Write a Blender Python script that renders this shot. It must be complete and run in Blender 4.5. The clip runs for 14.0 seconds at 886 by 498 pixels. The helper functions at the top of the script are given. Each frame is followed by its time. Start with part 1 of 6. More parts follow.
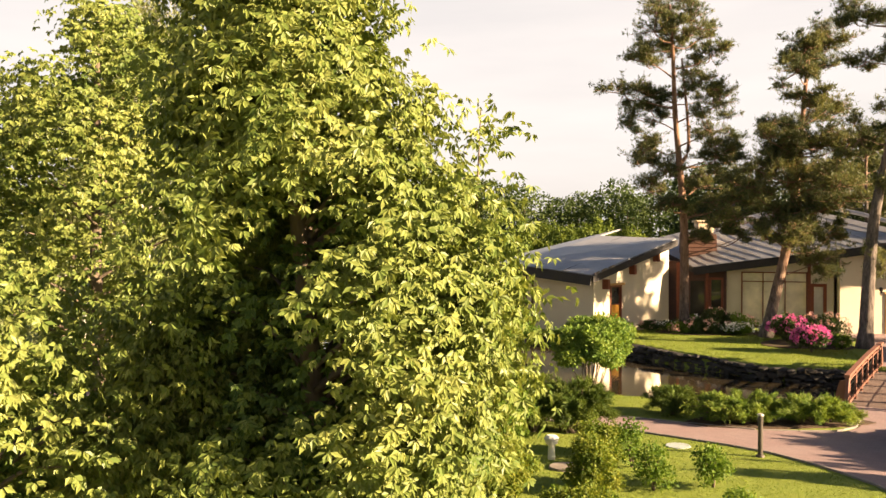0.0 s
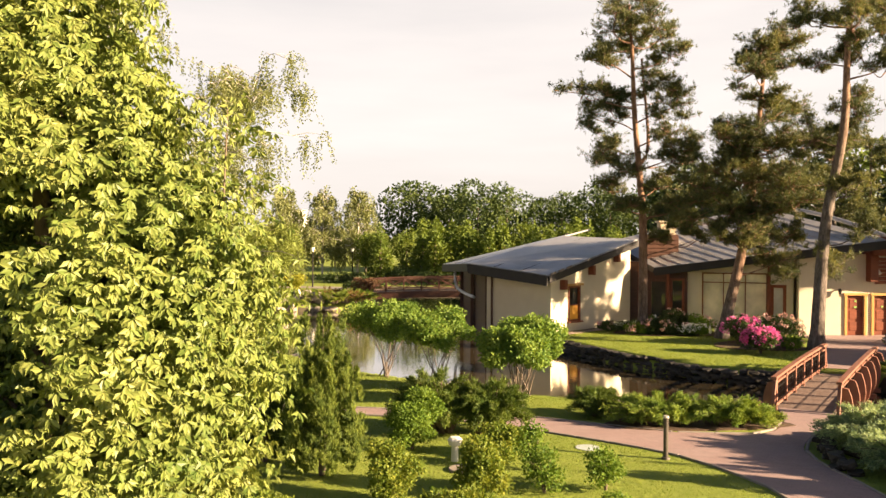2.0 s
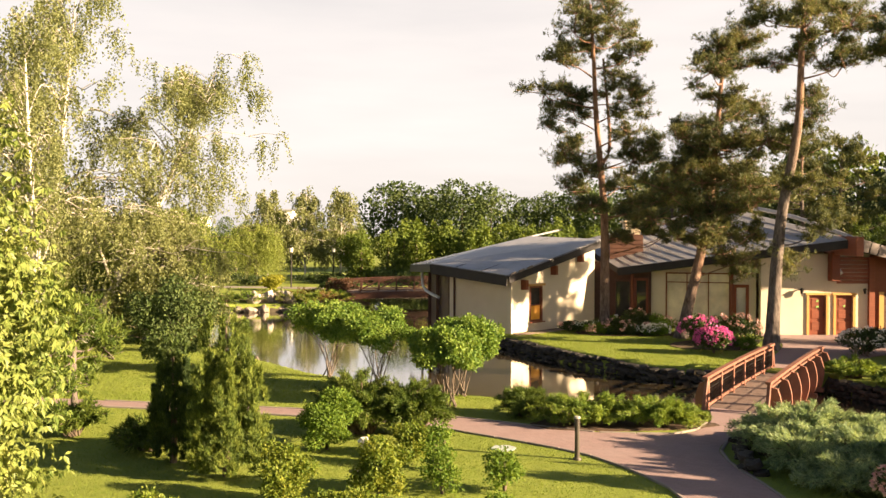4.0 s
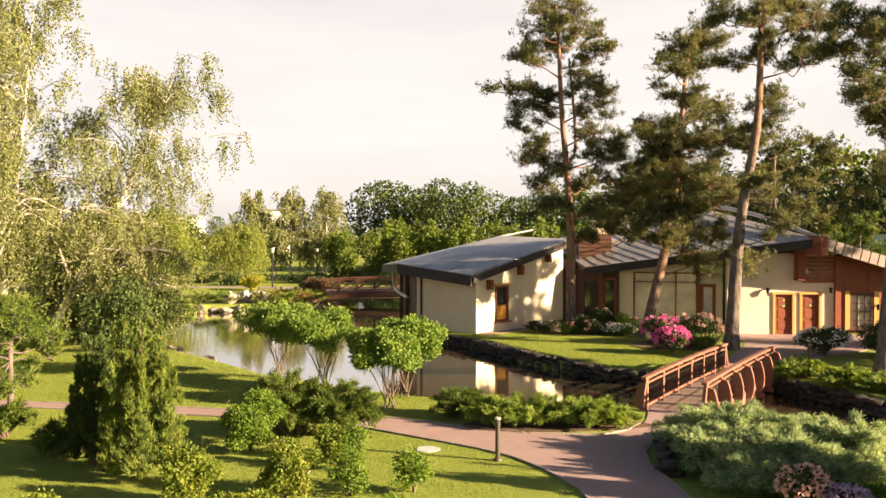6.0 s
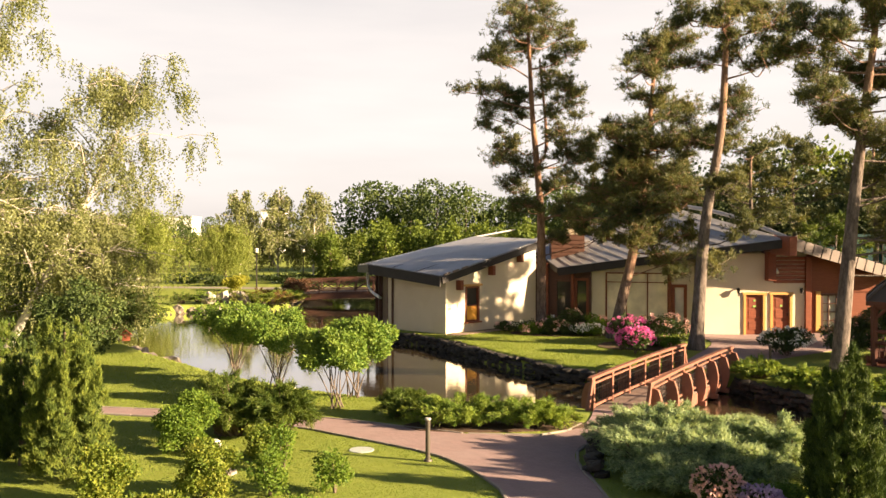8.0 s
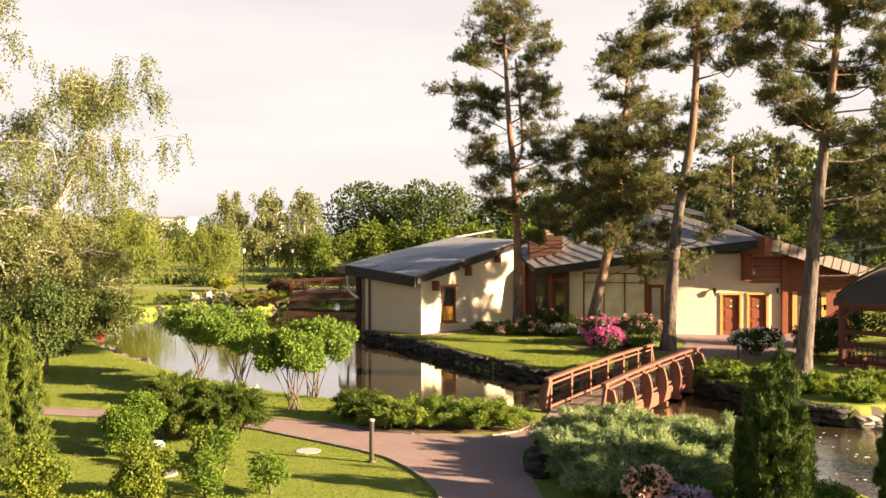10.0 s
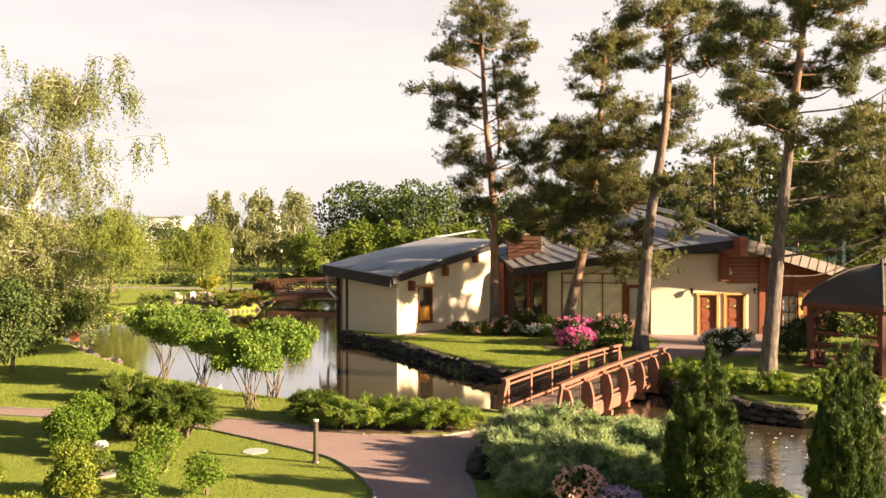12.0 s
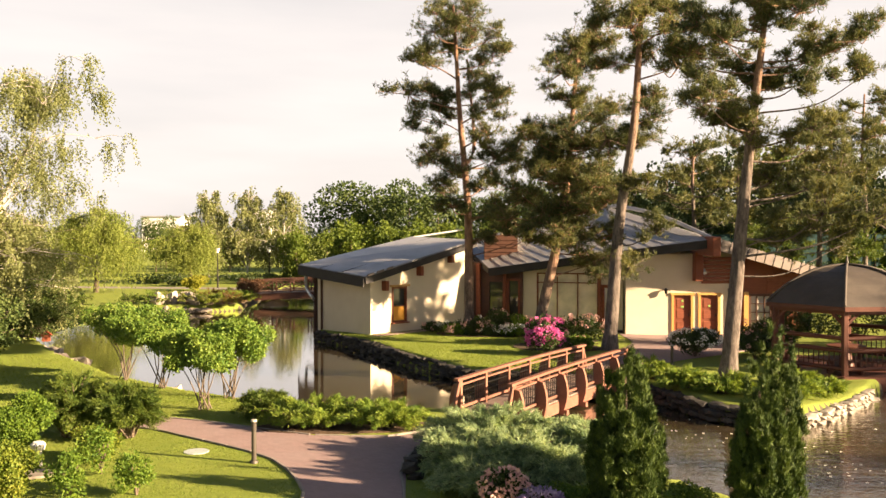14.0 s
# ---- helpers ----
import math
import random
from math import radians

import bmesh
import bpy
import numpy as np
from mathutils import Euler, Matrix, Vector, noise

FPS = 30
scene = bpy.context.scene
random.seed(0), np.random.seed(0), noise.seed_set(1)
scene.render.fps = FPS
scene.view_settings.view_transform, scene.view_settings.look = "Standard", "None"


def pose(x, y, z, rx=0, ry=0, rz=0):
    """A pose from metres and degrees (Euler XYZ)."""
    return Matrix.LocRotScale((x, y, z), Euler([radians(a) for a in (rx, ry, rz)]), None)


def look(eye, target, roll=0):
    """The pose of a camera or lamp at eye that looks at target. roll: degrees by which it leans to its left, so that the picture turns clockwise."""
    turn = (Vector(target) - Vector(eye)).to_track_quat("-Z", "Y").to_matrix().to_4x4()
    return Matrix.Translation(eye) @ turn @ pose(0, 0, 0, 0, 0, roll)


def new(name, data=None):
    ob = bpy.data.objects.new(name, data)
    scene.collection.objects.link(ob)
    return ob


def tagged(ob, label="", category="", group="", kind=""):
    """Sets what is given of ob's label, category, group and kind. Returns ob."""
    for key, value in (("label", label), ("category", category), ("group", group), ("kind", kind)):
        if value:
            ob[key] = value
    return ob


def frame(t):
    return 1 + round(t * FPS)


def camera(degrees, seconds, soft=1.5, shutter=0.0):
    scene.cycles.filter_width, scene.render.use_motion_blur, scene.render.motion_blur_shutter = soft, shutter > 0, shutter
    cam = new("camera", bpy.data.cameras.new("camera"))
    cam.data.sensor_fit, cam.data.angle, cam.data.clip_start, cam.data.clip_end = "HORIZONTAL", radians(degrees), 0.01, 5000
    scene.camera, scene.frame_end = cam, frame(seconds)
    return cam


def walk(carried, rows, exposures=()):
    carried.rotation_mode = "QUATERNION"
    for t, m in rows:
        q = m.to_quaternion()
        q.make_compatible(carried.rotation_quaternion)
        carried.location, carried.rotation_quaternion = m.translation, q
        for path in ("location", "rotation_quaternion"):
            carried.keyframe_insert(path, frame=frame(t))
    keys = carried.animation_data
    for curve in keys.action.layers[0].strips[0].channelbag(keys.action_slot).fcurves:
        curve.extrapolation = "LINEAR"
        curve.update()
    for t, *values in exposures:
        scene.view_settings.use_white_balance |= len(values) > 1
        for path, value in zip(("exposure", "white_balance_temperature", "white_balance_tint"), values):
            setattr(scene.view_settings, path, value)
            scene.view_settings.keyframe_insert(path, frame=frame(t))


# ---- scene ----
# ---- camera and its way ----
cam = camera(53.6, 14.0, soft=1.5)
METRES, EYE, TILT, LEAN, TURN = 11.0, 4.8, -0.74, 0.0, 0.0
ROWS = [
    (0.0, 0.0, 0.0, 0.0, 0.0, 0.0, -0.0),
    (0.5, 0.0468, 0.0037, 0.0007, -0.05, -0.02, -0.06),
    (1.0, 0.093, 0.006, 0.001, -0.09, -0.02, -0.06),
    (1.5, 0.1388, 0.0079, 0.0013, -0.11, -0.01, -0.09),
    (2.0, 0.1844, 0.0106, 0.0019, -0.16, -0.03, -0.19),
    (2.5, 0.2291, 0.0123, 0.0019, -0.18, -0.02, -0.17),
    (3.0, 0.2727, 0.013, 0.002, -0.21, -0.01, -0.14),
    (5.5, 0.4779, 0.0111, 0.0065, -0.29, -0.07, -0.01),
    (6.0, 0.5147, 0.0119, 0.0074, -0.3, -0.08, 0.01),
    (6.5, 0.5518, 0.0118, 0.0076, -0.3, -0.07, -0.0),
    (7.0, 0.5877, 0.0115, 0.0078, -0.3, -0.07, 0.03),
    (7.5, 0.6212, 0.0106, 0.0083, -0.3, -0.07, 0.04),
    (8.0, 0.653, 0.01, 0.0082, -0.3, -0.06, 0.04),
    (10.5, 0.7917, 0.0083, 0.0101, -0.3, -0.05, 0.12),
    (11.0, 0.8193, 0.009, 0.0099, -0.29, -0.05, 0.08),
    (11.5, 0.847, 0.0094, 0.0104, -0.28, -0.06, 0.08),
    (12.0, 0.8761, 0.0095, 0.0105, -0.27, -0.06, 0.08),
    (12.5, 0.9061, 0.0094, 0.0107, -0.26, -0.07, 0.07),
    (13.0, 0.9361, 0.0094, 0.0114, -0.25, -0.07, 0.07),
    (13.5, 0.9674, 0.0088, 0.0116, -0.24, -0.07, 0.06),
    (14.0, 0.9993, 0.0088, 0.0117, -0.24, -0.08, 0.07),
]
walk(cam, [(t, pose(0, 0, EYE, TILT, LEAN, TURN) @ pose(METRES * x, METRES * y, METRES * z, 90 + pitch, roll, yaw)) for t, x, y, z, yaw, pitch, roll in ROWS])

# ---- sky, sun, exposure ----
SUN_DIR = Vector((0.949, -0.316, 0.31)).normalized()
world = bpy.data.worlds.new("evening_sky")
scene.world = world
world.use_nodes = True
wn = world.node_tree.nodes
wl = world.node_tree.links
wn.clear()
w_out = wn.new("ShaderNodeOutputWorld")
w_bg = wn.new("ShaderNodeBackground")
w_sky = wn.new("ShaderNodeTexSky")
w_sky.sky_type = "NISHITA"
w_sky.sun_disc = False
w_sky.sun_elevation = radians(17)
w_sky.sun_rotation = math.atan2(SUN_DIR.x, SUN_DIR.y)
w_sky.air_density, w_sky.dust_density, w_sky.ozone_density = 1.0, 3.0, 1.0
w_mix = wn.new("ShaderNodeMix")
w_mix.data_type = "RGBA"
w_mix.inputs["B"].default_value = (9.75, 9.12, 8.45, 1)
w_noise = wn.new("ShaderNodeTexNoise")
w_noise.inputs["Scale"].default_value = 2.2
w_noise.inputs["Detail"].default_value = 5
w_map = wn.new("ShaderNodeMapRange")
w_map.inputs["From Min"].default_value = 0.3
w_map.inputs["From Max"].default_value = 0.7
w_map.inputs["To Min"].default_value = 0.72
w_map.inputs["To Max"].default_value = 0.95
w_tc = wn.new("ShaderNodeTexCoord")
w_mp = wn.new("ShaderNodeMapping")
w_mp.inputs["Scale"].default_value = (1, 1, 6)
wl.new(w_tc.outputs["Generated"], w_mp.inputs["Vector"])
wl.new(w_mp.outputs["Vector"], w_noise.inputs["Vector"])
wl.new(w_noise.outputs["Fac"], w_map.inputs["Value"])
# haze veil thins towards the zenith, from the view's top edge, cutting fill light
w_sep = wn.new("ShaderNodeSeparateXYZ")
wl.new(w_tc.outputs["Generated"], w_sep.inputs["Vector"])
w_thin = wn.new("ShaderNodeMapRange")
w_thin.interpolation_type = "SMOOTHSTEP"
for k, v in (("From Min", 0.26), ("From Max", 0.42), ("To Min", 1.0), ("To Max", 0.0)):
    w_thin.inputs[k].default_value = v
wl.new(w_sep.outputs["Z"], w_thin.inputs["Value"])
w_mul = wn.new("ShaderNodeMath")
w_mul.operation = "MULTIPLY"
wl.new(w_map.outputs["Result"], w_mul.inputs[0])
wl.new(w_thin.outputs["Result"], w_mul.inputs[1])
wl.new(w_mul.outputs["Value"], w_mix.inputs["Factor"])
wl.new(w_sky.outputs["Color"], w_mix.inputs["A"])
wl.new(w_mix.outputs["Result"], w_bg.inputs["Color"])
wl.new(w_bg.outputs["Background"], w_out.inputs["Surface"])
w_bg.inputs["Strength"].default_value = 0.0268
sun = new("sun", bpy.data.lights.new("sun", "SUN"))
sun.data.energy, sun.data.angle, sun.data.color = 6.4, radians(0.6), (1.0, 0.75, 0.455)
sun.matrix_world = look(SUN_DIR * 60, (0, 0, 0))
scene.view_settings.exposure = 2.11
scene.view_settings.use_white_balance = True
scene.view_settings.white_balance_temperature, scene.view_settings.white_balance_tint = 6550, 13.5

# ---- materials ----
def nodes_of(name):
    m = bpy.data.materials.new(name)
    m.use_nodes = True
    m.node_tree.nodes.clear()
    n, l = m.node_tree.nodes, m.node_tree.links
    out = n.new("ShaderNodeOutputMaterial")
    return m, n, l, out


def mixed(n, l, fac, a, b, mode="MIX"):
    x = n.new("ShaderNodeMix")
    x.data_type, x.blend_type = "RGBA", mode
    for sock, v in (("Factor", fac), ("A", a), ("B", b)):
        if isinstance(v, (int, float)):
            x.inputs[sock].default_value = v
        elif isinstance(v, tuple):
            x.inputs[sock].default_value = (*v[:3], 1)
        else:
            l.new(v, x.inputs[sock])
    return x.outputs["Result"]


def noise_of(n, l, vec, scale, detail=4, rough=0.55, stretch=None):
    if stretch:
        mp = n.new("ShaderNodeMapping")
        mp.inputs["Scale"].default_value = stretch
        l.new(vec, mp.inputs["Vector"])
        vec = mp.outputs["Vector"]
    t = n.new("ShaderNodeTexNoise")
    t.inputs["Scale"].default_value, t.inputs["Detail"].default_value, t.inputs["Roughness"].default_value = scale, detail, rough
    l.new(vec, t.inputs["Vector"])
    return t.outputs["Fac"]


def ramp(n, l, fac, lo, hi):
    r = n.new("ShaderNodeMapRange")
    r.inputs["From Min"].default_value, r.inputs["From Max"].default_value = lo, hi
    l.new(fac, r.inputs["Value"])
    return r.outputs["Result"]


def surf(name, c1, c2, scale=3.0, rough=0.7, metal=0.0, bump=0.15, fine=25.0, stain=None, rand=0.0, stretch=None, spec=0.3, dist=0.02):
    """Painted, stony or wooden surface: two colours, a fine grain, larger stains and relief, in metres."""
    m, n, l, out = nodes_of(name)
    tc = n.new("ShaderNodeTexCoord").outputs["Object"]
    b = n.new("ShaderNodeBsdfPrincipled")
    big = ramp(n, l, noise_of(n, l, tc, scale, 5, 0.6, stretch), 0.3, 0.7)
    small = noise_of(n, l, tc, fine, 3, 0.6, stretch)
    col = mixed(n, l, big, c1, c2)
    col = mixed(n, l, 0.35, col, mixed(n, l, small, tuple(c * 0.6 for c in c1), tuple(min(1, c * 1.25) for c in c2)))
    if stain:
        col = mixed(n, l, ramp(n, l, noise_of(n, l, tc, scale * 0.35, 6, 0.7), 0.52, 0.75), col, stain)
    if rand:
        info = n.new("ShaderNodeObjectInfo").outputs["Random"]
        hs = n.new("ShaderNodeHueSaturation")
        r = n.new("ShaderNodeMapRange")
        r.inputs["To Min"].default_value, r.inputs["To Max"].default_value = 1 - rand, 1 + rand
        l.new(info, r.inputs["Value"])
        l.new(r.outputs["Result"], hs.inputs["Value"])
        l.new(col, hs.inputs["Color"])
        col = hs.outputs["Color"]
    l.new(col, b.inputs["Base Color"])
    rr = n.new("ShaderNodeMapRange")
    rr.inputs["To Min"].default_value, rr.inputs["To Max"].default_value = max(0.05, rough - 0.12), min(1, rough + 0.12)
    l.new(small, rr.inputs["Value"])
    l.new(rr.outputs["Result"], b.inputs["Roughness"])
    b.inputs["Metallic"].default_value = metal
    b.inputs["Specular IOR Level"].default_value = spec
    bp = n.new("ShaderNodeBump")
    bp.inputs["Strength"].default_value, bp.inputs["Distance"].default_value = bump, dist
    l.new(mixed(n, l, 0.5, big, small), bp.inputs["Height"])
    l.new(bp.outputs["Normal"], b.inputs["Normal"])
    l.new(b.outputs["BSDF"], out.inputs["Surface"])
    return m


def leafmat(name, dark, mid, light, through_light=0.35, rough=0.45, patch=1.2, spec=0.2):
    """Leaves: each leaf its own shade, larger drifts of colour, light passing through the blade."""
    m, n, l, out = nodes_of(name)
    tc = n.new("ShaderNodeTexCoord").outputs["Object"]
    isl = n.new("ShaderNodeNewGeometry").outputs["Random Per Island"]
    drift = ramp(n, l, noise_of(n, l, tc, patch, 3), 0.3, 0.7)
    col = mixed(n, l, isl, mixed(n, l, drift, dark, mid), mixed(n, l, drift, mid, light))
    b = n.new("ShaderNodeBsdfPrincipled")
    b.inputs["Roughness"].default_value = rough
    b.inputs["Specular IOR Level"].default_value = spec
    l.new(col, b.inputs["Base Color"])
    tr = n.new("ShaderNodeBsdfTranslucent")
    l.new(mixed(n, l, 0.5, col, mixed(n, l, 1.0, col, (1.5, 1.35, 0.5), "MULTIPLY")), tr.inputs["Color"])
    mx = n.new("ShaderNodeMixShader")
    mx.inputs["Fac"].default_value = through_light
    l.new(b.outputs["BSDF"], mx.inputs[1])
    l.new(tr.outputs["BSDF"], mx.inputs[2])
    l.new(mx.outputs["Shader"], out.inputs["Surface"])
    return m


def lawn_material():
    m, n, l, out = nodes_of("lawn")
    tc = n.new("ShaderNodeTexCoord").outputs["Object"]
    b = n.new("ShaderNodeBsdfPrincipled")
    b.inputs["Roughness"].default_value, b.inputs["Specular IOR Level"].default_value = 0.85, 0.15
    big = ramp(n, l, noise_of(n, l, tc, 0.35, 5, 0.6), 0.3, 0.7)
    mid = ramp(n, l, noise_of(n, l, tc, 2.3, 5, 0.65), 0.3, 0.7)
    fine = noise_of(n, l, tc, 40, 4, 0.7)
    col = mixed(n, l, big, (0.130, 0.19, 0.034), (0.185, 0.23, 0.043))
    col = mixed(n, l, 0.4, col, mixed(n, l, mid, (0.10, 0.165, 0.026), (0.27, 0.285, 0.058)))
    col = mixed(n, l, 0.35, col, mixed(n, l, fine, (0.095, 0.135, 0.024), (0.31, 0.32, 0.06)))
    l.new(col, b.inputs["Base Color"])
    bp = n.new("ShaderNodeBump")
    bp.inputs["Strength"].default_value, bp.inputs["Distance"].default_value = 0.6, 0.05
    l.new(mixed(n, l, 0.3, fine, mid), bp.inputs["Height"])
    l.new(bp.outputs["Normal"], b.inputs["Normal"])
    l.new(b.outputs["BSDF"], out.inputs["Surface"])
    return m


def paver_material():
    m, n, l, out = nodes_of("pavers")
    tc = n.new("ShaderNodeTexCoord").outputs["Object"]
    mp = n.new("ShaderNodeMapping")
    mp.inputs["Rotation"].default_value = (0, 0, radians(32))
    l.new(tc, mp.inputs["Vector"])
    br = n.new("ShaderNodeTexBrick")
    br.inputs["Scale"].default_value = 1.0
    br.inputs["Brick Width"].default_value, br.inputs["Row Height"].default_value, br.inputs["Mortar Size"].default_value = 0.2, 0.1, 0.006
    br.inputs["Color1"].default_value, br.inputs["Color2"].default_value = (0.28, 0.188, 0.188, 1), (0.225, 0.154, 0.155, 1)
    br.inputs["Mortar"].default_value = (0.19, 0.135, 0.12, 1)
    l.new(mp.outputs["Vector"], br.inputs["Vector"])
    stain = ramp(n, l, noise_of(n, l, tc, 0.8, 6, 0.65), 0.35, 0.7)
    col = mixed(n, l, mixed(n, l, 0.5, (0, 0, 0), stain), br.outputs["Color"], (0.295, 0.236, 0.236))
    col = mixed(n, l, 0.25, col, mixed(n, l, noise_of(n, l, tc, 35, 3), (0.14, 0.10, 0.096), (0.40, 0.30, 0.28)))
    b = n.new("ShaderNodeBsdfPrincipled")
    b.inputs["Roughness"].default_value, b.inputs["Specular IOR Level"].default_value = 0.8, 0.25
    l.new(col, b.inputs["Base Color"])
    bp = n.new("ShaderNodeBump")
    bp.inputs["Strength"].default_value, bp.inputs["Distance"].default_value = 0.4, 0.008
    l.new(br.outputs["Fac"], bp.inputs["Height"])
    bp.invert = True
    l.new(bp.outputs["Normal"], b.inputs["Normal"])
    l.new(b.outputs["BSDF"], out.inputs["Surface"])
    return m


def water_material():
    m, n, l, out = nodes_of("pond_water")
    tc = n.new("ShaderNodeTexCoord").outputs["Object"]
    b = n.new("ShaderNodeBsdfPrincipled")
    murk = ramp(n, l, noise_of(n, l, tc, 0.25, 4), 0.3, 0.7)
    l.new(mixed(n, l, murk, (0.044, 0.034, 0.019), (0.068, 0.052, 0.029)), b.inputs["Base Color"])
    b.inputs["Roughness"].default_value, b.inputs["IOR"].default_value = 0.02, 1.8
    b.inputs["Specular IOR Level"].default_value = 0.9
    b.inputs["Coat Weight"].default_value, b.inputs["Coat Roughness"].default_value, b.inputs["Coat IOR"].default_value = 0.8, 0.02, 1.75
    bp = n.new("ShaderNodeBump")
    bp.inputs["Distance"].default_value = 0.05
    sep = n.new("ShaderNodeSeparateXYZ")
    l.new(tc, sep.inputs["Vector"])
    breeze = n.new("ShaderNodeMapRange")
    for k, v in (("From Min", 12.0), ("From Max", 19.0), ("To Min", 0.05), ("To Max", 0.42)):
        breeze.inputs[k].default_value = v
    l.new(sep.outputs["X"], breeze.inputs["Value"])
    l.new(breeze.outputs["Result"], bp.inputs["Strength"])
    l.new(mixed(n, l, 0.4, noise_of(n, l, tc, 1.6, 3, 0.5, (1, 2.2, 1)), noise_of(n, l, tc, 7, 2, 0.5, (1, 2, 1))), bp.inputs["Height"])
    l.new(bp.outputs["Normal"], b.inputs["Normal"])
    l.new(bp.outputs["Normal"], b.inputs["Coat Normal"])
    l.new(b.outputs["BSDF"], out.inputs["Surface"])
    return m


def glass_material(name, tint, rough=0.03):
    m, n, l, out = nodes_of(name)
    tc = n.new("ShaderNodeTexCoord").outputs["Object"]
    b = n.new("ShaderNodeBsdfPrincipled")
    l.new(mixed(n, l, ramp(n, l, noise_of(n, l, tc, 1.1, 3), 0.3, 0.7), tint, tuple(c * 0.6 for c in tint)), b.inputs["Base Color"])
    b.inputs["Roughness"].default_value, b.inputs["Specular IOR Level"].default_value = rough, 0.8
    b.inputs["IOR"].default_value = 1.52
    l.new(b.outputs["BSDF"], out.inputs["Surface"])
    return m


M_LAWN, M_PAVER, M_WATER = lawn_material(), paver_material(), water_material()
M_CREAM = surf("cream_render", (0.56, 0.485, 0.37), (0.615, 0.54, 0.42), 0.9, 0.85, bump=0.12, fine=60, stain=(0.52, 0.44, 0.33), dist=0.004)
M_PLINTH = surf("dark_plinth", (0.035, 0.025, 0.022), (0.07, 0.05, 0.042), 3, 0.75)
M_ROOF = surf("grey_metal_roof", (0.34, 0.335, 0.355), (0.44, 0.43, 0.45), 1.2, 0.38, metal=0.4, bump=0.1, stain=(0.22, 0.215, 0.22), fine=14, spec=0.5)
# Edge metal is dark; its colour is lowered further for the shaded eaves.
M_ROOF_EDGE = surf("dark_roof_edge", (0.022, 0.020, 0.022), (0.042, 0.038, 0.038), 1.5, 0.6, fine=30)
M_VERGE = surf("verge_flashing", (0.16, 0.13, 0.12), (0.23, 0.19, 0.175), 2, 0.6, metal=0.1, rand=0.12)
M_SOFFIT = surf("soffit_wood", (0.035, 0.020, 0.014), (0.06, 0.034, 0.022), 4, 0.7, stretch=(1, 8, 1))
M_WOOD = surf("red_brown_wood", (0.145, 0.040, 0.021), (0.225, 0.068, 0.033), 3, 0.55, stretch=(1, 1, 5), rand=0.10, fine=30)
M_DECK = surf("weathered_deck_board", (0.15, 0.105, 0.09), (0.225, 0.165, 0.14), 3, 0.8, rand=0.12, fine=30)
M_RAILWOOD = surf("bridge_wood", (0.15, 0.064, 0.044), (0.24, 0.108, 0.075), 3, 0.6, rand=0.10, fine=30, stain=(0.12, 0.055, 0.038))
M_GAZEBO = surf("gazebo_wood", (0.078, 0.027, 0.018), (0.13, 0.046, 0.029), 3, 0.55, rand=0.1, fine=30)
M_OCHRE = surf("ochre_wood", (0.42, 0.24, 0.075), (0.55, 0.33, 0.11), 3, 0.5, stretch=(1, 1, 5), fine=30)
M_DARKWOOD = surf("dark_brown_wood", (0.055, 0.026, 0.018), (0.095, 0.042, 0.028), 3, 0.55, stretch=(1, 1, 4), rand=0.1)
M_STONE_DARK = surf("slate_stone", (0.020, 0.018, 0.017), (0.050, 0.045, 0.040), 4, 0.8, bump=0.5, rand=0.4, fine=30)
M_STONE_LIGHT = surf("pale_stone", (0.22, 0.19, 0.16), (0.38, 0.335, 0.285), 3, 0.85, bump=0.5, rand=0.25, fine=25, stain=(0.12, 0.10, 0.08))
M_STONE_MID = surf("weathered_shore_stone", (0.15, 0.125, 0.105), (0.30, 0.255, 0.215), 3, 0.85, bump=0.5, rand=0.3, fine=25, stain=(0.07, 0.06, 0.045))
M_PIPE = surf("white_pipe", (0.62, 0.62, 0.62), (0.70, 0.70, 0.69), 4, 0.4, bump=0.03)
M_CHIMNEY = surf("sandstone_block", (0.46, 0.38, 0.27), (0.58, 0.50, 0.37), 3, 0.9, bump=0.5, rand=0.2, fine=25, stain=(0.34, 0.22, 0.15))
M_KERB = surf("kerb_concrete", (0.20, 0.172, 0.155), (0.27, 0.235, 0.21), 2, 0.9, rand=0.1)
M_COVER = surf("cover_concrete", (0.30, 0.34, 0.34), (0.40, 0.44, 0.43), 3, 0.8, bump=0.2)
M_IRON = surf("black_iron", (0.018, 0.016, 0.015), (0.03, 0.026, 0.024), 8, 0.5, metal=0.6, bump=0.05)
M_POLE = surf("bollard_metal", (0.060, 0.051, 0.041), (0.090, 0.077, 0.063), 6, 0.5, metal=0.2, bump=0.05)
M_CAP = surf("bollard_cap", (0.32, 0.30, 0.26), (0.38, 0.355, 0.31), 6, 0.5, bump=0.05)
M_WHITE = surf("white_plastic", (0.70, 0.67, 0.60), (0.76, 0.73, 0.66), 5, 0.5, bump=0.04)
M_SHINGLE = surf("gazebo_roof", (0.050, 0.042, 0.038), (0.085, 0.07, 0.06), 1.6, 0.62, bump=0.3, fine=40, stain=(0.10, 0.085, 0.072))
M_GLASS = glass_material("window_glass", (0.055, 0.055, 0.05))
M_GLASS_CREAM = glass_material("curtained_glass", (0.84, 0.73, 0.56), 0.12)
M_GLASS_PALE = glass_material("pale_curtained_glass", (0.62, 0.60, 0.57), 0.08)
# Light amber stands in for the sunlit glow in the window's lower half.
M_AMBER = surf("amber_glow_colour", (0.78, 0.34, 0.04), (0.85, 0.42, 0.06), 2, 0.5, bump=0.05)
M_SIGN = surf("green_sign", (0.20, 0.36, 0.08), (0.26, 0.42, 0.12), 6, 0.5, bump=0.03)
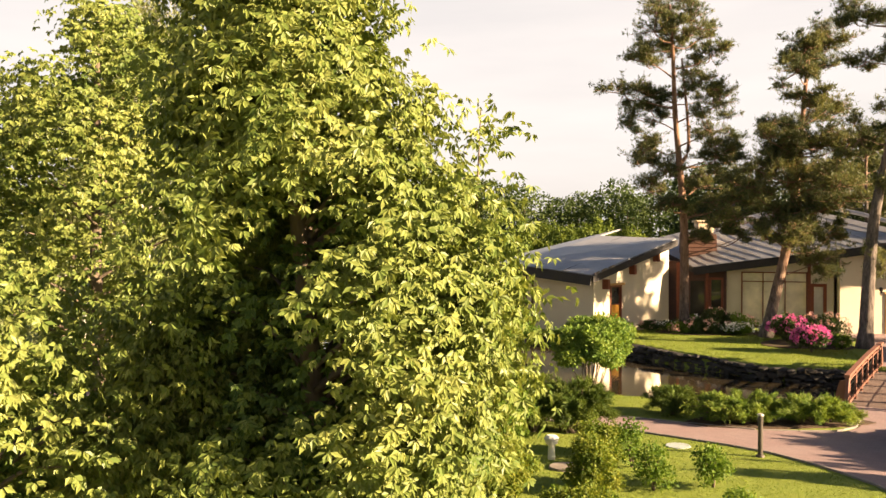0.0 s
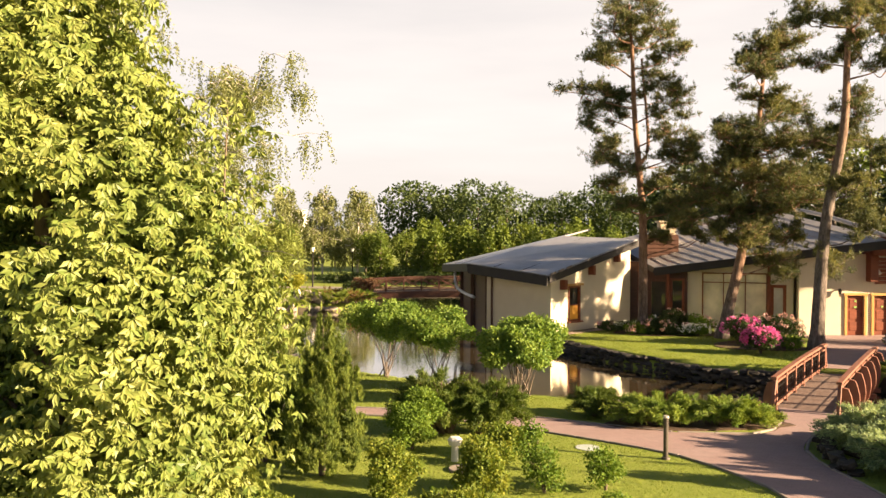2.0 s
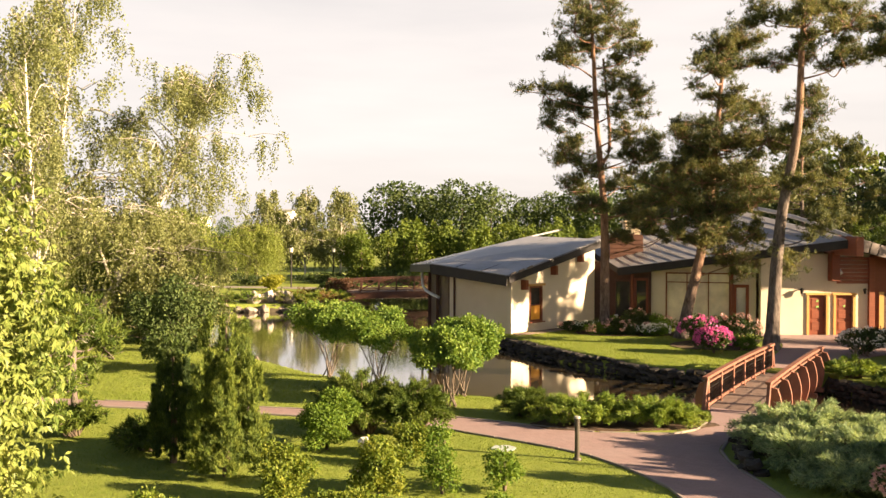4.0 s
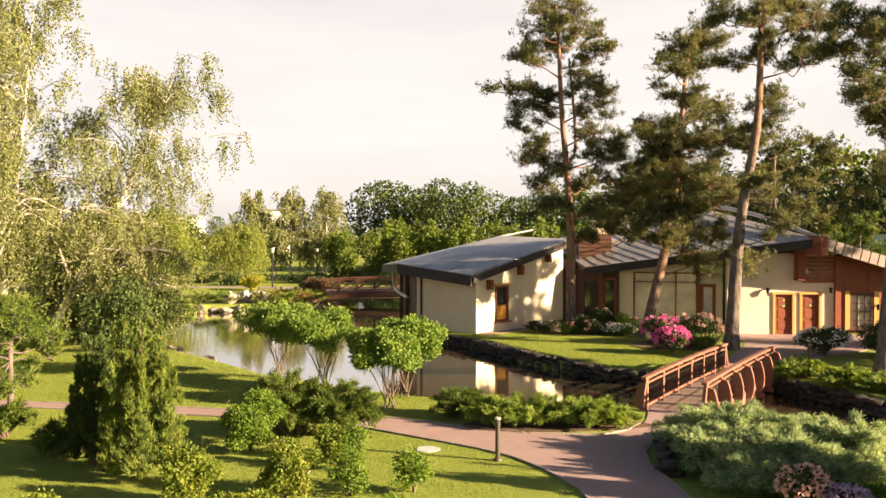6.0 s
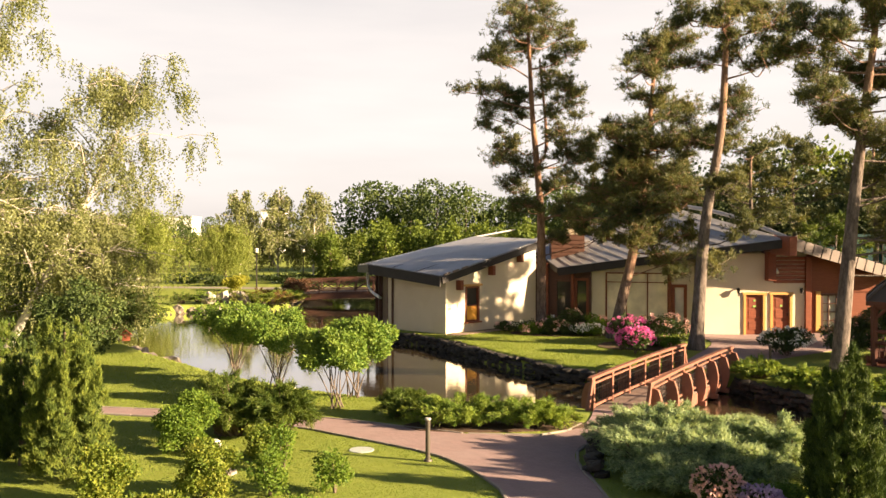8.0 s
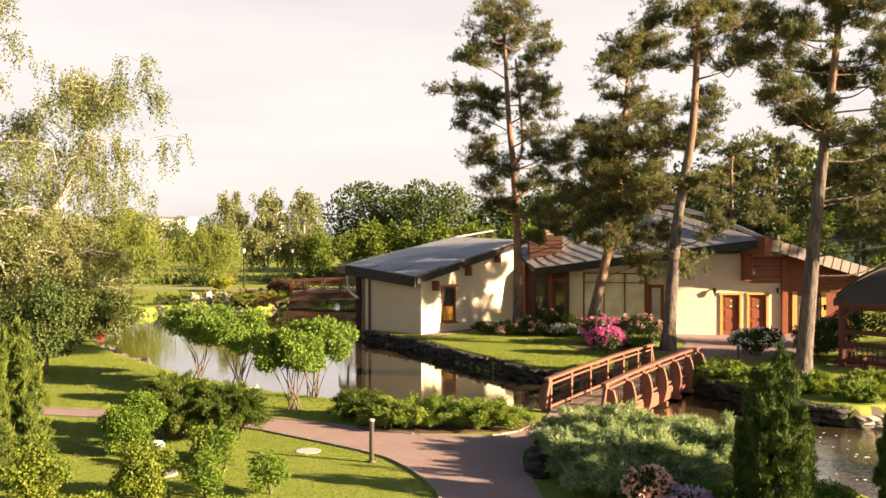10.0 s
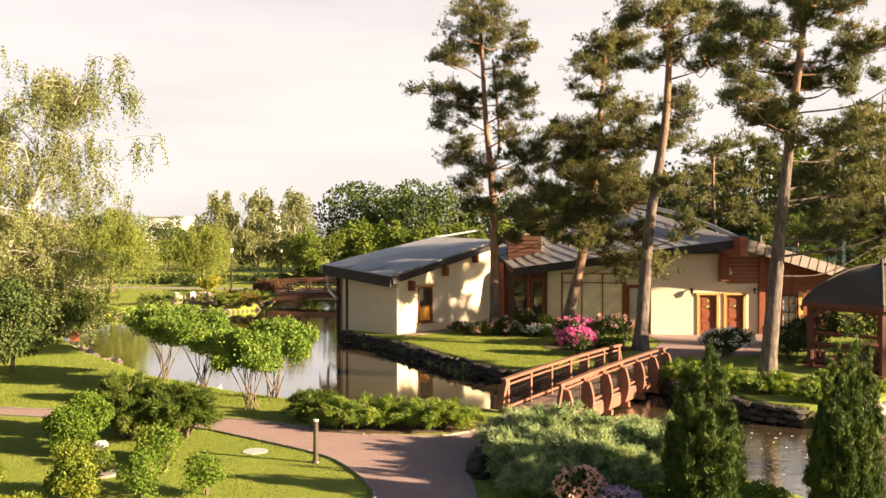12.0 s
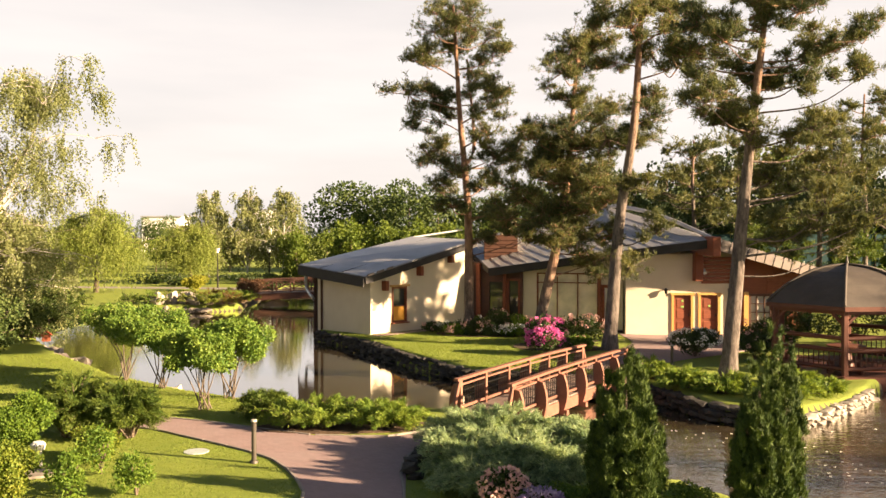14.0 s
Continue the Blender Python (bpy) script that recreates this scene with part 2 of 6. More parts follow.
M_MULCH = surf("bark_mulch", (0.045, 0.028, 0.018), (0.11, 0.07, 0.045), 6, 0.95, bump=0.8, fine=30, dist=0.04)
M_BARK = surf("brown_bark", (0.085, 0.062, 0.045), (0.15, 0.115, 0.085), 5, 0.95, bump=0.8, stretch=(1, 1, 0.3), fine=22, dist=0.03)
M_STEM = surf("pale_stem_bark", (0.08, 0.062, 0.048), (0.14, 0.11, 0.085), 5, 0.9, bump=0.4, stretch=(1, 1, 0.4))
M_BIRCH = surf("birch_bark", (0.42, 0.39, 0.35), (0.55, 0.52, 0.47), 2.5, 0.8, bump=0.3, stretch=(1, 1, 2.5), stain=(0.06, 0.05, 0.045))
M_TWIG = surf("birch_twig_bark", (0.24, 0.21, 0.18), (0.46, 0.42, 0.37), 1.2, 0.85, bump=0.3, stretch=(1, 1, 2.5))
M_TEAL = surf("teal_fence_cloth", (0.006, 0.032, 0.036), (0.010, 0.045, 0.050), 1.5, 0.8)
M_WHITEWALL = surf("far_white_wall", (0.72, 0.70, 0.66), (0.78, 0.76, 0.72), 0.2, 0.8)
M_REDPAINT = surf("red_paint", (0.22, 0.04, 0.02), (0.28, 0.06, 0.03), 5, 0.6)
M_SOIL = surf("pond_bed", (0.05, 0.04, 0.025), (0.09, 0.075, 0.05), 2, 0.95)


def pine_bark(name, lo, hi):
    m, n, l, out = nodes_of(name)
    co = n.new("ShaderNodeTexCoord").outputs["Object"]
    sep = n.new("ShaderNodeSeparateXYZ")
    l.new(co, sep.inputs["Vector"])
    up = ramp(n, l, sep.outputs["Z"], lo, hi)
    scale = ramp(n, l, noise_of(n, l, co, 7, 6, 0.75, (1, 1, 0.3)), 0.35, 0.65)
    low = mixed(n, l, scale, (0.045, 0.036, 0.032), (0.20, 0.165, 0.145))
    high = mixed(n, l, scale, (0.12, 0.066, 0.044), (0.32, 0.19, 0.125))
    b = n.new("ShaderNodeBsdfPrincipled")
    b.inputs["Roughness"].default_value, b.inputs["Specular IOR Level"].default_value = 0.9, 0.2
    l.new(mixed(n, l, up, low, high), b.inputs["Base Color"])
    bp = n.new("ShaderNodeBump")
    bp.inputs["Strength"].default_value, bp.inputs["Distance"].default_value = 0.8, 0.03
    l.new(scale, bp.inputs["Height"])
    l.new(bp.outputs["Normal"], b.inputs["Normal"])
    l.new(b.outputs["BSDF"], out.inputs["Surface"])
    return m


M_PINEBARK = pine_bark("grey_pine_bark", 7.0, 12.0)
M_PINEBARK_RED = pine_bark("orange_pine_bark", 1.0, 4.5)
L_NEAR = leafmat("ash_leaf", (0.065, 0.11, 0.024), (0.15, 0.195, 0.042), (0.30, 0.315, 0.095), 0.28, 0.42, 0.9)
L_BIRCH = leafmat("birch_leaf", (0.095, 0.120, 0.046), (0.175, 0.198, 0.078), (0.30, 0.315, 0.14), 0.45)
L_PINE = leafmat("pine_needles", (0.028, 0.050, 0.028), (0.076, 0.095, 0.040), (0.23, 0.21, 0.072), 0.35, 0.5, 0.7)
# Thuja scale leaf set dark for columns seen from their shaded side.
L_THUJA = leafmat("shaded_thuja_leaf", (0.016, 0.036, 0.012), (0.040, 0.072, 0.016), (0.12, 0.16, 0.030), 0.12, 0.6, 2.2)
L_JUNIPER = leafmat("green_juniper_needles", (0.042, 0.100, 0.016), (0.125, 0.195, 0.028), (0.29, 0.345, 0.052), 0.3, 0.55, 1.5)
L_SAVIN = leafmat("dark_juniper_needles", (0.030, 0.066, 0.013), (0.07, 0.11, 0.016), (0.15, 0.18, 0.028), 0.25, 0.55, 1.5)
L_PFITZER = leafmat("grey_juniper_needles", (0.070, 0.130, 0.075), (0.23, 0.32, 0.165), (0.50, 0.575, 0.30), 0.4, 0.55, 1.2)
L_SHRUB = leafmat("shrub_leaf", (0.045, 0.10, 0.014), (0.105, 0.18, 0.022), (0.21, 0.28, 0.038), 0.35, 0.55, 1.5, 0.2)
L_GOLD = leafmat("golden_shrub_leaf", (0.055, 0.105, 0.015), (0.13, 0.185, 0.024), (0.27, 0.275, 0.04), 0.35, 0.55, 2.0, 0.2)
L_YELLOW = leafmat("yellow_conifer_leaf", (0.085, 0.115, 0.022), (0.14, 0.165, 0.030), (0.21, 0.225, 0.046), 0.3, 0.55, 2.0, 0.2)
L_RHODO = leafmat("rhododendron_leaf", (0.022, 0.042, 0.012), (0.04, 0.065, 0.017), (0.075, 0.105, 0.03), 0.15, 0.35, 2.0)
L_WOODS = leafmat("woodland_leaf", (0.026, 0.052, 0.016), (0.056, 0.088, 0.024), (0.12, 0.15, 0.038), 0.22, 0.6, 0.25)
L_WOODS_LIGHT = leafmat("young_woodland_leaf", (0.055, 0.098, 0.016), (0.105, 0.150, 0.022), (0.19, 0.225, 0.036), 0.3, 0.6, 0.3)
# Woodland leaf darkened: the shade behind the house is put into its colour.
L_WOODS_SHADED = leafmat("shaded_woodland_leaf", (0.014, 0.030, 0.012), (0.030, 0.050, 0.016), (0.062, 0.082, 0.024), 0.12, 0.6, 0.3)
L_WILLOW = leafmat("willow_leaf", (0.11, 0.15, 0.028), (0.185, 0.23, 0.045), (0.29, 0.32, 0.085), 0.4, 0.5, 0.6)
F_PINK = leafmat("pink_petal", (0.52, 0.05, 0.32), (0.66, 0.12, 0.46), (0.78, 0.30, 0.58), 0.3, 0.5, 4)
F_WHITE = leafmat("white_petal", (0.80, 0.79, 0.78), (0.85, 0.84, 0.83), (0.88, 0.87, 0.86), 0.2, 0.5, 4)
F_PALEPINK = leafmat("pale_pink_petal", (0.60, 0.32, 0.34), (0.70, 0.45, 0.45), (0.75, 0.55, 0.52), 0.3, 0.5, 4)
F_LILAC = leafmat("lilac_petal", (0.24, 0.17, 0.38), (0.34, 0.26, 0.48), (0.50, 0.42, 0.60), 0.3, 0.5, 4)
F_RED = leafmat("red_young_leaf", (0.085, 0.045, 0.018), (0.14, 0.085, 0.024), (0.20, 0.15, 0.034), 0.3, 0.5, 4)
L_GRASS = leafmat("grass_blade", (0.130, 0.195, 0.032), (0.17, 0.226, 0.038), (0.215, 0.255, 0.046), 0.45, 0.6, 0.8, 0.15)

L_GOLDBALL = leafmat("golden_ball_leaf", (0.13, 0.15, 0.016), (0.22, 0.225, 0.024), (0.32, 0.31, 0.035), 0.3, 0.55, 2.0, 0.2)
L_COPPER = leafmat("copper_leaf", (0.05, 0.025, 0.02), (0.10, 0.05, 0.03), (0.16, 0.10, 0.045), 0.25, 0.5, 2.0)
L_LIME = leafmat("lime_shrub_leaf", (0.045, 0.108, 0.018), (0.12, 0.205, 0.032), (0.27, 0.345, 0.066), 0.35, 0.5, 1.8)
# Inner ash leaves: the crown's inside shade is put into their colour.
L_INNER_SHADED = leafmat("shaded_inner_ash_leaf", (0.028, 0.055, 0.012), (0.06, 0.10, 0.02), (0.12, 0.16, 0.034), 0.2, 0.45, 0.9)
# Brighter copy of the thuja leaf, with sunlight put into the colour.
L_THUJA_LIT = leafmat("lit_thuja_leaf", (0.018, 0.040, 0.010), (0.080, 0.125, 0.020), (0.23, 0.265, 0.042), 0.14, 0.65, 3.0)

# ---- building helpers ----
def mesh_object(name, verts, faces, material, parent=None, label="", smooth=False):
    """One mesh object from an array of corners and an array (n, k) of faces with k corners each."""
    me = bpy.data.meshes.new(name)
    verts = np.asarray(verts, dtype=np.float32)
    faces = np.asarray(faces, dtype=np.int32)
    k = faces.shape[1]
    me.vertices.add(len(verts))
    me.vertices.foreach_set("co", verts.ravel())
    me.loops.add(faces.size)
    me.loops.foreach_set("vertex_index", faces.ravel())
    me.polygons.add(len(faces))
    me.polygons.foreach_set("loop_start", np.arange(0, faces.size, k, dtype=np.int32))
    me.polygons.foreach_set("use_smooth", np.full(len(faces), smooth))
    me.update(calc_edges=True)
    me.validate()
    me.materials.append(material)
    ob = new(name, me)
    if parent:
        ob.parent = parent
    if label:
        ob["label"] = label
    return ob


def part(name, bm, material, parent=None, label="", bevel=0.0, smooth=False):
    """Links a bmesh as one mesh object under a thing or under a part."""
    if bevel:
        bmesh.ops.bevel(bm, geom=[e for e in bm.edges], offset=bevel, segments=1, affect="EDGES", clamp_overlap=True)
    bmesh.ops.recalc_face_normals(bm, faces=bm.faces)
    me = bpy.data.meshes.new(name)
    bm.to_mesh(me)
    bm.free()
    if smooth:
        me.polygons.foreach_set("use_smooth", [True] * len(me.polygons))
    me.materials.append(material)
    ob = new(name, me)
    if parent:
        ob.parent = parent
    if label:
        ob["label"] = label
    return ob


def thing(name, label, category, loc=(0, 0, 0), group="", kind="", rz=0):
    ob = new(name)
    ob.empty_display_size = 0.2
    ob.matrix_basis = pose(*loc, 0, 0, rz)
    return tagged(ob, label, category, group, kind)


def box(bm, cx, cy, cz, sx, sy, sz, m=None):
    mat = Matrix.LocRotScale((cx, cy, cz), None, (sx, sy, sz))
    bmesh.ops.create_cube(bm, size=1, matrix=(m @ mat) if m else mat)


def one_box(cx, cy, cz, sx, sy, sz, m=None):
    bm = bmesh.new()
    box(bm, cx, cy, cz, sx, sy, sz, m)
    return bm


def beam(bm, a, b, w, h):
    """A squared timber from a to b, w wide and h high."""
    a, b = Vector(a), Vector(b)
    d = (b - a)
    ln = d.length
    x = d.normalized()
    y = Vector((0, 0, 1)).cross(x)
    y = Vector((0, 1, 0)) if y.length < 1e-4 else y.normalized()
    z = x.cross(y)
    m = Matrix((x, y, z)).transposed().to_4x4()
    m.translation = (a + b) / 2
    bmesh.ops.create_cube(bm, size=1, matrix=m @ Matrix.Diagonal((ln, w, h, 1)))


def one_beam(a, b, w, h):
    bm = bmesh.new()
    beam(bm, a, b, w, h)
    return bm


def slab(bm, pts, down):
    """A flat piece with the corners pts on top, going down by a vector."""
    top = [bm.verts.new(p) for p in pts]
    bot = [bm.verts.new(Vector(p) + Vector(down)) for p in pts]
    bm.faces.new(top)
    bm.faces.new(bot[::-1])
    k = len(pts)
    for i in range(k):
        bm.faces.new((top[i], bot[i], bot[(i + 1) % k], top[(i + 1) % k]))


def bent_beam(bm, pts, w, h):
    """A squared timber that follows a line of points."""
    rings = []
    pts = [Vector(p) for p in pts]
    for i, p in enumerate(pts):
        d = (pts[min(i + 1, len(pts) - 1)] - pts[max(i - 1, 0)]).normalized()
        y = Vector((0, 0, 1)).cross(d).normalized()
        z = d.cross(y)
        rings.append([bm.verts.new(p + y * a * w / 2 + z * b * h / 2) for a, b in ((-1, -1), (1, -1), (1, 1), (-1, 1))])
    for a, b in zip(rings, rings[1:]):
        for i in range(4):
            bm.faces.new((a[i], a[(i + 1) % 4], b[(i + 1) % 4], b[i]))
    bm.faces.new(rings[0])
    bm.faces.new(rings[-1][::-1])


def tube_arrays(path, radii, sides=8):
    """Corners and four-cornered faces of a tapered round limb along a path."""
    path = np.asarray(path, float)
    tang = np.gradient(path, axis=0)
    tang /= np.linalg.norm(tang, axis=1)[:, None] + 1e-9
    ref = np.where(np.abs(tang[:, 2:3]) > 0.9, np.array([[1.0, 0, 0]]), np.array([[0, 0, 1.0]]))
    u = np.cross(tang, ref)
    u /= np.linalg.norm(u, axis=1)[:, None] + 1e-9
    v = np.cross(tang, u)
    ang = np.linspace(0, 2 * np.pi, sides, endpoint=False)
    ring = u[:, None, :] * np.cos(ang)[None, :, None] + v[:, None, :] * np.sin(ang)[None, :, None]
    verts = (path[:, None, :] + ring * np.asarray(radii)[:, None, None]).reshape(-1, 3)
    i = np.arange(len(path) - 1)[:, None] * sides
    j = np.arange(sides)[None, :]
    f = np.stack([i + j, i + (j + 1) % sides, i + sides + (j + 1) % sides, i + sides + j], -1).reshape(-1, 4)
    return verts, f


class Limbs:
    """Collects round limbs into one mesh."""

    def __init__(self):
        self.v, self.f, self.n = [], [], 0

    def add(self, path, radii, sides=8):
        v, f = tube_arrays(path, radii, sides)
        self.v.append(v)
        self.f.append(f + self.n)
        self.n += len(v)

    def make(self, name, material, parent, label=""):
        return mesh_object(name, np.concatenate(self.v), np.concatenate(self.f), material, parent, label, True)


def unit(a):
    return a / (np.linalg.norm(a, axis=-1, keepdims=True) + 1e-9)


def leaf_arrays(rng, pts, axis, length, width, fold=0.25, long_leaf=False, vary=0.3, face=None, loose=0.6):
    """Leaves at pts pointing along axis: folded along the midrib, each of its own size and twist."""
    n = len(pts)
    axis = unit(axis)
    turn = rng.normal(size=(n, 3)) if face is None else face + rng.normal(size=(n, 3)) * loose
    side = unit(np.cross(axis, unit(turn)))
    nor = np.cross(side, axis)
    ln = length * (1 + vary * rng.uniform(-1, 1, (n, 1)))
    w = width * (1 + vary * rng.uniform(-1, 1, (n, 1)))
    base = pts
    tip = pts + axis * ln + nor * ln * rng.uniform(-0.25, 0.1, (n, 1))
    if not long_leaf:
        m = pts + axis * ln * 0.45
        verts = np.stack([base, m + side * w + nor * w * fold, tip, m - side * w + nor * w * fold], 1)
        idx = np.array([[0, 1, 2], [0, 2, 3]])
        k = 4
    else:
        m1, m2 = pts + axis * ln * 0.28, pts + axis * ln * 0.65
        verts = np.stack([base, m1 + side * w + nor * w * fold, m2 + side * w * 0.75 + nor * w * fold * 0.6, tip,
                          m2 - side * w * 0.75 + nor * w * fold * 0.6, m1 - side * w + nor * w * fold], 1)
        idx = np.array([[0, 1, 2], [0, 2, 3], [0, 3, 4], [0, 4, 5]])
        k = 6
    f = (np.arange(n)[:, None, None] * k + idx[None]).reshape(-1, 3)
    return verts.reshape(-1, 3), f


def needle_arrays(rng, pts, axis, length, width, face=None, loose=0.6):
    """Needles and blades: one slim triangle each."""
    n = len(pts)
    axis = unit(axis)
    turn = rng.normal(size=(n, 3)) if face is None else face + rng.normal(size=(n, 3)) * loose
    side = unit(np.cross(axis, unit(turn))) * width
    tip = pts + axis * length * rng.uniform(0.65, 1.3, (n, 1))
    v = np.stack([pts - side, pts + side, tip], 1).reshape(-1, 3)
    return v, np.arange(len(v)).reshape(-1, 3)


def sphere_dirs(rng, n):
    return unit(rng.normal(size=(n, 3)))


def blob_points(rng, blobs, n, inner=0.72):
    """Points on the shells of overlapping lumps (x, y, z, rx, ry, rz), none deep inside a neighbour."""
    b = np.asarray(blobs, float)
    area = (b[:, 3] * b[:, 4] * b[:, 5]) ** (2 / 3)
    pick = rng.choice(len(b), size=int(n * 1.6), p=area / area.sum())
    d = sphere_dirs(rng, len(pick))
    r = rng.uniform(inner, 1.05, (len(pick), 1))
    p = b[pick, :3] + d * b[pick, 3:] * r
    nor = unit(d / b[pick, 3:])
    deep = np.zeros(len(p), bool)
    for q in b:
        deep |= (((p - q[:3]) / q[3:]) ** 2).sum(1) < 0.40
    keep = np.flatnonzero(~deep)[:n]
    return p[keep], nor[keep]


def tufts(rng, pts, nor, count, spread, out=0.6, up=0.2):
    """count leaf starts around each point, with directions that fan outward."""
    n = len(pts)
    p = np.repeat(pts, count, 0) + rng.normal(size=(n * count, 3)) * spread
    d = np.repeat(nor, count, 0) * out + rng.normal(size=(n * count, 3)) * 0.6 + np.array([0, 0, up])
    return p, d


def crown_object(rng, name, blobs, n, length, width, material, parent, label="", out=0.7, up=0.15, long_leaf=False, inner=0.72, cluster=1, spread=0.05):
    p, nor = blob_points(rng, blobs, n // cluster, inner)
    p, d = tufts(rng, p, nor, cluster, spread, out, up)
    v, f = leaf_arrays(rng, p, d, length, width, 0.25, long_leaf, 0.3, np.repeat(nor, cluster, 0) + [0, 0, 0.3], 0.55)
    return mesh_object(name, v, f, material, parent, label)


def lumps(rng, rx, ry, rz, cz, n, size=0.42):
    """A crown's lumps: one core and n smaller, uneven ones over its surface."""
    out = [(0, 0, cz, rx * 0.62, ry * 0.62, rz * 0.7)]
    for _ in range(n + 4):
        d = rng.normal(size=3)
        d /= np.linalg.norm(d)
        k, e = size * rng.uniform(0.5, 1.2), rng.uniform(0.55, 0.9)
        out.append((d[0] * rx * e, d[1] * ry * e, cz + d[2] * rz * e, rx * k, ry * k, rz * k * rng.uniform(0.7, 1.1)))
    return out


# ---- ground, pond, path ----
SHORE = [(-11, 47.5), (-9.4, 44.0), (-7.2, 40.4), (-5.2, 37.2), (-2.6, 34.0), (-0.8, 31.5), (1.1, 29.9), (2.7, 28.4), (4.8, 27.0), (8, 25.6), (11.2, 25.2), (13.2, 22.8), (14.6, 20.6), (15.4, 18.5), (16.3, 17.0), (17.6, 15.3), (18.6, 13.5), (25, 9.5),
         (35, 7.5), (36, 17), (35, 24), (34, 30), (30, 32), (26.8, 31.2), (25.5, 29.6), (24.6, 28.5), (23.3, 27.0), (21.8, 25.6), (20.3, 25.1), (19.2, 26.0), (18.5, 28.6), (17.4, 30.8), (15.5, 31.7),
         (12.6, 32.6), (10.8, 35.4), (9.0, 38.8), (7.3, 42.5), (4.5, 46.2), (7.6, 49.8), (9.5, 56), (8, 64), (6, 69), (7, 84), (-5, 84), (-5, 69), (-4.3, 65.8), (-6.2, 63.8), (-10.8, 63.2), (-15, 58), (-13, 49)]
WATER_Z = -0.55


def shore_distance(x, y):
    """Distance to the pond's rim: positive in the pond."""
    poly = np.array(SHORE, float)
    a, b = poly, np.roll(poly, -1, 0)
    best = np.full(x.shape, 1e9)
    inside = np.zeros(x.shape, bool)
    for (ax, ay), (bx, by) in zip(a, b):
        dx, dy = bx - ax, by - ay
        t = np.clip(((x - ax) * dx + (y - ay) * dy) / (dx * dx + dy * dy), 0, 1)
        best = np.minimum(best, np.hypot(x - ax - t * dx, y - ay - t * dy))
        cross = ((ay > y) != (by > y)) & (x < (bx - ax) * (y - ay) / (by - ay + 1e-12) + ax)
        inside ^= cross
    return np.where(inside, best, -best)


def land(x, y):
    """Height of the lawn away from the pond."""
    return -0.25 * np.exp(-((x - 23.5) ** 2 / 30 + (y - 45) ** 2 / 40)) - 0.24 * np.exp(-((x - 24.5) ** 2 / 8 + (y - 28) ** 2 / 6))


def ground_sheet():
    def axis(lo, hi, step, far):
        mid = np.arange(lo, hi, step)
        grow = step * np.cumsum(1.28 ** np.arange(1, 40))
        grow = grow[grow < far]
        return np.concatenate([(lo - grow)[::-1], mid, hi + grow])

    xs, ys = axis(-18, 34, 0.28, 3000), axis(8, 72, 0.28, 3000)
    gx, gy = np.meshgrid(xs, ys)
    d = shore_distance(gx, gy)
    soft = ((gx < 12) & (gy < 38)) | (gy < 23)
    s = np.clip(d / np.where(gy > 56, 1.5, np.where(soft, 0.8, 0.4)), 0, 1)
    z = land(gx, gy) - 1.5 * s * s * (3 - 2 * s)
    v = np.stack([gx, gy, z], -1).reshape(-1, 3)
    nx = len(xs)
    i = np.arange(len(ys) - 1)[:, None] * nx + np.arange(nx - 1)[None]
    f = np.stack([i, i + 1, i + nx + 1, i + nx], -1).reshape(-1, 4)
    ob = mesh_object("ground", v, f, M_LAWN, smooth=True)
    ob.data.materials.append(M_SOIL)
    low = (v[f, 2].mean(1) < -0.42).astype(np.int32)
    ob.data.polygons.foreach_set("material_index", low)
    return tagged(ob, "mown green lawn sloping into the pond", "lawn", kind="structure")


ground_sheet()
bm = bmesh.new()
slab(bm, [(-40, 6, WATER_Z), (62, 6, WATER_Z), (62, 86, WATER_Z), (-40, 86, WATER_Z)], (0, 0, -0.3))
tagged(part("water", bm, M_WATER), "still brown pond water mirroring the sky", "pond", kind="structure")


def smooth_line(pts, n):
    """A smooth line through pts (Catmull-Rom), n points a span."""
    p = np.asarray(pts, float)
    p = np.vstack([2 * p[0] - p[1], p, 2 * p[-1] - p[-2]])
    out = []
    for i in range(1, len(p) - 2):
        for t in np.linspace(0, 1, n, endpoint=False):
            a, b, c, d = p[i - 1:i + 3]
            out.append(0.5 * (2 * b + (c - a) * t + (2 * a - 5 * b + 4 * c - d) * t * t + (3 * b - a - 3 * c + d) * t ** 3))
    out.append(p[-2])
    return np.array(out)


def paving(name, left, right, label, material=None, z=0.02):
    """A paved strip between two lines of equal length."""
    lf, rt = smooth_line(left, 10), smooth_line(right, 10)
    n, cross = len(lf), 4
    rows = []
    for k in range(cross + 1):
        q = lf + (rt - lf) * k / cross
        rows.append(np.column_stack([q, land(q[:, 0], q[:, 1]) + z]))
    skirt_l, skirt_r = rows[0] - [0, 0, 0.3], rows[-1] - [0, 0, 0.3]
    allr = [skirt_l] + rows + [skirt_r]
    v = np.concatenate(allr)
    f = []
    for k in range(len(allr) - 1):
        i = np.arange(n - 1)
        f.append(np.stack([k * n + i, k * n + i + 1, (k + 1) * n + i + 1, (k + 1) * n + i], -1))
    ob = mesh_object(name, v, np.concatenate(f), material or M_PAVER)
    return tagged(ob, label, "path", kind="structure")


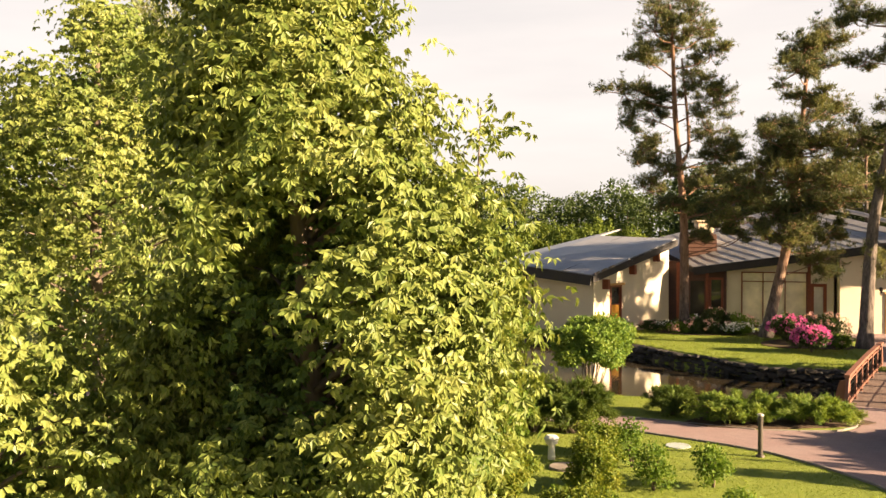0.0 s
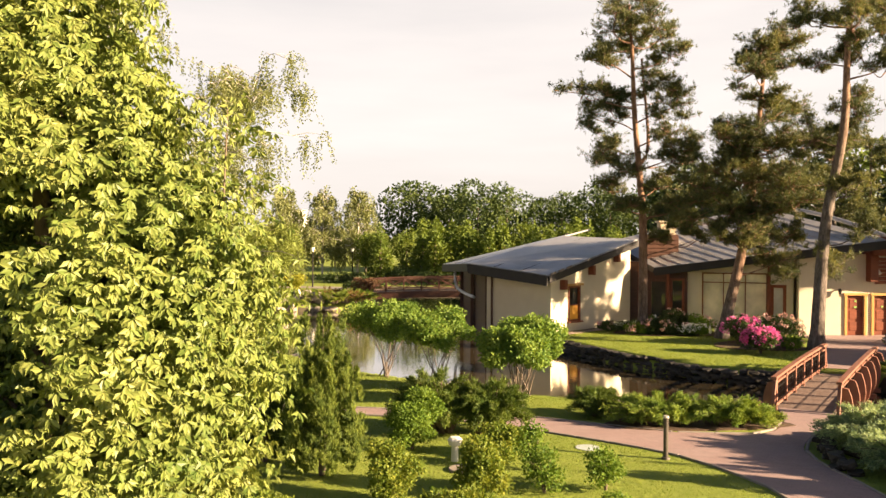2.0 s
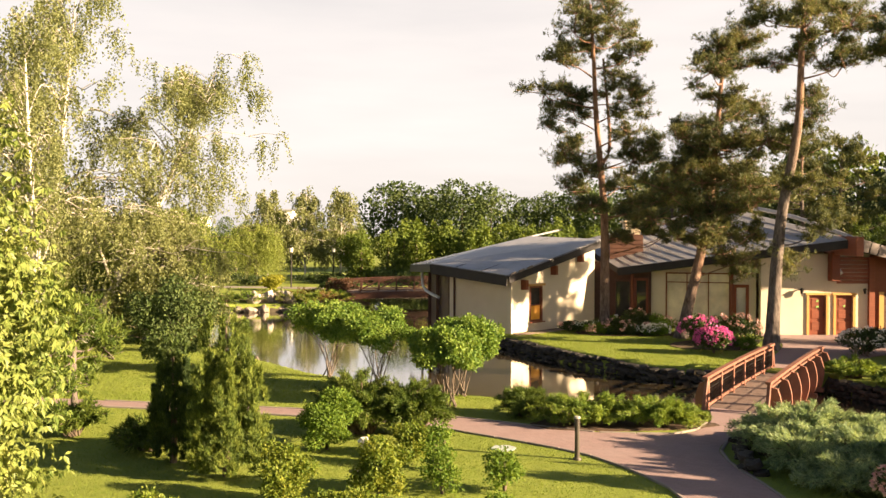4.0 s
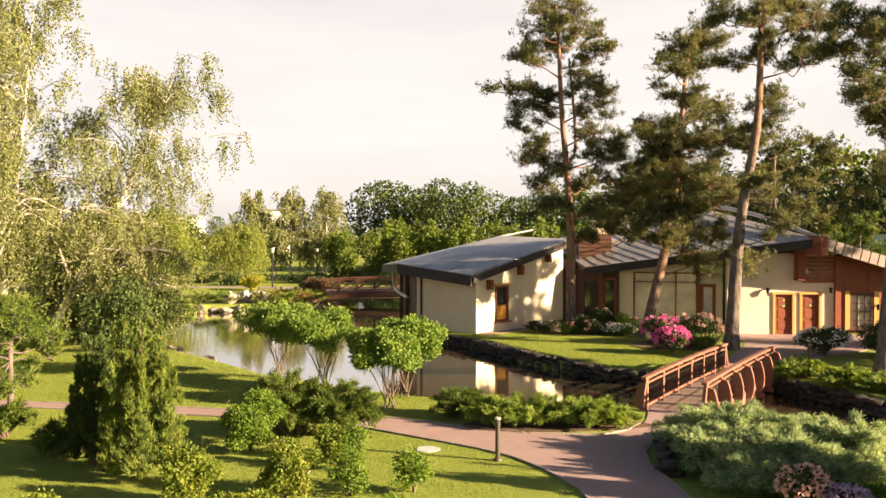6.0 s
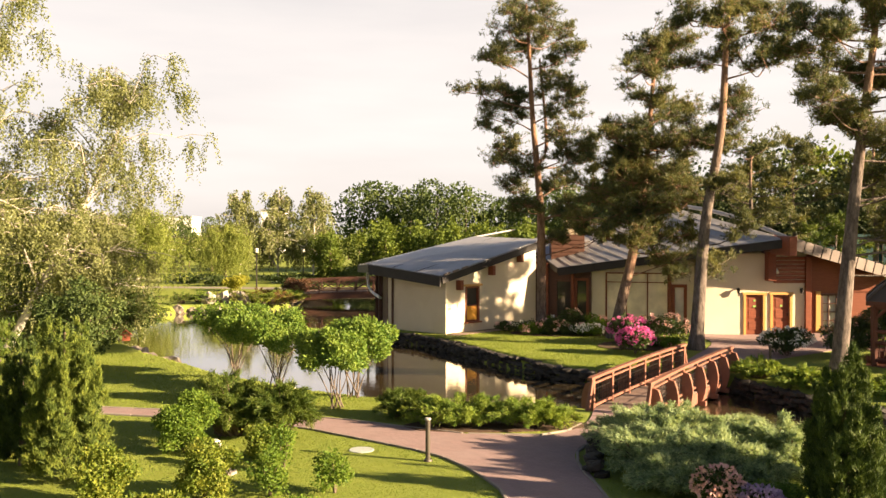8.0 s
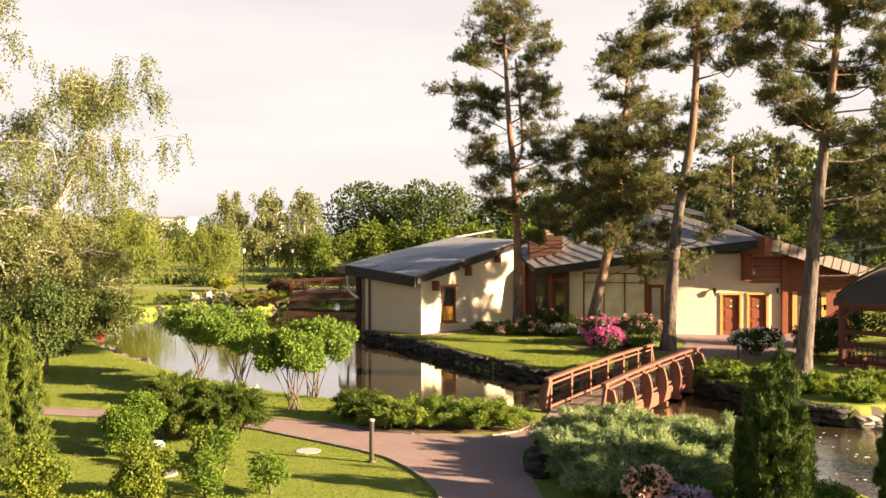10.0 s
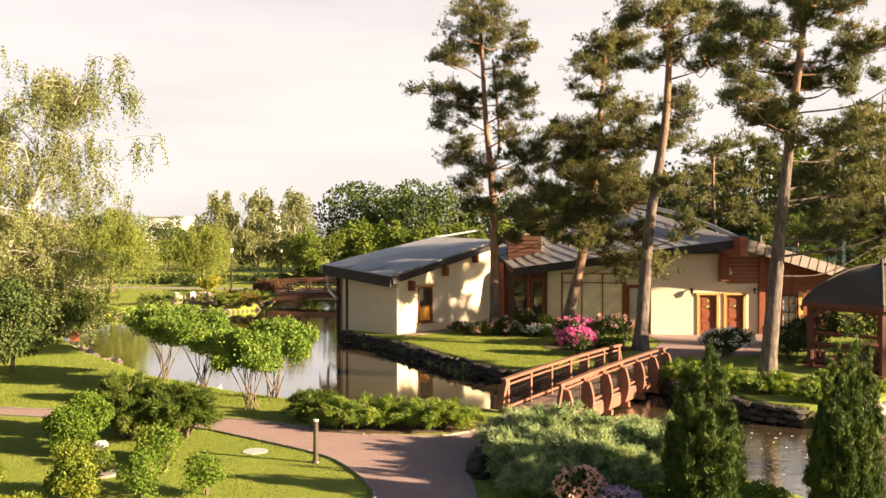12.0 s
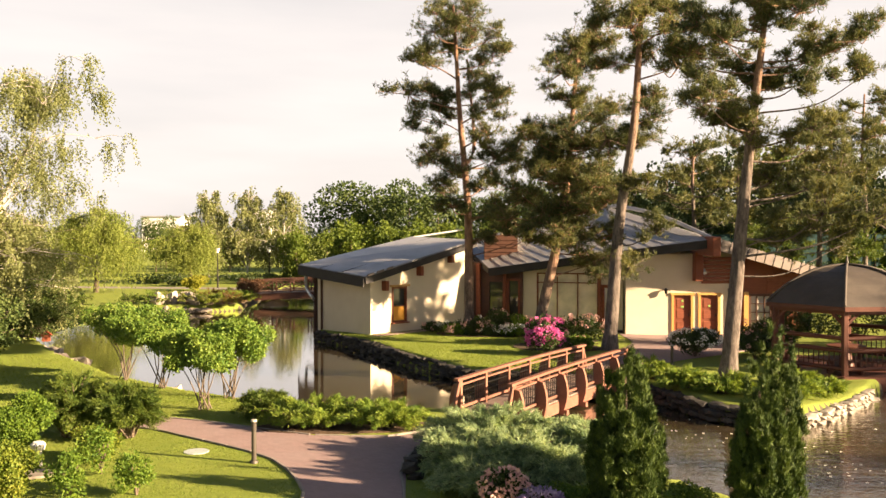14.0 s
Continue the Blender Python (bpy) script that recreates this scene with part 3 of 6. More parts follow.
def kerb(line, label="pale concrete kerb along the path"):
    """A row of kerb stones along a line."""
    p = smooth_line(line, 8)
    seg = np.r_[0, np.cumsum(np.hypot(*np.diff(p, axis=0).T))]
    top = thing("kerb", label, "kerb", kind="structure")
    s = 0.0
    while s + 0.9 < seg[-1]:
        q = [np.array([np.interp(u, seg, p[:, 0]), np.interp(u, seg, p[:, 1])]) for u in (s + 0.01, s + 0.89)]
        zz = float(land(q[0][0], q[0][1]))
        part("kerb_stone", one_beam((*q[0], zz - 0.05), (*q[1], zz - 0.05), 0.065, 0.19), M_KERB, top, bevel=0.01)
        s += 0.9
    return top


PATH_NEAR = [(-30, 30.5), (-16, 27.2), (-5.6, 25.0), (0, 23.75), (3.3, 22.65), (4.85, 21.55), (6.3, 20.4), (7.28, 19.45), (8.0, 18.05), (8.43, 16.55), (8.4, 14), (7.8, 10), (6, 4), (2, -6)]
PATH_FAR = [(-30, 31.8), (-16, 28.4), (-5.9, 25.9), (0, 24.7), (3.2, 23.95), (4.7, 23.42), (6.2, 22.6), (7.9, 21.72), (9.4, 20.6), (10.15, 19.0), (10.3, 16.6), (9.9, 11), (8.2, 4), (4.2, -6)]
paving("path", PATH_NEAR, PATH_FAR, "mauve-red paved garden path curving through the lawn")
paving("path", [(7.9, 21.7), (9.9, 21.6), (11.0, 22.9), (11.62, 24.9)], [(10.12, 18.6), (10.4, 20.2), (11.7, 22.2), (13.15, 23.95)],
       "mauve-red paved spur leading to the footbridge", z=0.0212)
kerb(PATH_NEAR[2:12])
kerb(PATH_FAR[2:8])
kerb([(10.2, 14.5), (10.33, 16.6), (10.18, 18.6), (10.45, 20.2), (11.75, 22.2)])
kerb([(7.9, 21.74), (9.9, 21.64), (10.95, 22.9)])
paving("terrace", [(16.2, 32.6), (17.2, 35), (19.2, 39), (20.2, 42), (20.4, 45.8)], [(17.9, 31.9), (20.2, 34.5), (24.2, 38.0), (26.5, 41), (27.0, 45.8)],
       "red-brown paved terrace in front of the house doors")

# ---- house ----
def wall_frame(p0, p1):
    """Matrix whose x runs along the wall from p0 to p1, y into the house (left of the way is out), z up."""
    d = Vector((p1[0] - p0[0], p1[1] - p0[1], 0))
    x = d.normalized()
    y = Vector((0, 0, 1)).cross(x)
    m = Matrix((x, y, Vector((0, 0, 1)))).transposed().to_4x4()
    m.translation = (p0[0], p0[1], 0)
    return m, d.length


def wall(name, parent, material, p0, p1, z0, top0, top1, openings=(), thick=0.3, label="", y0=0.0):
    """A wall with a sloping top and openings (s0, s1, z0, z1) right through it."""
    m, ln = wall_frame(p0, p1)
    cuts = sorted({0.0, ln, *[o[0] for o in openings], *[o[1] for o in openings]})
    bm = bmesh.new()

    def top(s):
        return top0 + (top1 - top0) * s / ln

    for a, b in zip(cuts, cuts[1:]):
        hole = [o for o in openings if o[0] <= a + 1e-6 and o[1] >= b - 1e-6]
        spans = [(z0, z0, top(a), top(b))]
        if hole:
            o = hole[0]
            spans = [(z0, z0, o[2], o[2])] * (o[2] > z0 + 0.01) + [(o[3], o[3], top(a), top(b))]
        for za, zb, ta, tb in spans:
            q = [(a, y0, za), (b, y0, zb), (b, y0, tb), (a, y0, ta)]
            slab(bm, [m @ Vector(c) for c in q], m.to_3x3() @ Vector((0, thick, 0)))
    bmesh.ops.remove_doubles(bm, verts=bm.verts, dist=0.0005)
    return part(name, bm, material, parent, label), m


def window(parent, m, s0, s1, z0, z1, glass, frame_mat, mull=(), bars=(), name="window", depth=0.05, fw=0.09, sill=True, low=None):
    """A window in a wall's opening: frame, sill, panes and glazing bars."""
    win = new(name)
    win.parent = parent
    bm = bmesh.new()
    for cx, cz, sx, sz in ((s0 + fw / 2, (z0 + z1) / 2, fw, z1 - z0), (s1 - fw / 2, (z0 + z1) / 2, fw, z1 - z0),
                           ((s0 + s1) / 2, z1 - fw / 2, s1 - s0 - 2 * fw, fw), ((s0 + s1) / 2, z0 + fw / 2, s1 - s0 - 2 * fw, fw)):
        box(bm, cx, -0.02 + depth, cz, sx, 0.14, sz, m)
    part("window_frame", bm, frame_mat, win)
    if mull or bars:
        bm = bmesh.new()
        for s in mull:
            box(bm, s, depth, (z0 + z1) / 2, 0.05, 0.08, z1 - z0 - 2 * fw, m)
        for z in bars:
            box(bm, (s0 + s1) / 2, depth + 0.006, z, s1 - s0 - 2 * fw, 0.07, 0.05, m)
        part("glazing_bar", bm, frame_mat, win)
    part("pane", one_box((s0 + s1) / 2, depth + 0.06, (z0 + z1) / 2, s1 - s0 - 2 * fw, 0.02, z1 - z0 - 2 * fw, m), glass, win)
    if low:
        part("amber_panel", one_box((s0 + s1) / 2, depth + 0.035, z0 + (z1 - z0) * 0.24, s1 - s0 - 2 * fw, 0.012, (z1 - z0) * 0.42, m), low, win, "amber panel, coloured for the glow in the pane")
    if sill:
        part("sill", one_box((s0 + s1) / 2, -0.08, z0 - 0.03, s1 - s0 + 0.12, 0.22, 0.06, m), frame_mat, win, bevel=0.01)
    return win


house = thing("house", "cream rendered garden house with grey metal roofs and brown woodwork", "house")
C0, CL, CR = (7.55, 43.9), (4.5, 46.9), (12.6, 48.95)
# wing
wall("wall", house, M_CREAM, CL, C0, -0.05, 3.05, 2.62)
wr, mr = wall("wall", house, M_CREAM, C0, CR, -0.05, 2.62, 4.35, [(1.42, 2.46, 0.52, 2.34)])
window(house, mr, 1.42, 2.46, 0.52, 2.34, M_GLASS, M_WOOD, bars=(1.35,), low=M_AMBER)
part("lintel", one_box(1.94, -0.07, 2.40, 1.34, 0.12, 0.11, mr), M_OCHRE, house, bevel=0.01)
part("plinth", one_box(2.14, 0.14, -0.3, 4.40, 0.36, 0.5, wall_frame(CL, C0)[0]), M_PLINTH, house, "dark stone plinth", bevel=0.01)
part("plinth", one_box(3.6, 0.12, -0.09, 6.95, 0.30, 0.24, mr), M_PLINTH, house, bevel=0.01)
wall("wall", house, M_CREAM, (9.0, 52.6), CL, -0.8, 4.5, 3.1)
part("downpipe", one_box(0.42, -0.07, 1.35, 0.10, 0.10, 2.8, wall_frame(CL, C0)[0]), M_DARKWOOD, house, "dark brown downpipe", bevel=0.02)
for s, z in ((0.85, 2.44), (3.28, 3.12), (5.6, 3.75)):
    part("purlin_end", one_box(s, -0.16, z, 0.22, 0.36, 0.5, mr), M_WOOD, house, "red-brown purlin end", bevel=0.015)


def metal_roof(a, b, c, d, seams, thick=0.10, seam_mat=None):
    """A standing-seam roof face: a, b along the lower edge, c, d above b and a."""
    a, b, c, d = (Vector(p) for p in (a, b, c, d))
    nor = (b - a).cross(d - a).normalized()
    if nor.z < 0:
        nor = -nor
    bm = bmesh.new()
    slab(bm, [a, b, c, d], -nor * thick)
    roof = part("roof", bm, M_ROOF, house, "grey standing-seam metal roof")
    for i in range(1, seams):
        k = i / seams
        bm = bmesh.new()
        beam(bm, a.lerp(b, k) + nor * 0.01, d.lerp(c, k) + nor * 0.004, 0.03, 0.022)
        part("seam", bm, seam_mat or M_ROOF, roof)
    return roof


def edge_board(a, b, drop, material, label="", w=0.08):
    a, b = Vector(a), Vector(b)
    off = Vector((0, 0, -drop / 2))
    return part("fascia", one_beam(a + off, b + off, w, drop), material, house, label)


RA, RB, RC, RD = (3.55, 46.75, 3.44), (7.3, 43.15, 2.98), (13.0, 48.9, 4.75), (9.35, 52.5, 4.92)
RT, RE = (2.2, 55.0, 3.14), (12.6, 62.0, 5.45)
metal_roof(RA, RB, RC, RD, 3, seam_mat=M_ROOF_EDGE)
metal_roof(RT, RA, RD, RE, 4, seam_mat=M_ROOF_EDGE)
edge_board((3.53, 46.72, 3.40), (7.28, 43.12, 2.94), 0.50, M_ROOF_EDGE, "dark metal eaves fascia")
edge_board((7.36, 43.12, 2.92), (13.05, 48.86, 4.69), 0.34, M_ROOF_EDGE)
edge_board((2.16, 54.98, 3.10), (3.5, 46.76, 3.40), 0.42, M_ROOF_EDGE)
# dark boarded veranda side over the water, with its posts and a white gutter pipe
wall("wall", house, M_DARKWOOD, (3.45, 54.6), (4.45, 47.15), -0.9, 3.0, 3.0, label="dark boarded veranda side")
for x, y in ((3.36, 54.7), (3.86, 50.6)):
    part("post", one_box(x, y, 1.1, 0.2, 0.2, 4.0), M_DARKWOOD, house, bevel=0.02)
pipe = Limbs()
pipe.add(smooth_line([(2.9, 53.2, 3.0), (2.95, 53.0, 2.1), (3.1, 52.5, 1.74), (3.5, 51.0, 1.55), (3.92, 49.4, 1.46)], 5), np.full(21, 0.085), 8)
pipe.make("gutter_pipe", M_PIPE, house, "white plastic gutter pipe")
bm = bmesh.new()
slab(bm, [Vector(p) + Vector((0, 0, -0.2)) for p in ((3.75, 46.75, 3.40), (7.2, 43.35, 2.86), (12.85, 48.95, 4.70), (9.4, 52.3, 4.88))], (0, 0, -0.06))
part("soffit", bm, M_SOFFIT, house, "dark brown soffit boards")
for k in (0.03, 0.11, 0.19):
    a = Vector((7.3, 43.03, 2.98)).lerp(Vector((13.0, 48.78, 4.75)), k)
    b = Vector((7.3, 43.03, 2.98)).lerp(Vector((13.0, 48.78, 4.75)), k + 0.055)
    part("verge_plate", one_beam(a + Vector((0, 0, -0.2)), b + Vector((0, 0, -0.2)), 0.03, 0.46), M_VERGE, house, "pale metal verge plate")

# glazed hall front
G0, G1 = (12.55, 49.3), (20.7, 46.4)
mg, lg = wall_frame(G0, G1)
openings = [(1.2, 2.15, -0.2, 2.5), (2.3, 3.08, -0.2, 2.6), (4.0, 7.36, -0.05, 2.95), (7.5, 8.3, -0.1, 2.35)]
GM = tuple(mg @ Vector((3.2, 0, 0)))[:2]
# Brown timber stretch, darkened for the shade of overhang and pines.
wall("wall", house, M_DARKWOOD, G0, GM, -0.3, 3.5, 3.4, openings[:2])
wall("wall", house, M_CREAM, GM, G1, -0.3, 3.4, 3.6, [(a - 3.2, b - 3.2, c, d) for a, b, c, d in openings[2:]])
window(house, mg, 1.2, 2.15, -0.2, 2.5, M_GLASS, M_DARKWOOD, sill=False, name="glazed_door", fw=0.1)
window(house, mg, 2.3, 3.08, -0.2, 2.6, M_GLASS, M_WOOD, sill=False, name="glazed_door", fw=0.13)
window(house, mg, 4.0, 7.36, -0.05, 2.95, M_GLASS_CREAM, M_WOOD, mull=(5.12, 6.24), sill=False, bars=(2.42,), fw=0.07)
window(house, mg, 7.5, 8.3, -0.1, 2.35, M_GLASS_PALE, M_WOOD, sill=False, fw=0.17, name="glazed_door")
for s, w, mat in ((0.7, 0.24, M_WOOD), (2.22, 0.16, M_WOOD), (3.17, 0.14, M_DARKWOOD), (7.43, 0.16, M_WOOD)):
    part("post", one_box(s, -0.10, 1.6, w, 0.16, 3.6, mg), mat, house, "red-brown timber post" if mat is M_WOOD else "", bevel=0.015)
# boarded timber upstand under the chimney, coloured dark for the pines' shade
part("upstand", one_box(14.45, 49.75, 4.05, 1.85, 0.9, 1.9), M_DARKWOOD, house, "boarded timber upstand, its brown darkened for pine shade")
for i in range(8):
    part("siding_plank", one_box(14.45, 49.28, 3.25 + i * 0.22, 1.87, 0.05, 0.19), M_DARKWOOD, house, bevel=0.008)
part("plinth", one_box(lg / 2, 0.1, -0.2, lg, 0.28, 0.3, mg), M_PLINTH, house)

# front with the two doors
DY = 45.7
D0, D1 = (20.7, DY), (30.4, DY)
TZ = -0.24
md, ld = wall_frame(D0, D1)


def sx(x):
    return x - D0[0]


doors = [(23.2, 24.1), (24.6, 25.5)]
holes = [(sx(a), sx(b), TZ, 1.86) for a, b in doors]
wall("wall", house, M_CREAM, D0, (26.35, DY), -0.5, 4.0, 4.0, holes)
for a, b in doors:
    door = new("door")
    door.parent = house
    c = (a + b) / 2
    bm = bmesh.new()
    box(bm, sx(c), 0.10, (TZ + 1.86) / 2, b - a - 0.02, 0.05, 1.86 - TZ - 0.02, md)
    part("door_leaf", bm, M_WOOD, door, "red-brown panelled door leaf")
    for z in (0.25, 0.85, 1.42):
        part("door_panel", one_box(sx(c), 0.07, z, 0.56, 0.03, 0.46, md), M_WOOD, door, bevel=0.02)
    bm = bmesh.new()
    for x in (a - 0.06, b + 0.06):
        box(bm, sx(x), -0.01, (TZ + 1.98) / 2, 0.13, 0.10, 1.98 - TZ, md)
    box(bm, sx(c), -0.014, 1.92, b - a + 0.36, 0.13, 0.12, md)
    part("door_frame", bm, M_OCHRE, door, "ochre timber door frame")
    part("door_handle", one_box(sx(b - 0.12), 0.03, 0.82, 0.03, 0.06, 0.16, md), M_IRON, door)
    for z, w in (((1.25, 0.15), (1.55, 0.11)) if a < 24 else ((1.28, 0.10),)):
        part("door_sign", one_box(sx(c) + 0.02, 0.05, z, w, 0.012, 0.10, md), M_SIGN, door, "small green plate")


def wall_lamp(x, z):
    lamp = thing("wall_lamp", "small black iron lantern on the cream wall", "lamp", group="wall lamps by the doors")
    part("bracket", one_box(x, DY - 0.10, z + 0.16, 0.04, 0.2, 0.04), M_IRON, lamp)
    bm = bmesh.new()
    bmesh.ops.create_cone(bm, cap_ends=True, segments=6, radius1=0.06, radius2=0.10, depth=0.22, matrix=Matrix.Translation((x, DY - 0.2, z + 0.02)))
    part("lantern", bm, M_IRON, lamp)
    bm = bmesh.new()
    bmesh.ops.create_cone(bm, cap_ends=True, segments=6, radius1=0.13, radius2=0.02, depth=0.09, matrix=Matrix.Translation((x, DY - 0.2, z + 0.17)))
    part("lamp_cap", bm, M_IRON, lamp)


wall_lamp(22.75, 2.02)
wall_lamp(26.05, 2.02)
wall_lamp(28.5, 1.15)
spot = thing("spotlight", "small white spotlight under the gable beam", "lamp")
part("bracket", one_box(24.72, DY - 0.1, 3.2, 0.05, 0.2, 0.05), M_PIPE, spot)
bm = bmesh.new()
bmesh.ops.create_cone(bm, cap_ends=True, segments=12, radius1=0.11, radius2=0.06, depth=0.26, matrix=pose(24.72, DY - 0.25, 3.1, -35))
part("head", bm, M_PIPE, spot)
# timber end with its window
wall("wall", house, M_WOOD, (26.35, DY), D1, -0.5, 4.0, 2.9, [(0.75, 2.0, 0.05, 1.92)], thick=0.26)
mt, lt = wall_frame((26.35, DY), D1)
window(house, mt, 0.75, 2.0, 0.05, 1.92, M_GLASS_PALE, M_DARKWOOD, mull=(1.2, 1.6), bars=(0.5, 0.95, 1.4), fw=0.12)
for s in (0.62, 2.13):
    part("window_surround", one_box(s, -0.03, 0.98, 0.24, 0.08, 2.1, mt), M_OCHRE, house, "ochre board beside the window")
for i in range(7):
    part("siding_plank", one_box(sx(25.45), -0.05, 2.55 + i * 0.20, 1.66, 0.05, 0.172, md), M_WOOD, house, bevel=0.008)
for i in range(5):
    part("siding_plank", one_box(2.9, -0.03, 2.1 + i * 0.20, 2.4, 0.05, 0.172, mt), M_WOOD, house, bevel=0.008)
part("post", one_box(sx(26.42), -0.08, 1.7, 0.3, 0.18, 4.3, md), M_WOOD, house, "red-brown timber post", bevel=0.015)
part("bracket_beam", one_box(sx(24.38), -0.27, 3.35, 0.42, 0.54, 1.5, md), M_WOOD, house, "heavy red-brown bracket beam", bevel=0.02)
part("ridge_beam", one_beam((24.66, 43.2, 4.4), (24.4, 46.2, 4.5), 0.42, 0.98), M_WOOD, house, "carved red-brown ridge beam end", bevel=0.03)

# hall roof
P, R = Vector((24.6, 43.9, 4.78)), Vector((21.0, 53.0, 6.75))
LF, LB = Vector((13.7, 48.0, 3.2)), Vector((12.2, 53.0, 4.6))
QF, QB = Vector((31.2, 44.9, 2.95)), Vector((31.5, 53.0, 3.6))
metal_roof(LF, P, R, LB, 16)
metal_roof(P, QF, QB, R, 12)
edge_board(LF + Vector((0, -0.03, -0.02)), P + Vector((0, -0.03, -0.02)), 0.42, M_ROOF_EDGE, "dark metal eaves fascia")
edge_board(LF, LB, 0.3, M_ROOF_EDGE)
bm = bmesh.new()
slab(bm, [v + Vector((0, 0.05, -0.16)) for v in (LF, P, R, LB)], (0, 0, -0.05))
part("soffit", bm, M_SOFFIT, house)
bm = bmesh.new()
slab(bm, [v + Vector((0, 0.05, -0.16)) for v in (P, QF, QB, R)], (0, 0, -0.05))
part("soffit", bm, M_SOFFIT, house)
for i in range(14):
    a, b = P.lerp(QF, i / 14 + 0.004), P.lerp(QF, (i + 1) / 14 - 0.004)
    part("verge_plate", one_beam(a + Vector((0, -0.06, -0.17)), b + Vector((0, -0.06, -0.17)), 0.04, 0.58), M_VERGE, house, bevel=0.006)
lim = Limbs()
rid = np.array([np.array(P.lerp(R, t)) + [0, 0, 0.06 + 0.35 * math.sin(math.pi * min(1, t * 1.0))] for t in np.linspace(0, 1, 14)])
lim.add(rid, np.full(14, 0.11), 8)
lim.make("ridge_cap", M_ROOF, house, "pale metal ridge cap")
bm = bmesh.new()
box(bm, 14.9, 50.3, 4.5, 0.78, 0.78, 2.4)
chimney = part("chimney", bm, M_CHIMNEY, house, "rough sandstone chimney")
crng = np.random.default_rng(15)
for k in range(11):
    z, cuts = 3.5 + k * 0.2, (0.0, crng.uniform(0.3, 0.5), 0.84)
    for a, b in zip(cuts, cuts[1:]):
        part("stone", one_box(14.48 + (a + b) / 2, 49.88 + crng.normal() * 0.012, z, b - a - 0.02, 0.14, 0.185), M_CHIMNEY, chimney, bevel=0.02)
        part("stone", one_box(15.32 + crng.normal() * 0.012, 49.88 + (a + b) / 2, z, 0.14, b - a - 0.02, 0.185), M_CHIMNEY, chimney, bevel=0.02)
part("coping", one_box(14.9, 50.3, 5.74, 1.0, 1.0, 0.1), M_CHIMNEY, chimney, bevel=0.02)
wall("wall", house, M_CREAM, (30.4, DY), (30.4, 53), -0.5, 2.6, 3.2)
wall("wall", house, M_CREAM, (30.4, 53), (9.0, 52.6), -0.8, 4.0, 4.2)

# ---- footbridge ----
def footbridge(name, label, loc, rz, length, width, arch, rail_h, bays, brackets=True, iron=True, beam_h=0.34, wood=None):
    """A timber footbridge along local x, its deck's near left corner at loc."""
    br = thing(name, label, "bridge", loc, rz=rz)
    wood = wood or M_RAILWOOD

    def lift(x):
        return arch * (1 - (2 * x / length - 1) ** 2)

    n = max(10, int(length / 0.16))
    me = None
    for i in range(n):
        x = (i + 0.5) * length / n
        if me is None:
            ob = part("deck_plank", one_box(0, 0, 0, length / n - 0.012, width, 0.05), M_DECK, br, bevel=0.006)
            me = ob.data
        else:
            ob = new("deck_plank", me)
            ob.parent = br
        ob.location = (x, -width / 2, lift(x))
    for side, y in ((1, -0.06), (-1, -width + 0.06)):
        bm = bmesh.new()
        bent_beam(bm, [(k, y, lift(k) - beam_h / 2 - 0.03) for k in np.linspace(0, length, 9)], 0.16, beam_h)
        part("side_beam", bm, wood, br, "broad brown side beam")
        bm = bmesh.new()
        bent_beam(bm, [(k, y, lift(k) + rail_h) for k in np.linspace(-0.18, length + 0.18, 9)], 0.15, 0.075)
        part("handrail", bm, wood, br, "broad weathered handrail")
        for zz, hh in ((rail_h - 0.17, 0.05), (0.14, 0.07)):
            bm = bmesh.new()
            bent_beam(bm, [(k, y, lift(k) + zz) for k in np.linspace(0, length, 9)], 0.06, hh)
            part("rail", bm, wood, br)
        for i in range(bays + 1):
            x = 0.06 + i * (length - 0.12) / bays
            part("post", one_box(x, y, lift(x) + rail_h / 2 - 0.03, 0.11, 0.11, rail_h - 0.02), wood, br, bevel=0.01)
            if brackets:
                # curved knee outside the rail
                bm = bmesh.new()
                prof = []
                for t in np.linspace(0, 1, 7):
                    prof.append((0.05 + 0.22 * math.sin(math.pi * (0.15 + 0.75 * t)), rail_h * 0.82 - t * (rail_h * 0.82 + beam_h + 0.05)))
                pts = [(x - 0.06, y + side * 0.05, lift(x) + rail_h * 0.86)] + [(x - 0.06, y + side * (0.06 + w), lift(x) + z) for w, z in prof] + [(x - 0.06, y + side * 0.05, lift(x) - beam_h - 0.08)]
                slab(bm, pts, (0.12, 0, 0))
                part("knee_bracket", bm, wood, br, "curved brown timber knee")
                part("block", one_box(x, y + side * 0.16, lift(x) - beam_h - 0.02, 0.17, 0.34, 0.16), wood, br, bevel=0.012)
        if brackets:
            for x0, x1 in ((-0.42, 0.02), (length + 0.42, length - 0.02)):
                part("raker", one_beam((x0, y, -0.1), (x1, y, rail_h - 0.03), 0.1, 0.12), wood, br, "slanting end post", bevel=0.012)
        if iron:
            # wrought-iron infill between the posts
            for i in range(bays):
                xa, xb = 0.13 + i * (length - 0.12) / bays, -0.01 + (i + 1) * (length - 0.12) / bays
                bm = bmesh.new()
                m = int((xb - xa) / 0.125)
                for j in range(m):
                    x = xa + (j + 0.5) * (xb - xa) / m
                    box(bm, x, y, lift(x) + 0.46, 0.013, 0.013, rail_h - 0.4)
                for zz in (0.24, 0.42, 0.60):
                    beam(bm, (xa, y, lift(xa) + zz), (xb, y, lift(xb) + zz), 0.012, 0.014)
                part("iron_panel", bm, M_IRON, br, "black wrought-iron balusters")
        else:
            for i in range(bays):
                xa, xb = 0.1 + i * (length - 0.12) / bays, 0.02 + (i + 1) * (length - 0.12) / bays
                bm = bmesh.new()
                beam(bm, (xa, y, lift(xa) + 0.2), (xb, y, lift(xb) + rail_h - 0.2), 0.05, 0.06)
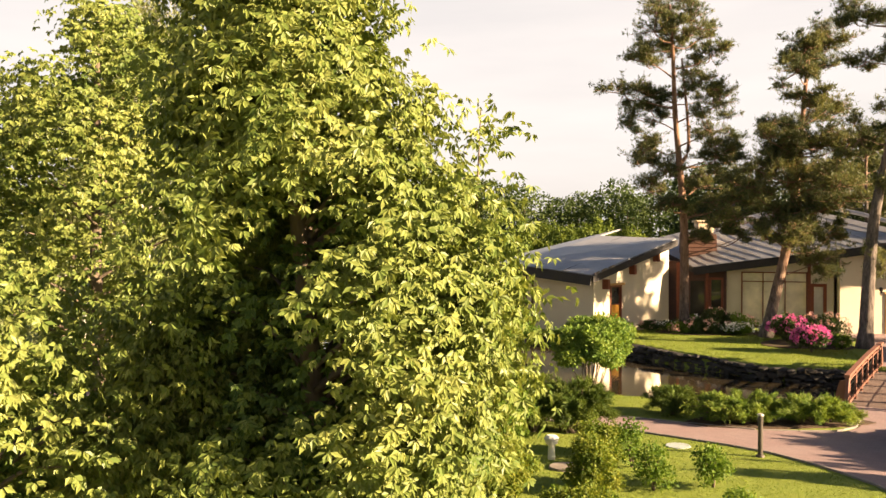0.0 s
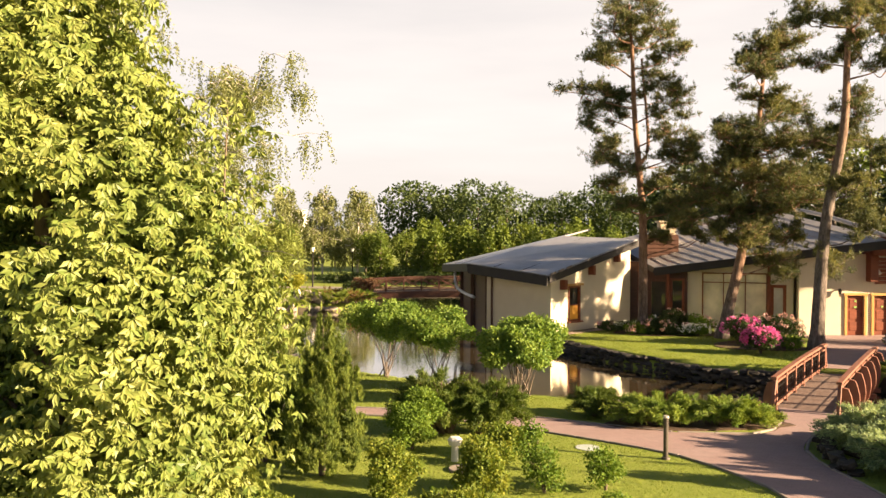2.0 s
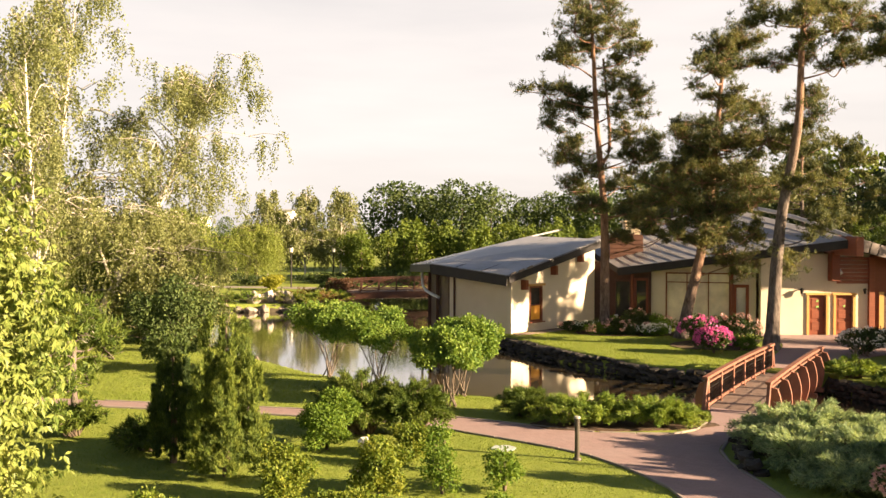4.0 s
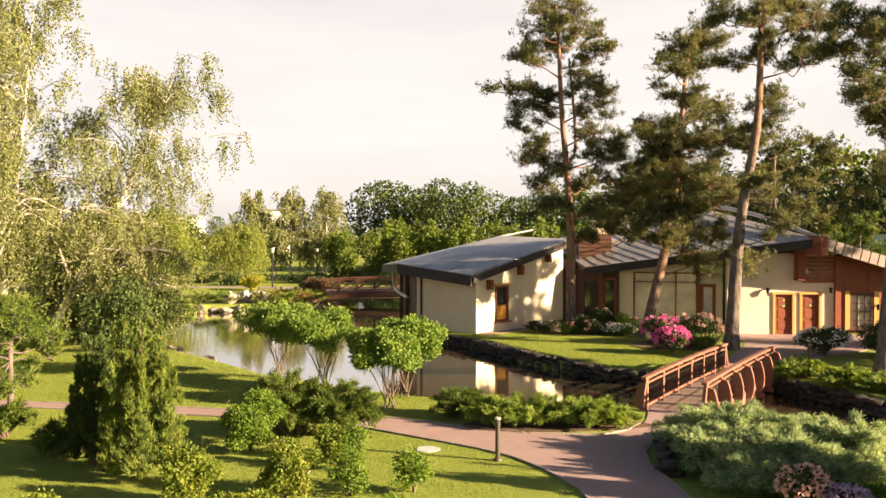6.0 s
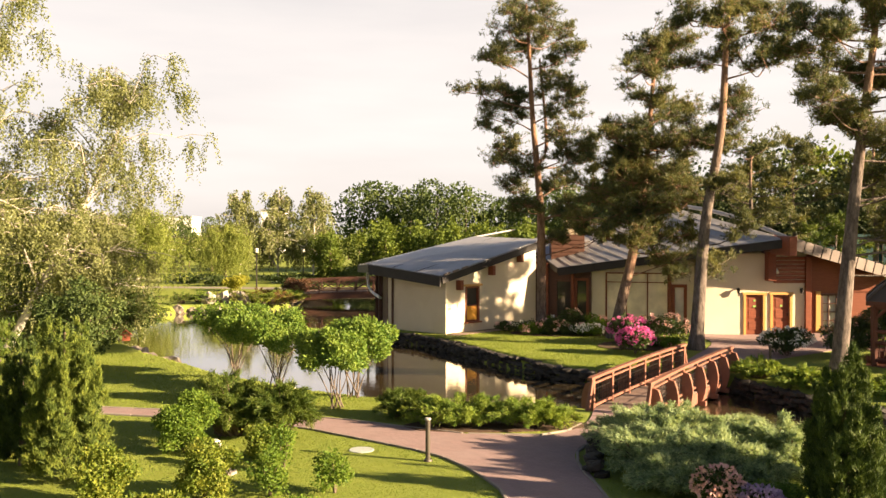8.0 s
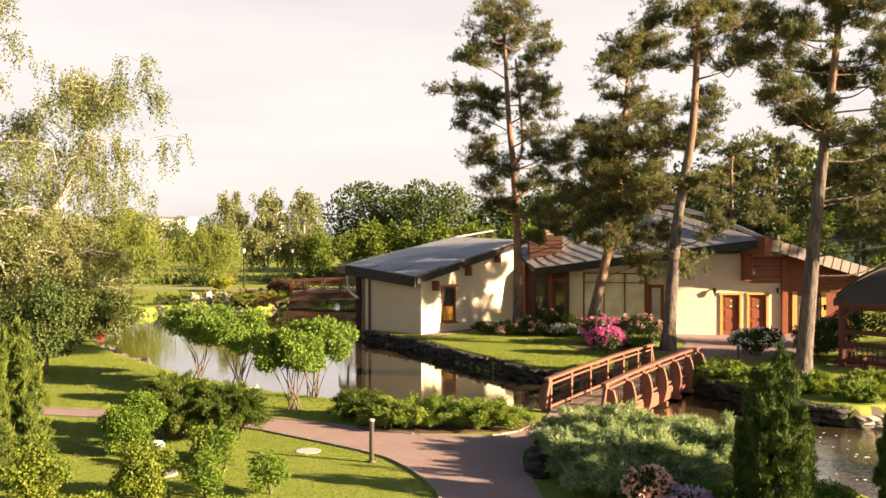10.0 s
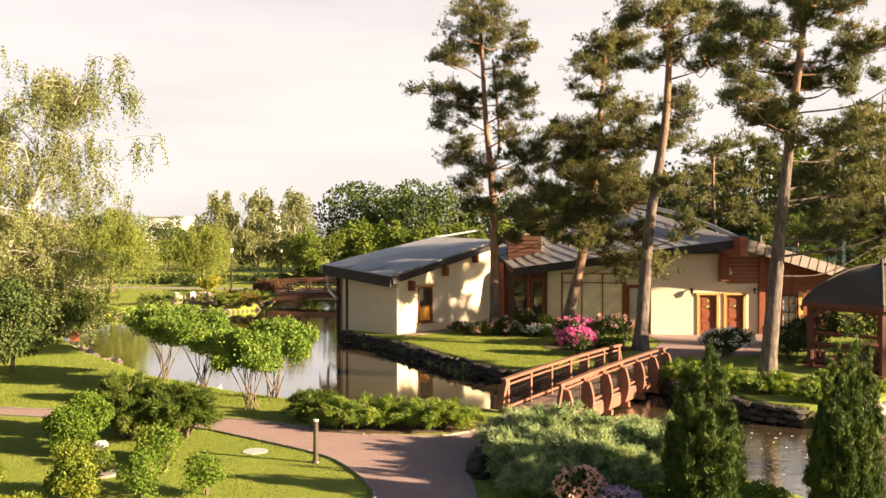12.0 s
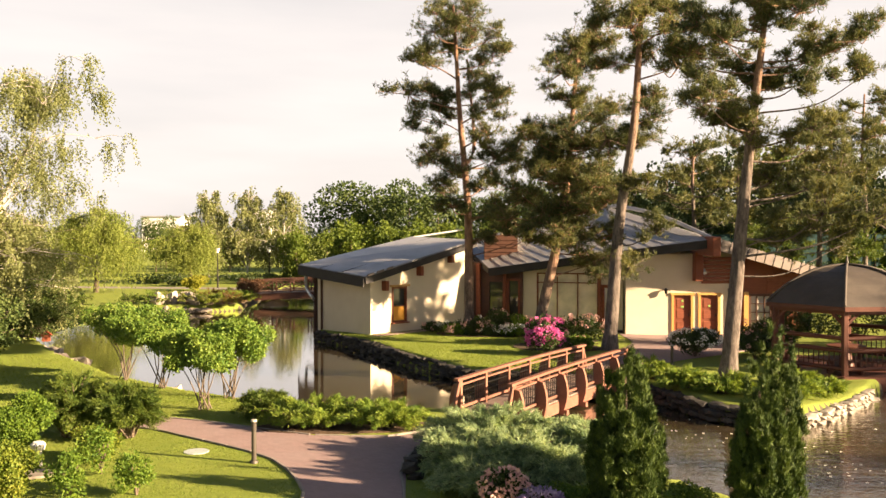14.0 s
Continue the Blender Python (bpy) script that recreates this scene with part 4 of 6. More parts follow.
                beam(bm, (xa, y + 0.012, lift(xa) + rail_h - 0.2), (xb, y + 0.012, lift(xb) + 0.2), 0.05, 0.06)
                part("cross_brace", bm, wood, br)
    return br


footbridge("footbridge", "brown timber footbridge with wrought-iron panels over the pond", (11.5, 25.0, -0.08), 58.1, 9.0, 1.82, 0.05, 0.95, 6)
footbridge("footbridge", "long brown timber footbridge across the far pond arm", (-3.9, 72.2, 0.35), 2.0, 13.0, 2.2, 0.2, 1.05, 9, False, False, 0.5, M_DARKWOOD)

# ---- gazebo ----
def gazebo():
    gz = thing("gazebo", "hexagonal timber gazebo with a dark domed roof over the water", "gazebo", (26.5, 33.4, 0), rz=4)
    n, rad = 6, 3.12
    ang = [radians(60 * i) for i in range(n)]
    steps = 7
    rings = []
    for k in range(steps):
        t = k / steps
        r, z = rad * (1 - t), 2.45 + 1.36 * (1 - (1 - t) ** 2.2)
        rings.append([(r * math.cos(a), r * math.sin(a), z) for a in ang])
    top = (0, 0, 3.83)
    for i in range(n):
        bm = bmesh.new()
        j = (i + 1) % n
        for k in range(steps - 1):
            q = [rings[k][i], rings[k][j], rings[k + 1][j], rings[k + 1][i]]
            slab(bm, q, (0, 0, -0.05))
        slab(bm, [rings[-1][i], rings[-1][j], top], (0, 0, -0.05))
        part("roof_panel", bm, M_SHINGLE, gz, "dark brown shingle roof panel")
        lim = Limbs()
        path = np.array([rings[k][i] for k in range(steps)] + [top]) + [0, 0, 0.03]
        lim.add(path, np.full(len(path), 0.05), 6)
        lim.make("hip_rib", M_SHINGLE, gz)
        a, b = Vector(rings[0][i]), Vector(rings[0][j])
        part("fascia", one_beam(a + Vector((0, 0, -0.09)), b + Vector((0, 0, -0.09)), 0.06, 0.16), M_GAZEBO, gz)
        pa, pb = a * 0.9, b * 0.9
        pa.z = pb.z = 0
        part("post", one_box(pa.x, pa.y, 1.2, 0.2, 0.2, 2.45), M_GAZEBO, gz, bevel=0.03)
        part("head_beam", one_beam(pa + Vector((0, 0, 2.25)), pb + Vector((0, 0, 2.25)), 0.14, 0.2), M_GAZEBO, gz)
        for s, (u, v) in ((0, (pa, pb)), (1, (pb, pa))):
            w = u.lerp(v, 0.17)
            part("brace", one_beam(u + Vector((0, 0, 1.75)), w + Vector((0, 0, 2.18)), 0.09, 0.10), M_GAZEBO, gz)
        if i != 1:
            for z in (1.30, 0.86, 0.22):
                lim = Limbs()
                lim.add([pa + Vector((0, 0, z)), pa.lerp(pb, 0.5) + Vector((0, 0, z + 0.02)), pb + Vector((0, 0, z))], [0.075, 0.085, 0.07], 8)
                lim.make("log_rail", M_GAZEBO, gz)
            for k in range(1, 14):
                q = pa.lerp(pb, k / 14)
                part("baluster", one_box(q.x, q.y, 0.54, 0.03, 0.03, 0.56), M_DARKWOOD, gz)
        qa, qb = a * 1.02, b * 1.02
        qa.z = qb.z = 0
        part("deck_edge", one_beam(qa + Vector((0, 0, -0.28)), qb + Vector((0, 0, -0.28)), 0.1, 0.5), M_GAZEBO, gz, "brown deck fascia board")
    bm = bmesh.new()
    slab(bm, [(rad * math.cos(a), rad * math.sin(a), 0.0) for a in ang], (0, 0, -0.1))
    part("deck", bm, M_GAZEBO, gz)
    bm = bmesh.new()
    bmesh.ops.create_cone(bm, cap_ends=True, segments=10, radius1=0.10, radius2=0.015, depth=0.42, matrix=Matrix.Translation((0, 0, 4.0)))
    bmesh.ops.create_uvsphere(bm, u_segments=10, v_segments=6, radius=0.09, matrix=Matrix.Translation((0, 0, 3.86)))
    part("finial", bm, M_SHINGLE, gz)
    for i in (0, 2, 3, 4, 5):
        bench = thing("garden_bench", "dark slatted bench along the gazebo rail", "bench", (26.5, 33.4, 0), group="gazebo benches", rz=4 + 60 * i + 30)
        for k in range(3):
            part("seat_slat", one_box(2.05 + k * 0.13, 0, 0.45, 0.11, 1.7, 0.035), M_GAZEBO, bench, bevel=0.006)
        for y in (-0.7, 0.7):
            part("leg", one_box(2.18, y, 0.21, 0.34, 0.07, 0.43), M_GAZEBO, bench)
    tb = thing("garden_table", "dark round garden table under the gazebo", "table", (26.5, 33.4, 0))
    bm = bmesh.new()
    bmesh.ops.create_cone(bm, cap_ends=True, segments=20, radius1=0.7, radius2=0.7, depth=0.05, matrix=Matrix.Translation((0, 0, 0.74)))
    part("tabletop", bm, M_GAZEBO, tb)
    bm = bmesh.new()
    bmesh.ops.create_cone(bm, cap_ends=True, segments=10, radius1=0.28, radius2=0.09, depth=0.72, matrix=Matrix.Translation((0, 0, 0.36)))
    part("pedestal", bm, M_GAZEBO, tb)


gazebo()

# ---- banks of stone ----
def stone_mesh(rng, name):
    bm = bmesh.new()
    bmesh.ops.create_icosphere(bm, subdivisions=1, radius=0.5)
    for v in bm.verts:
        v.co = Vector((max(-0.36, min(0.36, v.co.x)), max(-0.36, min(0.36, v.co.y)), max(-0.32, min(0.32, v.co.z)))) * 1.25
        v.co += Vector(rng.normal(size=3) * 0.05)
    me = bpy.data.meshes.new(name)
    bm.to_mesh(me)
    bm.free()
    return me


srng = np.random.default_rng(5)
STONES = [stone_mesh(srng, "stone") for _ in range(6)]


def stone_bank(name, label, line, material, z_top, z_bot, size, gap=0.86, lean=0.15):
    """A dry-laid bank: courses of flat stones along a line."""
    p = smooth_line(line, 8)
    seg = np.r_[0, np.cumsum(np.hypot(*np.diff(p, axis=0).T))]
    bank = thing(name, label, "stone wall", kind="structure")
    meshes = []
    for me in STONES:
        c = me.copy()
        c.materials.append(material)
        meshes.append(c)
    courses = max(2, int((z_top - z_bot) / (size * 0.42)))
    for c in range(courses):
        s = srng.uniform(0, size)
        z = z_bot + (c + 0.5) * (z_top - z_bot) / courses
        while s < seg[-1]:
            w = size * srng.uniform(0.7, 1.5)
            x, y = np.interp(s + w / 2, seg, p[:, 0]), np.interp(s + w / 2, seg, p[:, 1])
            e = 0.2
            dx, dy = np.interp(s + w / 2 + e, seg, p[:, 0]) - x, np.interp(s + w / 2 + e, seg, p[:, 1]) - y
            ob = new("stone", meshes[srng.integers(6)])
            ob.parent = bank
            ob.matrix_basis = Matrix.LocRotScale((x + srng.normal() * 0.05, y + srng.normal() * 0.05, z), Euler((srng.normal() * lean, srng.normal() * 0.08, math.atan2(dy, dx) + srng.normal() * 0.15)),
                                                 (w * 1.12, size * 1.15, (z_top - z_bot) / courses * 1.25))
            s += w * gap
    return bank


stone_bank("retaining_wall", "dark slate stone bank holding the house lawn above the pond",
           [(4.45, 46.15), (7.2, 42.45), (8.9, 38.75), (10.7, 35.3), (12.5, 32.5), (15.6, 31.4)], M_STONE_DARK, -0.02, -0.7, 0.36, lean=0.3)
stone_bank("retaining_wall", "dark stone bank of the gazebo island", [(17.3, 30.6), (18.3, 28.5), (19.0, 26.2), (20.0, 25.2)], M_STONE_DARK, -0.02, -0.7, 0.34)
stone_bank("retaining_wall", "pale rough stone wall round the island tip", [(20.2, 25.0), (20.9, 24.95), (21.9, 25.5), (23.3, 26.85), (24.6, 28.3), (25.4, 29.3)], M_STONE_LIGHT, -0.2, -0.72, 0.3, gap=0.8, lean=0.06)
paving("paved_strip", [(7.55, 43.75), (9.5, 45.65), (11.2, 47.3)], [(7.9, 43.2), (9.95, 45.2), (11.6, 46.9)], "narrow red paved strip along the wing wall")

# ---- pines ----
def pine(label, base, trunk, pads, seed, r0=0.26, tuft_n=1.0, fork=None, mat=None, group="tall pines by the house", extra=1, bark=M_PINEBARK, far=False):
    """A Scots pine: a bent trunk, limbs that end in flat pads, and needle tufts on the pads (across, height, radius)."""
    rng = np.random.default_rng(seed)
    tree = thing("pine_tree", label, "tree", (base[0], base[1], float(land(np.array(base[0]), np.array(base[1]))) - 0.05), group=group)
    tr = np.array([(x, 0, z) for x, z in trunk], float)
    tr[1:-1, 1] = rng.normal(size=len(tr) - 2) * 0.12
    sm = smooth_line(tr, 6)
    top = sm[-1, 2]
    limb = Limbs()
    rad = r0 * (1 - 0.82 * np.clip(sm[:, 2] / top, 0, 1)) + 0.02
    rad[0] *= 1.35
    limb.add(sm, rad, 12)
    if fork:
        k = np.argmin(np.abs(sm[:, 2] - fork[0]))
        f = smooth_line([sm[k], sm[k] + [0.5, 0.1, 1.2], sm[k] + [fork[1], 0.2, fork[2]]], 5)
        limb.add(f, np.linspace(rad[k] * 0.75, 0.05, len(f)), 8)
    limb.make("trunk", bark, tree, "scaly bark turning orange above")
    tp, tn = [], []
    br = Limbs()
    full = []
    for x, z, r in pads:
        full.append((x, z, r, 1))
        tx = float(np.interp(z, sm[:, 2], sm[:, 0]))
        for _ in range(extra):
            a, k = rng.uniform(0, 2 * np.pi), rng.uniform(0.7, 1.35) * r
            full.append((x + math.cos(a) * k, z + math.sin(a) * k * 0.85, r * rng.uniform(0.35, 0.7), 0))
        full.append((tx + (x - tx) * rng.uniform(0.4, 0.7), z - rng.uniform(0.1, 0.4), r * 0.55, 0))
    home = np.zeros(3)
    for x, z, r, main_limb in full:
        y = rng.normal() * 1.0 if main_limb else home[1] + rng.normal() * 0.4
        zt = max(1.5, z - 0.25 - 0.28 * abs(x - np.interp(z, sm[:, 2], sm[:, 0])))
        a = np.array([np.interp(zt, sm[:, 2], sm[:, 0]), np.interp(zt, sm[:, 2], sm[:, 1]), min(zt, top)])
        c = np.array([x, y, z])
        if main_limb:
            home = c
        else:
            a = home + [0, 0, -0.15]
        mid = (a + c) / 2 + [0, 0, -0.05 - 0.08 * abs(c[0] - a[0])] + rng.normal(size=3) * 0.14
        br.add(smooth_line([a, mid, c + [0, 0, -0.1]], 4), np.linspace(0.02 + r * 0.04, 0.012, 9), 5)
        # side shoots that spread flat from the limb's end, turned up at their tips and set with tufts of needles
        for _ in range(6 + int(r * (5 if far else 15))):
            d = rng.normal(size=3) * [1, 1, 0.45] + [0, 0, 0.2]
            d /= np.linalg.norm(d)
            st = c + rng.normal(size=3) * [r * 0.42, r * 0.42, r * 0.24]
            o = st + d * r * rng.uniform(0.3, 1.15)
            up = o + [0, 0, r * rng.uniform(0.02, 0.25)]
            if not far:
                br.add([c + [0, 0, -0.1], o, up], [0.016, 0.01, 0.006], 3)
            k = int(9 * tuft_n * (0.5 + r))
            t = rng.uniform(0.4, 1.08, (k, 1))
            tp.append(c + (up - c) * t + rng.normal(size=(k, 3)) * [0.08 + 0.05 * r, 0.08 + 0.05 * r, 0.07])
            tn.append(unit(d * 0.8 + rng.normal(size=(k, 3)) * 0.5 + [0, 0, 0.4]))
    tagged(br.make("branchwork", bark, tree), kind="stuff")
    tp, tn = np.concatenate(tp), np.concatenate(tn)
    count = 4 if far else 7
    p, d = tufts(rng, tp, tn, count, 0.035, 0.7, 0.2)
    v, f = needle_arrays(rng, p, d, 0.26 if far else 0.18, 0.032 if far else 0.016, np.repeat(tn, count, 0), 0.8)
    mesh_object("needles", v, f, mat or L_PINE, tree)
    return tree


pine("tall Scots pine with a forked orange trunk", (12.53, 45.5), [(0, 0), (-0.03, 5.5), (-0.18, 8.1), (-0.47, 11.3), (-0.65, 14.3), (-0.82, 16.9)],
     [(-0.97, 16.56, 0.88), (-0.09, 16.04, 0.82), (-1.76, 15.45, 0.88), (-0.82, 14.8, 0.94), (1.0, 15.45, 0.59), (-2.43, 13.84, 0.76), (-3.11, 12.52, 0.88), (-1.55, 12.37, 0.59),
      (-2.73, 11.26, 0.59), (-1.55, 11.64, 0.64), (1.17, 14.33, 0.73), (0.5, 12.81, 0.82), (1.82, 12.66, 0.41), (1.08, 11.49, 0.76), (-1.55, 9.94, 0.82), (-2.08, 9.15, 0.53),
      (0.88, 10.17, 0.82), (1.29, 9.06, 0.82), (-0.67, 8.56, 0.88), (-1.7, 7.68, 0.59), (2.55, 9.53, 0.7), (0.64, 7.53, 0.7), (2.6, 6.9, 0.7), (1.5, 6.4, 0.7), (2.2, 5.6, 0.6), (1.2, 5.0, 0.45), (-0.9, 6.6, 0.6), (2.9, 5.0, 0.45)], 11, 0.25, fork=(8.6, 0.15, 5.6), extra=3, bark=M_PINEBARK_RED)
pine("leaning Scots pine with a dense dark crown", (15.64, 42.5), [(0, 0), (1.1, 4.9), (1.59, 8.18), (1.83, 11.2), (2.05, 13.93)],
     [(2.6, 13.8, 1.14), (1.64, 14.34, 0.82), (1.1, 12.84, 0.82), (3.01, 14.62, 0.69), (1.51, 11.41, 0.56), (0.47, 9.06, 0.94), (1.51, 10.24, 0.94), (2.88, 10.92, 1.01), (3.56, 9.55, 0.94),
      (2.33, 9.28, 1.01), (3.15, 8.05, 1.07), (0.82, 7.64, 0.94), (3.15, 6.68, 0.94), (-0.41, 9.69, 0.63), (-1.1, 7.36, 0.69), (2.05, 4.9, 0.82), (2.88, 3.8, 0.82), (1.51, 6.4, 0.76), (0.3, 6.2, 0.85), (1.0, 5.4, 0.75), (2.4, 7.4, 0.95), (2.6, 5.6, 0.8), (-0.3, 8.3, 0.85), (0.9, 8.6, 0.85), (-1.4, 5.9, 0.6), (-0.5, 5.0, 0.5), (3.9, 5.2, 0.6)], 12, 0.27, 1.0, extra=4, bark=M_PINEBARK_RED)
pine("tall straight Scots pine with a bare trunk beside the terrace", (18.4, 38.2), [(0, 0), (0.44, 5.39), (0.94, 9.58), (1.3, 13.27), (1.5, 16.96)],
     [(-0.05, 14.75, 0.90), (0.44, 13.64, 0.70), (1.92, 14.99, 0.96), (3.52, 14.5, 0.70), (2.66, 13.88, 0.77), (1.92, 13.07, 0.70), (2.9, 12.48, 0.70), (0.44, 12.83, 0.51), (2.04, 11.35, 0.44),
      (2.04, 10.32, 0.70), (-0.05, 9.38, 0.83), (1.67, 9.38, 0.70), (1.06, 7.24, 0.64), (1.92, 5.27, 0.57), (0.81, 16.35, 0.98), (2.17, 16.59, 0.98), (1.06, 3.67, 0.77)], 13, 0.29, 1.0, extra=3)
pine("large Scots pine with a grey trunk beside the gazebo", (20.85, 30.0), [(0, 0), (0.48, 5.29), (0.81, 9.16), (1.1, 11.87), (1.33, 14.38)],
     [(-0.02, 12.45, 0.58), (-0.44, 11.57, 0.43), (0.91, 12.64, 0.46), (2.07, 12.54, 0.5), (3.61, 11.83, 0.66), (4.39, 11.83, 0.43), (2.84, 11.19, 0.39), (0.29, 10.86, 0.31), (1.33, 10.32, 0.62),
      (2.36, 10.28, 0.54), (3.32, 10.08, 0.39), (0.14, 9.35, 0.43), (-0.29, 8.93, 0.31), (0.91, 8.54, 0.54), (2.16, 8.62, 0.62), (3.42, 8.54, 0.62), (2.07, 7.19, 0.66), (3.61, 7.23, 0.7),
      (4.87, 7.38, 0.58), (2.84, 5.83, 0.7), (4.48, 5.64, 0.66), (2.07, 5.25, 0.43), (3.81, 4.81, 0.39), (1.1, 13.8, 0.87), (2.84, 13.61, 0.77), (-0.9, 12.4, 0.6), (-1.3, 11.4, 0.6), (-1.0, 10.3, 0.5), (-1.4, 9.4, 0.5)], 14, 0.27, 1.0, extra=4)


def pads_random(rng, z0, z1, r, n):
    out = []
    for i in range(n):
        z = z0 + (z1 - z0) * (i + rng.uniform(0, 0.8)) / n
        k = 1 - 0.55 * (z - z0) / (z1 - z0)
        out.append((rng.uniform(-1, 1) * r * k, z, rng.uniform(0.55, 0.95)))
    return out


for i, (x, y, h, z0, r) in enumerate(((27.5, 57, 11.2, 3.5, 2.8), (31.5, 60, 11.6, 3, 3.0), (36, 58, 12.5, 3, 3.2), (41, 62, 15, 5, 3.2), (20, 60, 9.5, 2.5, 2.5), (46, 66, 16, 5, 3.4))):
    rng = np.random.default_rng(60 + i)
    pine("dark pine standing behind the house", (x, y), [(0, 0), (0.1, h * 0.4), (-0.1, h * 0.7), (0, h)], pads_random(rng, z0 + 2.0, h, r, 18), 70 + i, 0.2, 0.8, group="pines behind the house", far=True)


# ---- leafy trees close to the way of the camera ----
def ash_tree(label, base, heights, radii, lean, n_bough, inner, seed, sprig=False, hollow=None):
    """An ash: boughs of foliage stand proud of the crown with hollows between; leaves hang in pairs along drooping twigs."""
    rng = np.random.default_rng(seed)
    tree = thing("ash_tree", label, "tree", (*base, 0), group="ash trees beside the lawn")
    top = heights[-1]
    limb = Limbs()
    main = smooth_line([(0, 0, -0.1), (0.05, 0, top * 0.25), (-0.05, 0.05, top * 0.5), (lean * 0.6, 0, top * 0.8), (lean, 0, top * 0.97)], 5)
    limb.add(main, np.linspace(0.15, 0.015, len(main)), 10)
    limb.make("trunk", M_BARK, tree)

    def radius(z):
        return np.interp(z, heights, radii)

    def axis(z):
        return np.array([lean * np.clip((z - top * 0.55) / (top * 0.45), 0, 1), 0, z])

    br = Limbs()
    pts, outs, faces = [], [], []

    def spray(tip, o, k):
        # twigs that reach out and droop, with hands of five leaflets along them
        for _ in range(k):
            d = unit(o * 0.7 + rng.normal(size=3) * 0.6 + [0, 0, 0.1])
            ln = rng.uniform(0.2, 0.42)
            st = tip + rng.normal(size=3) * 0.1
            for t in (0.3, 0.65, 1.0):
                q = st + d * ln * t + np.array([0, 0, -0.5]) * t * t * ln + rng.normal(size=3) * 0.02
                f = unit(o + [0, 0, 0.35] + rng.normal(size=3) * 0.4)
                u = np.array([0, 0, -1.0]) + o * 0.3 + rng.normal(size=3) * 0.25
                u = unit(u - f * np.dot(u, f) * 0.8)
                w = np.cross(f, u)
                for ang in (-1.05, -0.5, 0.0, 0.5, 1.05):
                    g = ang + rng.normal() * 0.14
                    e = u * math.cos(g) + w * math.sin(g)
                    pts.append(q + e * 0.015)
                    outs.append(e + rng.normal(size=3) * 0.12)
                    faces.append(f)

    lo, hi = heights[0], top - 0.2
    zc = rng.uniform(lo, hi, n_bough * 6)
    zc = zc[rng.uniform(0, max(radii), len(zc)) < radius(zc) + 0.12][:n_bough]
    for i, z in enumerate(zc):
        a = i * 2.39996 + rng.normal() * 0.25
        o = np.array([math.cos(a), math.sin(a), 0.0])
        # Boughs facing the camera's left are dropped, opening a dark hollow in its view.
        if hollow and hollow[0] < z < hollow[1] and o[0] < (0.45 if z < 4.3 else 0.12) and o[1] < -0.1 and rng.uniform() < 0.88:
            continue
        c = axis(z) + o * radius(z) * (1 + 0.06 * (0.95 * o[0] - 0.3 * o[1])) * rng.uniform(0.82, 1.15)
        st = axis(max(0.6, z - 0.45 * radius(z)))
        if i % 3 == 0:
            br.add(smooth_line([st, (st + c) / 2 + [0, 0, 0.15], c], 4), np.linspace(0.028, 0.006, 9), 5)
        size = rng.uniform(0.24, 0.46)
        for _ in range(int(44 * size)):
            q = rng.normal(size=3)
            q = q / np.linalg.norm(q)
            spray(c + q * size * [1, 1, 0.75] * rng.uniform(0.5, 1.0), unit(o + q * 0.8), 3)
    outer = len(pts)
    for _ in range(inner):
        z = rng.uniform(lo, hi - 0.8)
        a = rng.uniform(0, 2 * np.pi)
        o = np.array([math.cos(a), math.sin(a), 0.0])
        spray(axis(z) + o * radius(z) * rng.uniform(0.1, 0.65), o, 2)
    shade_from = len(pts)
    if sprig:
        for t in np.linspace(0, 1, 20):
            c = np.array([1.33 + 0.06 * t, 0.0, 4.45 + 1.45 * t])
            az = rng.uniform(0, 2 * np.pi)
            spray(c + rng.normal(size=3) * (0.10 - 0.05 * t), np.array([math.cos(az), math.sin(az), 0]) * 0.5, 3)
        br.add([(0.4, 0, 3.4), (0.95, 0, 4.1), (1.33, 0, 4.5), (1.39, 0, 5.85)], [0.03, 0.02, 0.012, 0.005], 5)
    tagged(br.make("branchwork", M_BARK, tree), kind="stuff")
    p, d, fc = np.array(pts), np.array(outs), np.array(faces)
    # Leaves inside the crown get the colour darkened for shade.
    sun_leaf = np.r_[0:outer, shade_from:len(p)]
    for nm, idx, mat, lab in (("foliage", sun_leaf, L_NEAR, "hanging yellow-green leaves"), ("inner_foliage", np.arange(outer, shade_from), L_INNER_SHADED, "inner leaves coloured darker for the shade in the crown")):
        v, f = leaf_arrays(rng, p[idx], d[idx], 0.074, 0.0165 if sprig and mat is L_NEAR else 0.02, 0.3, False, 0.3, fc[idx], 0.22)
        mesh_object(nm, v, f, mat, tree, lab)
    return tree


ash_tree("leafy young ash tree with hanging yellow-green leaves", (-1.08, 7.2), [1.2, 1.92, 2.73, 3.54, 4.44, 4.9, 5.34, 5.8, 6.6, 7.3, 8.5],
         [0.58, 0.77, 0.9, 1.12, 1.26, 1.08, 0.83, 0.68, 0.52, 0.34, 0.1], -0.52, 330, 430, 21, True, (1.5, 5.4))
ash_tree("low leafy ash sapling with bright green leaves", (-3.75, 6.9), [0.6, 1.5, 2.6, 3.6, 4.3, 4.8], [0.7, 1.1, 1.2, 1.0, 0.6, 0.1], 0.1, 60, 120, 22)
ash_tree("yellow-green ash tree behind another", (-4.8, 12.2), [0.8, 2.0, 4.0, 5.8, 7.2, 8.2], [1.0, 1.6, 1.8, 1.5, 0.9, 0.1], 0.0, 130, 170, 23)


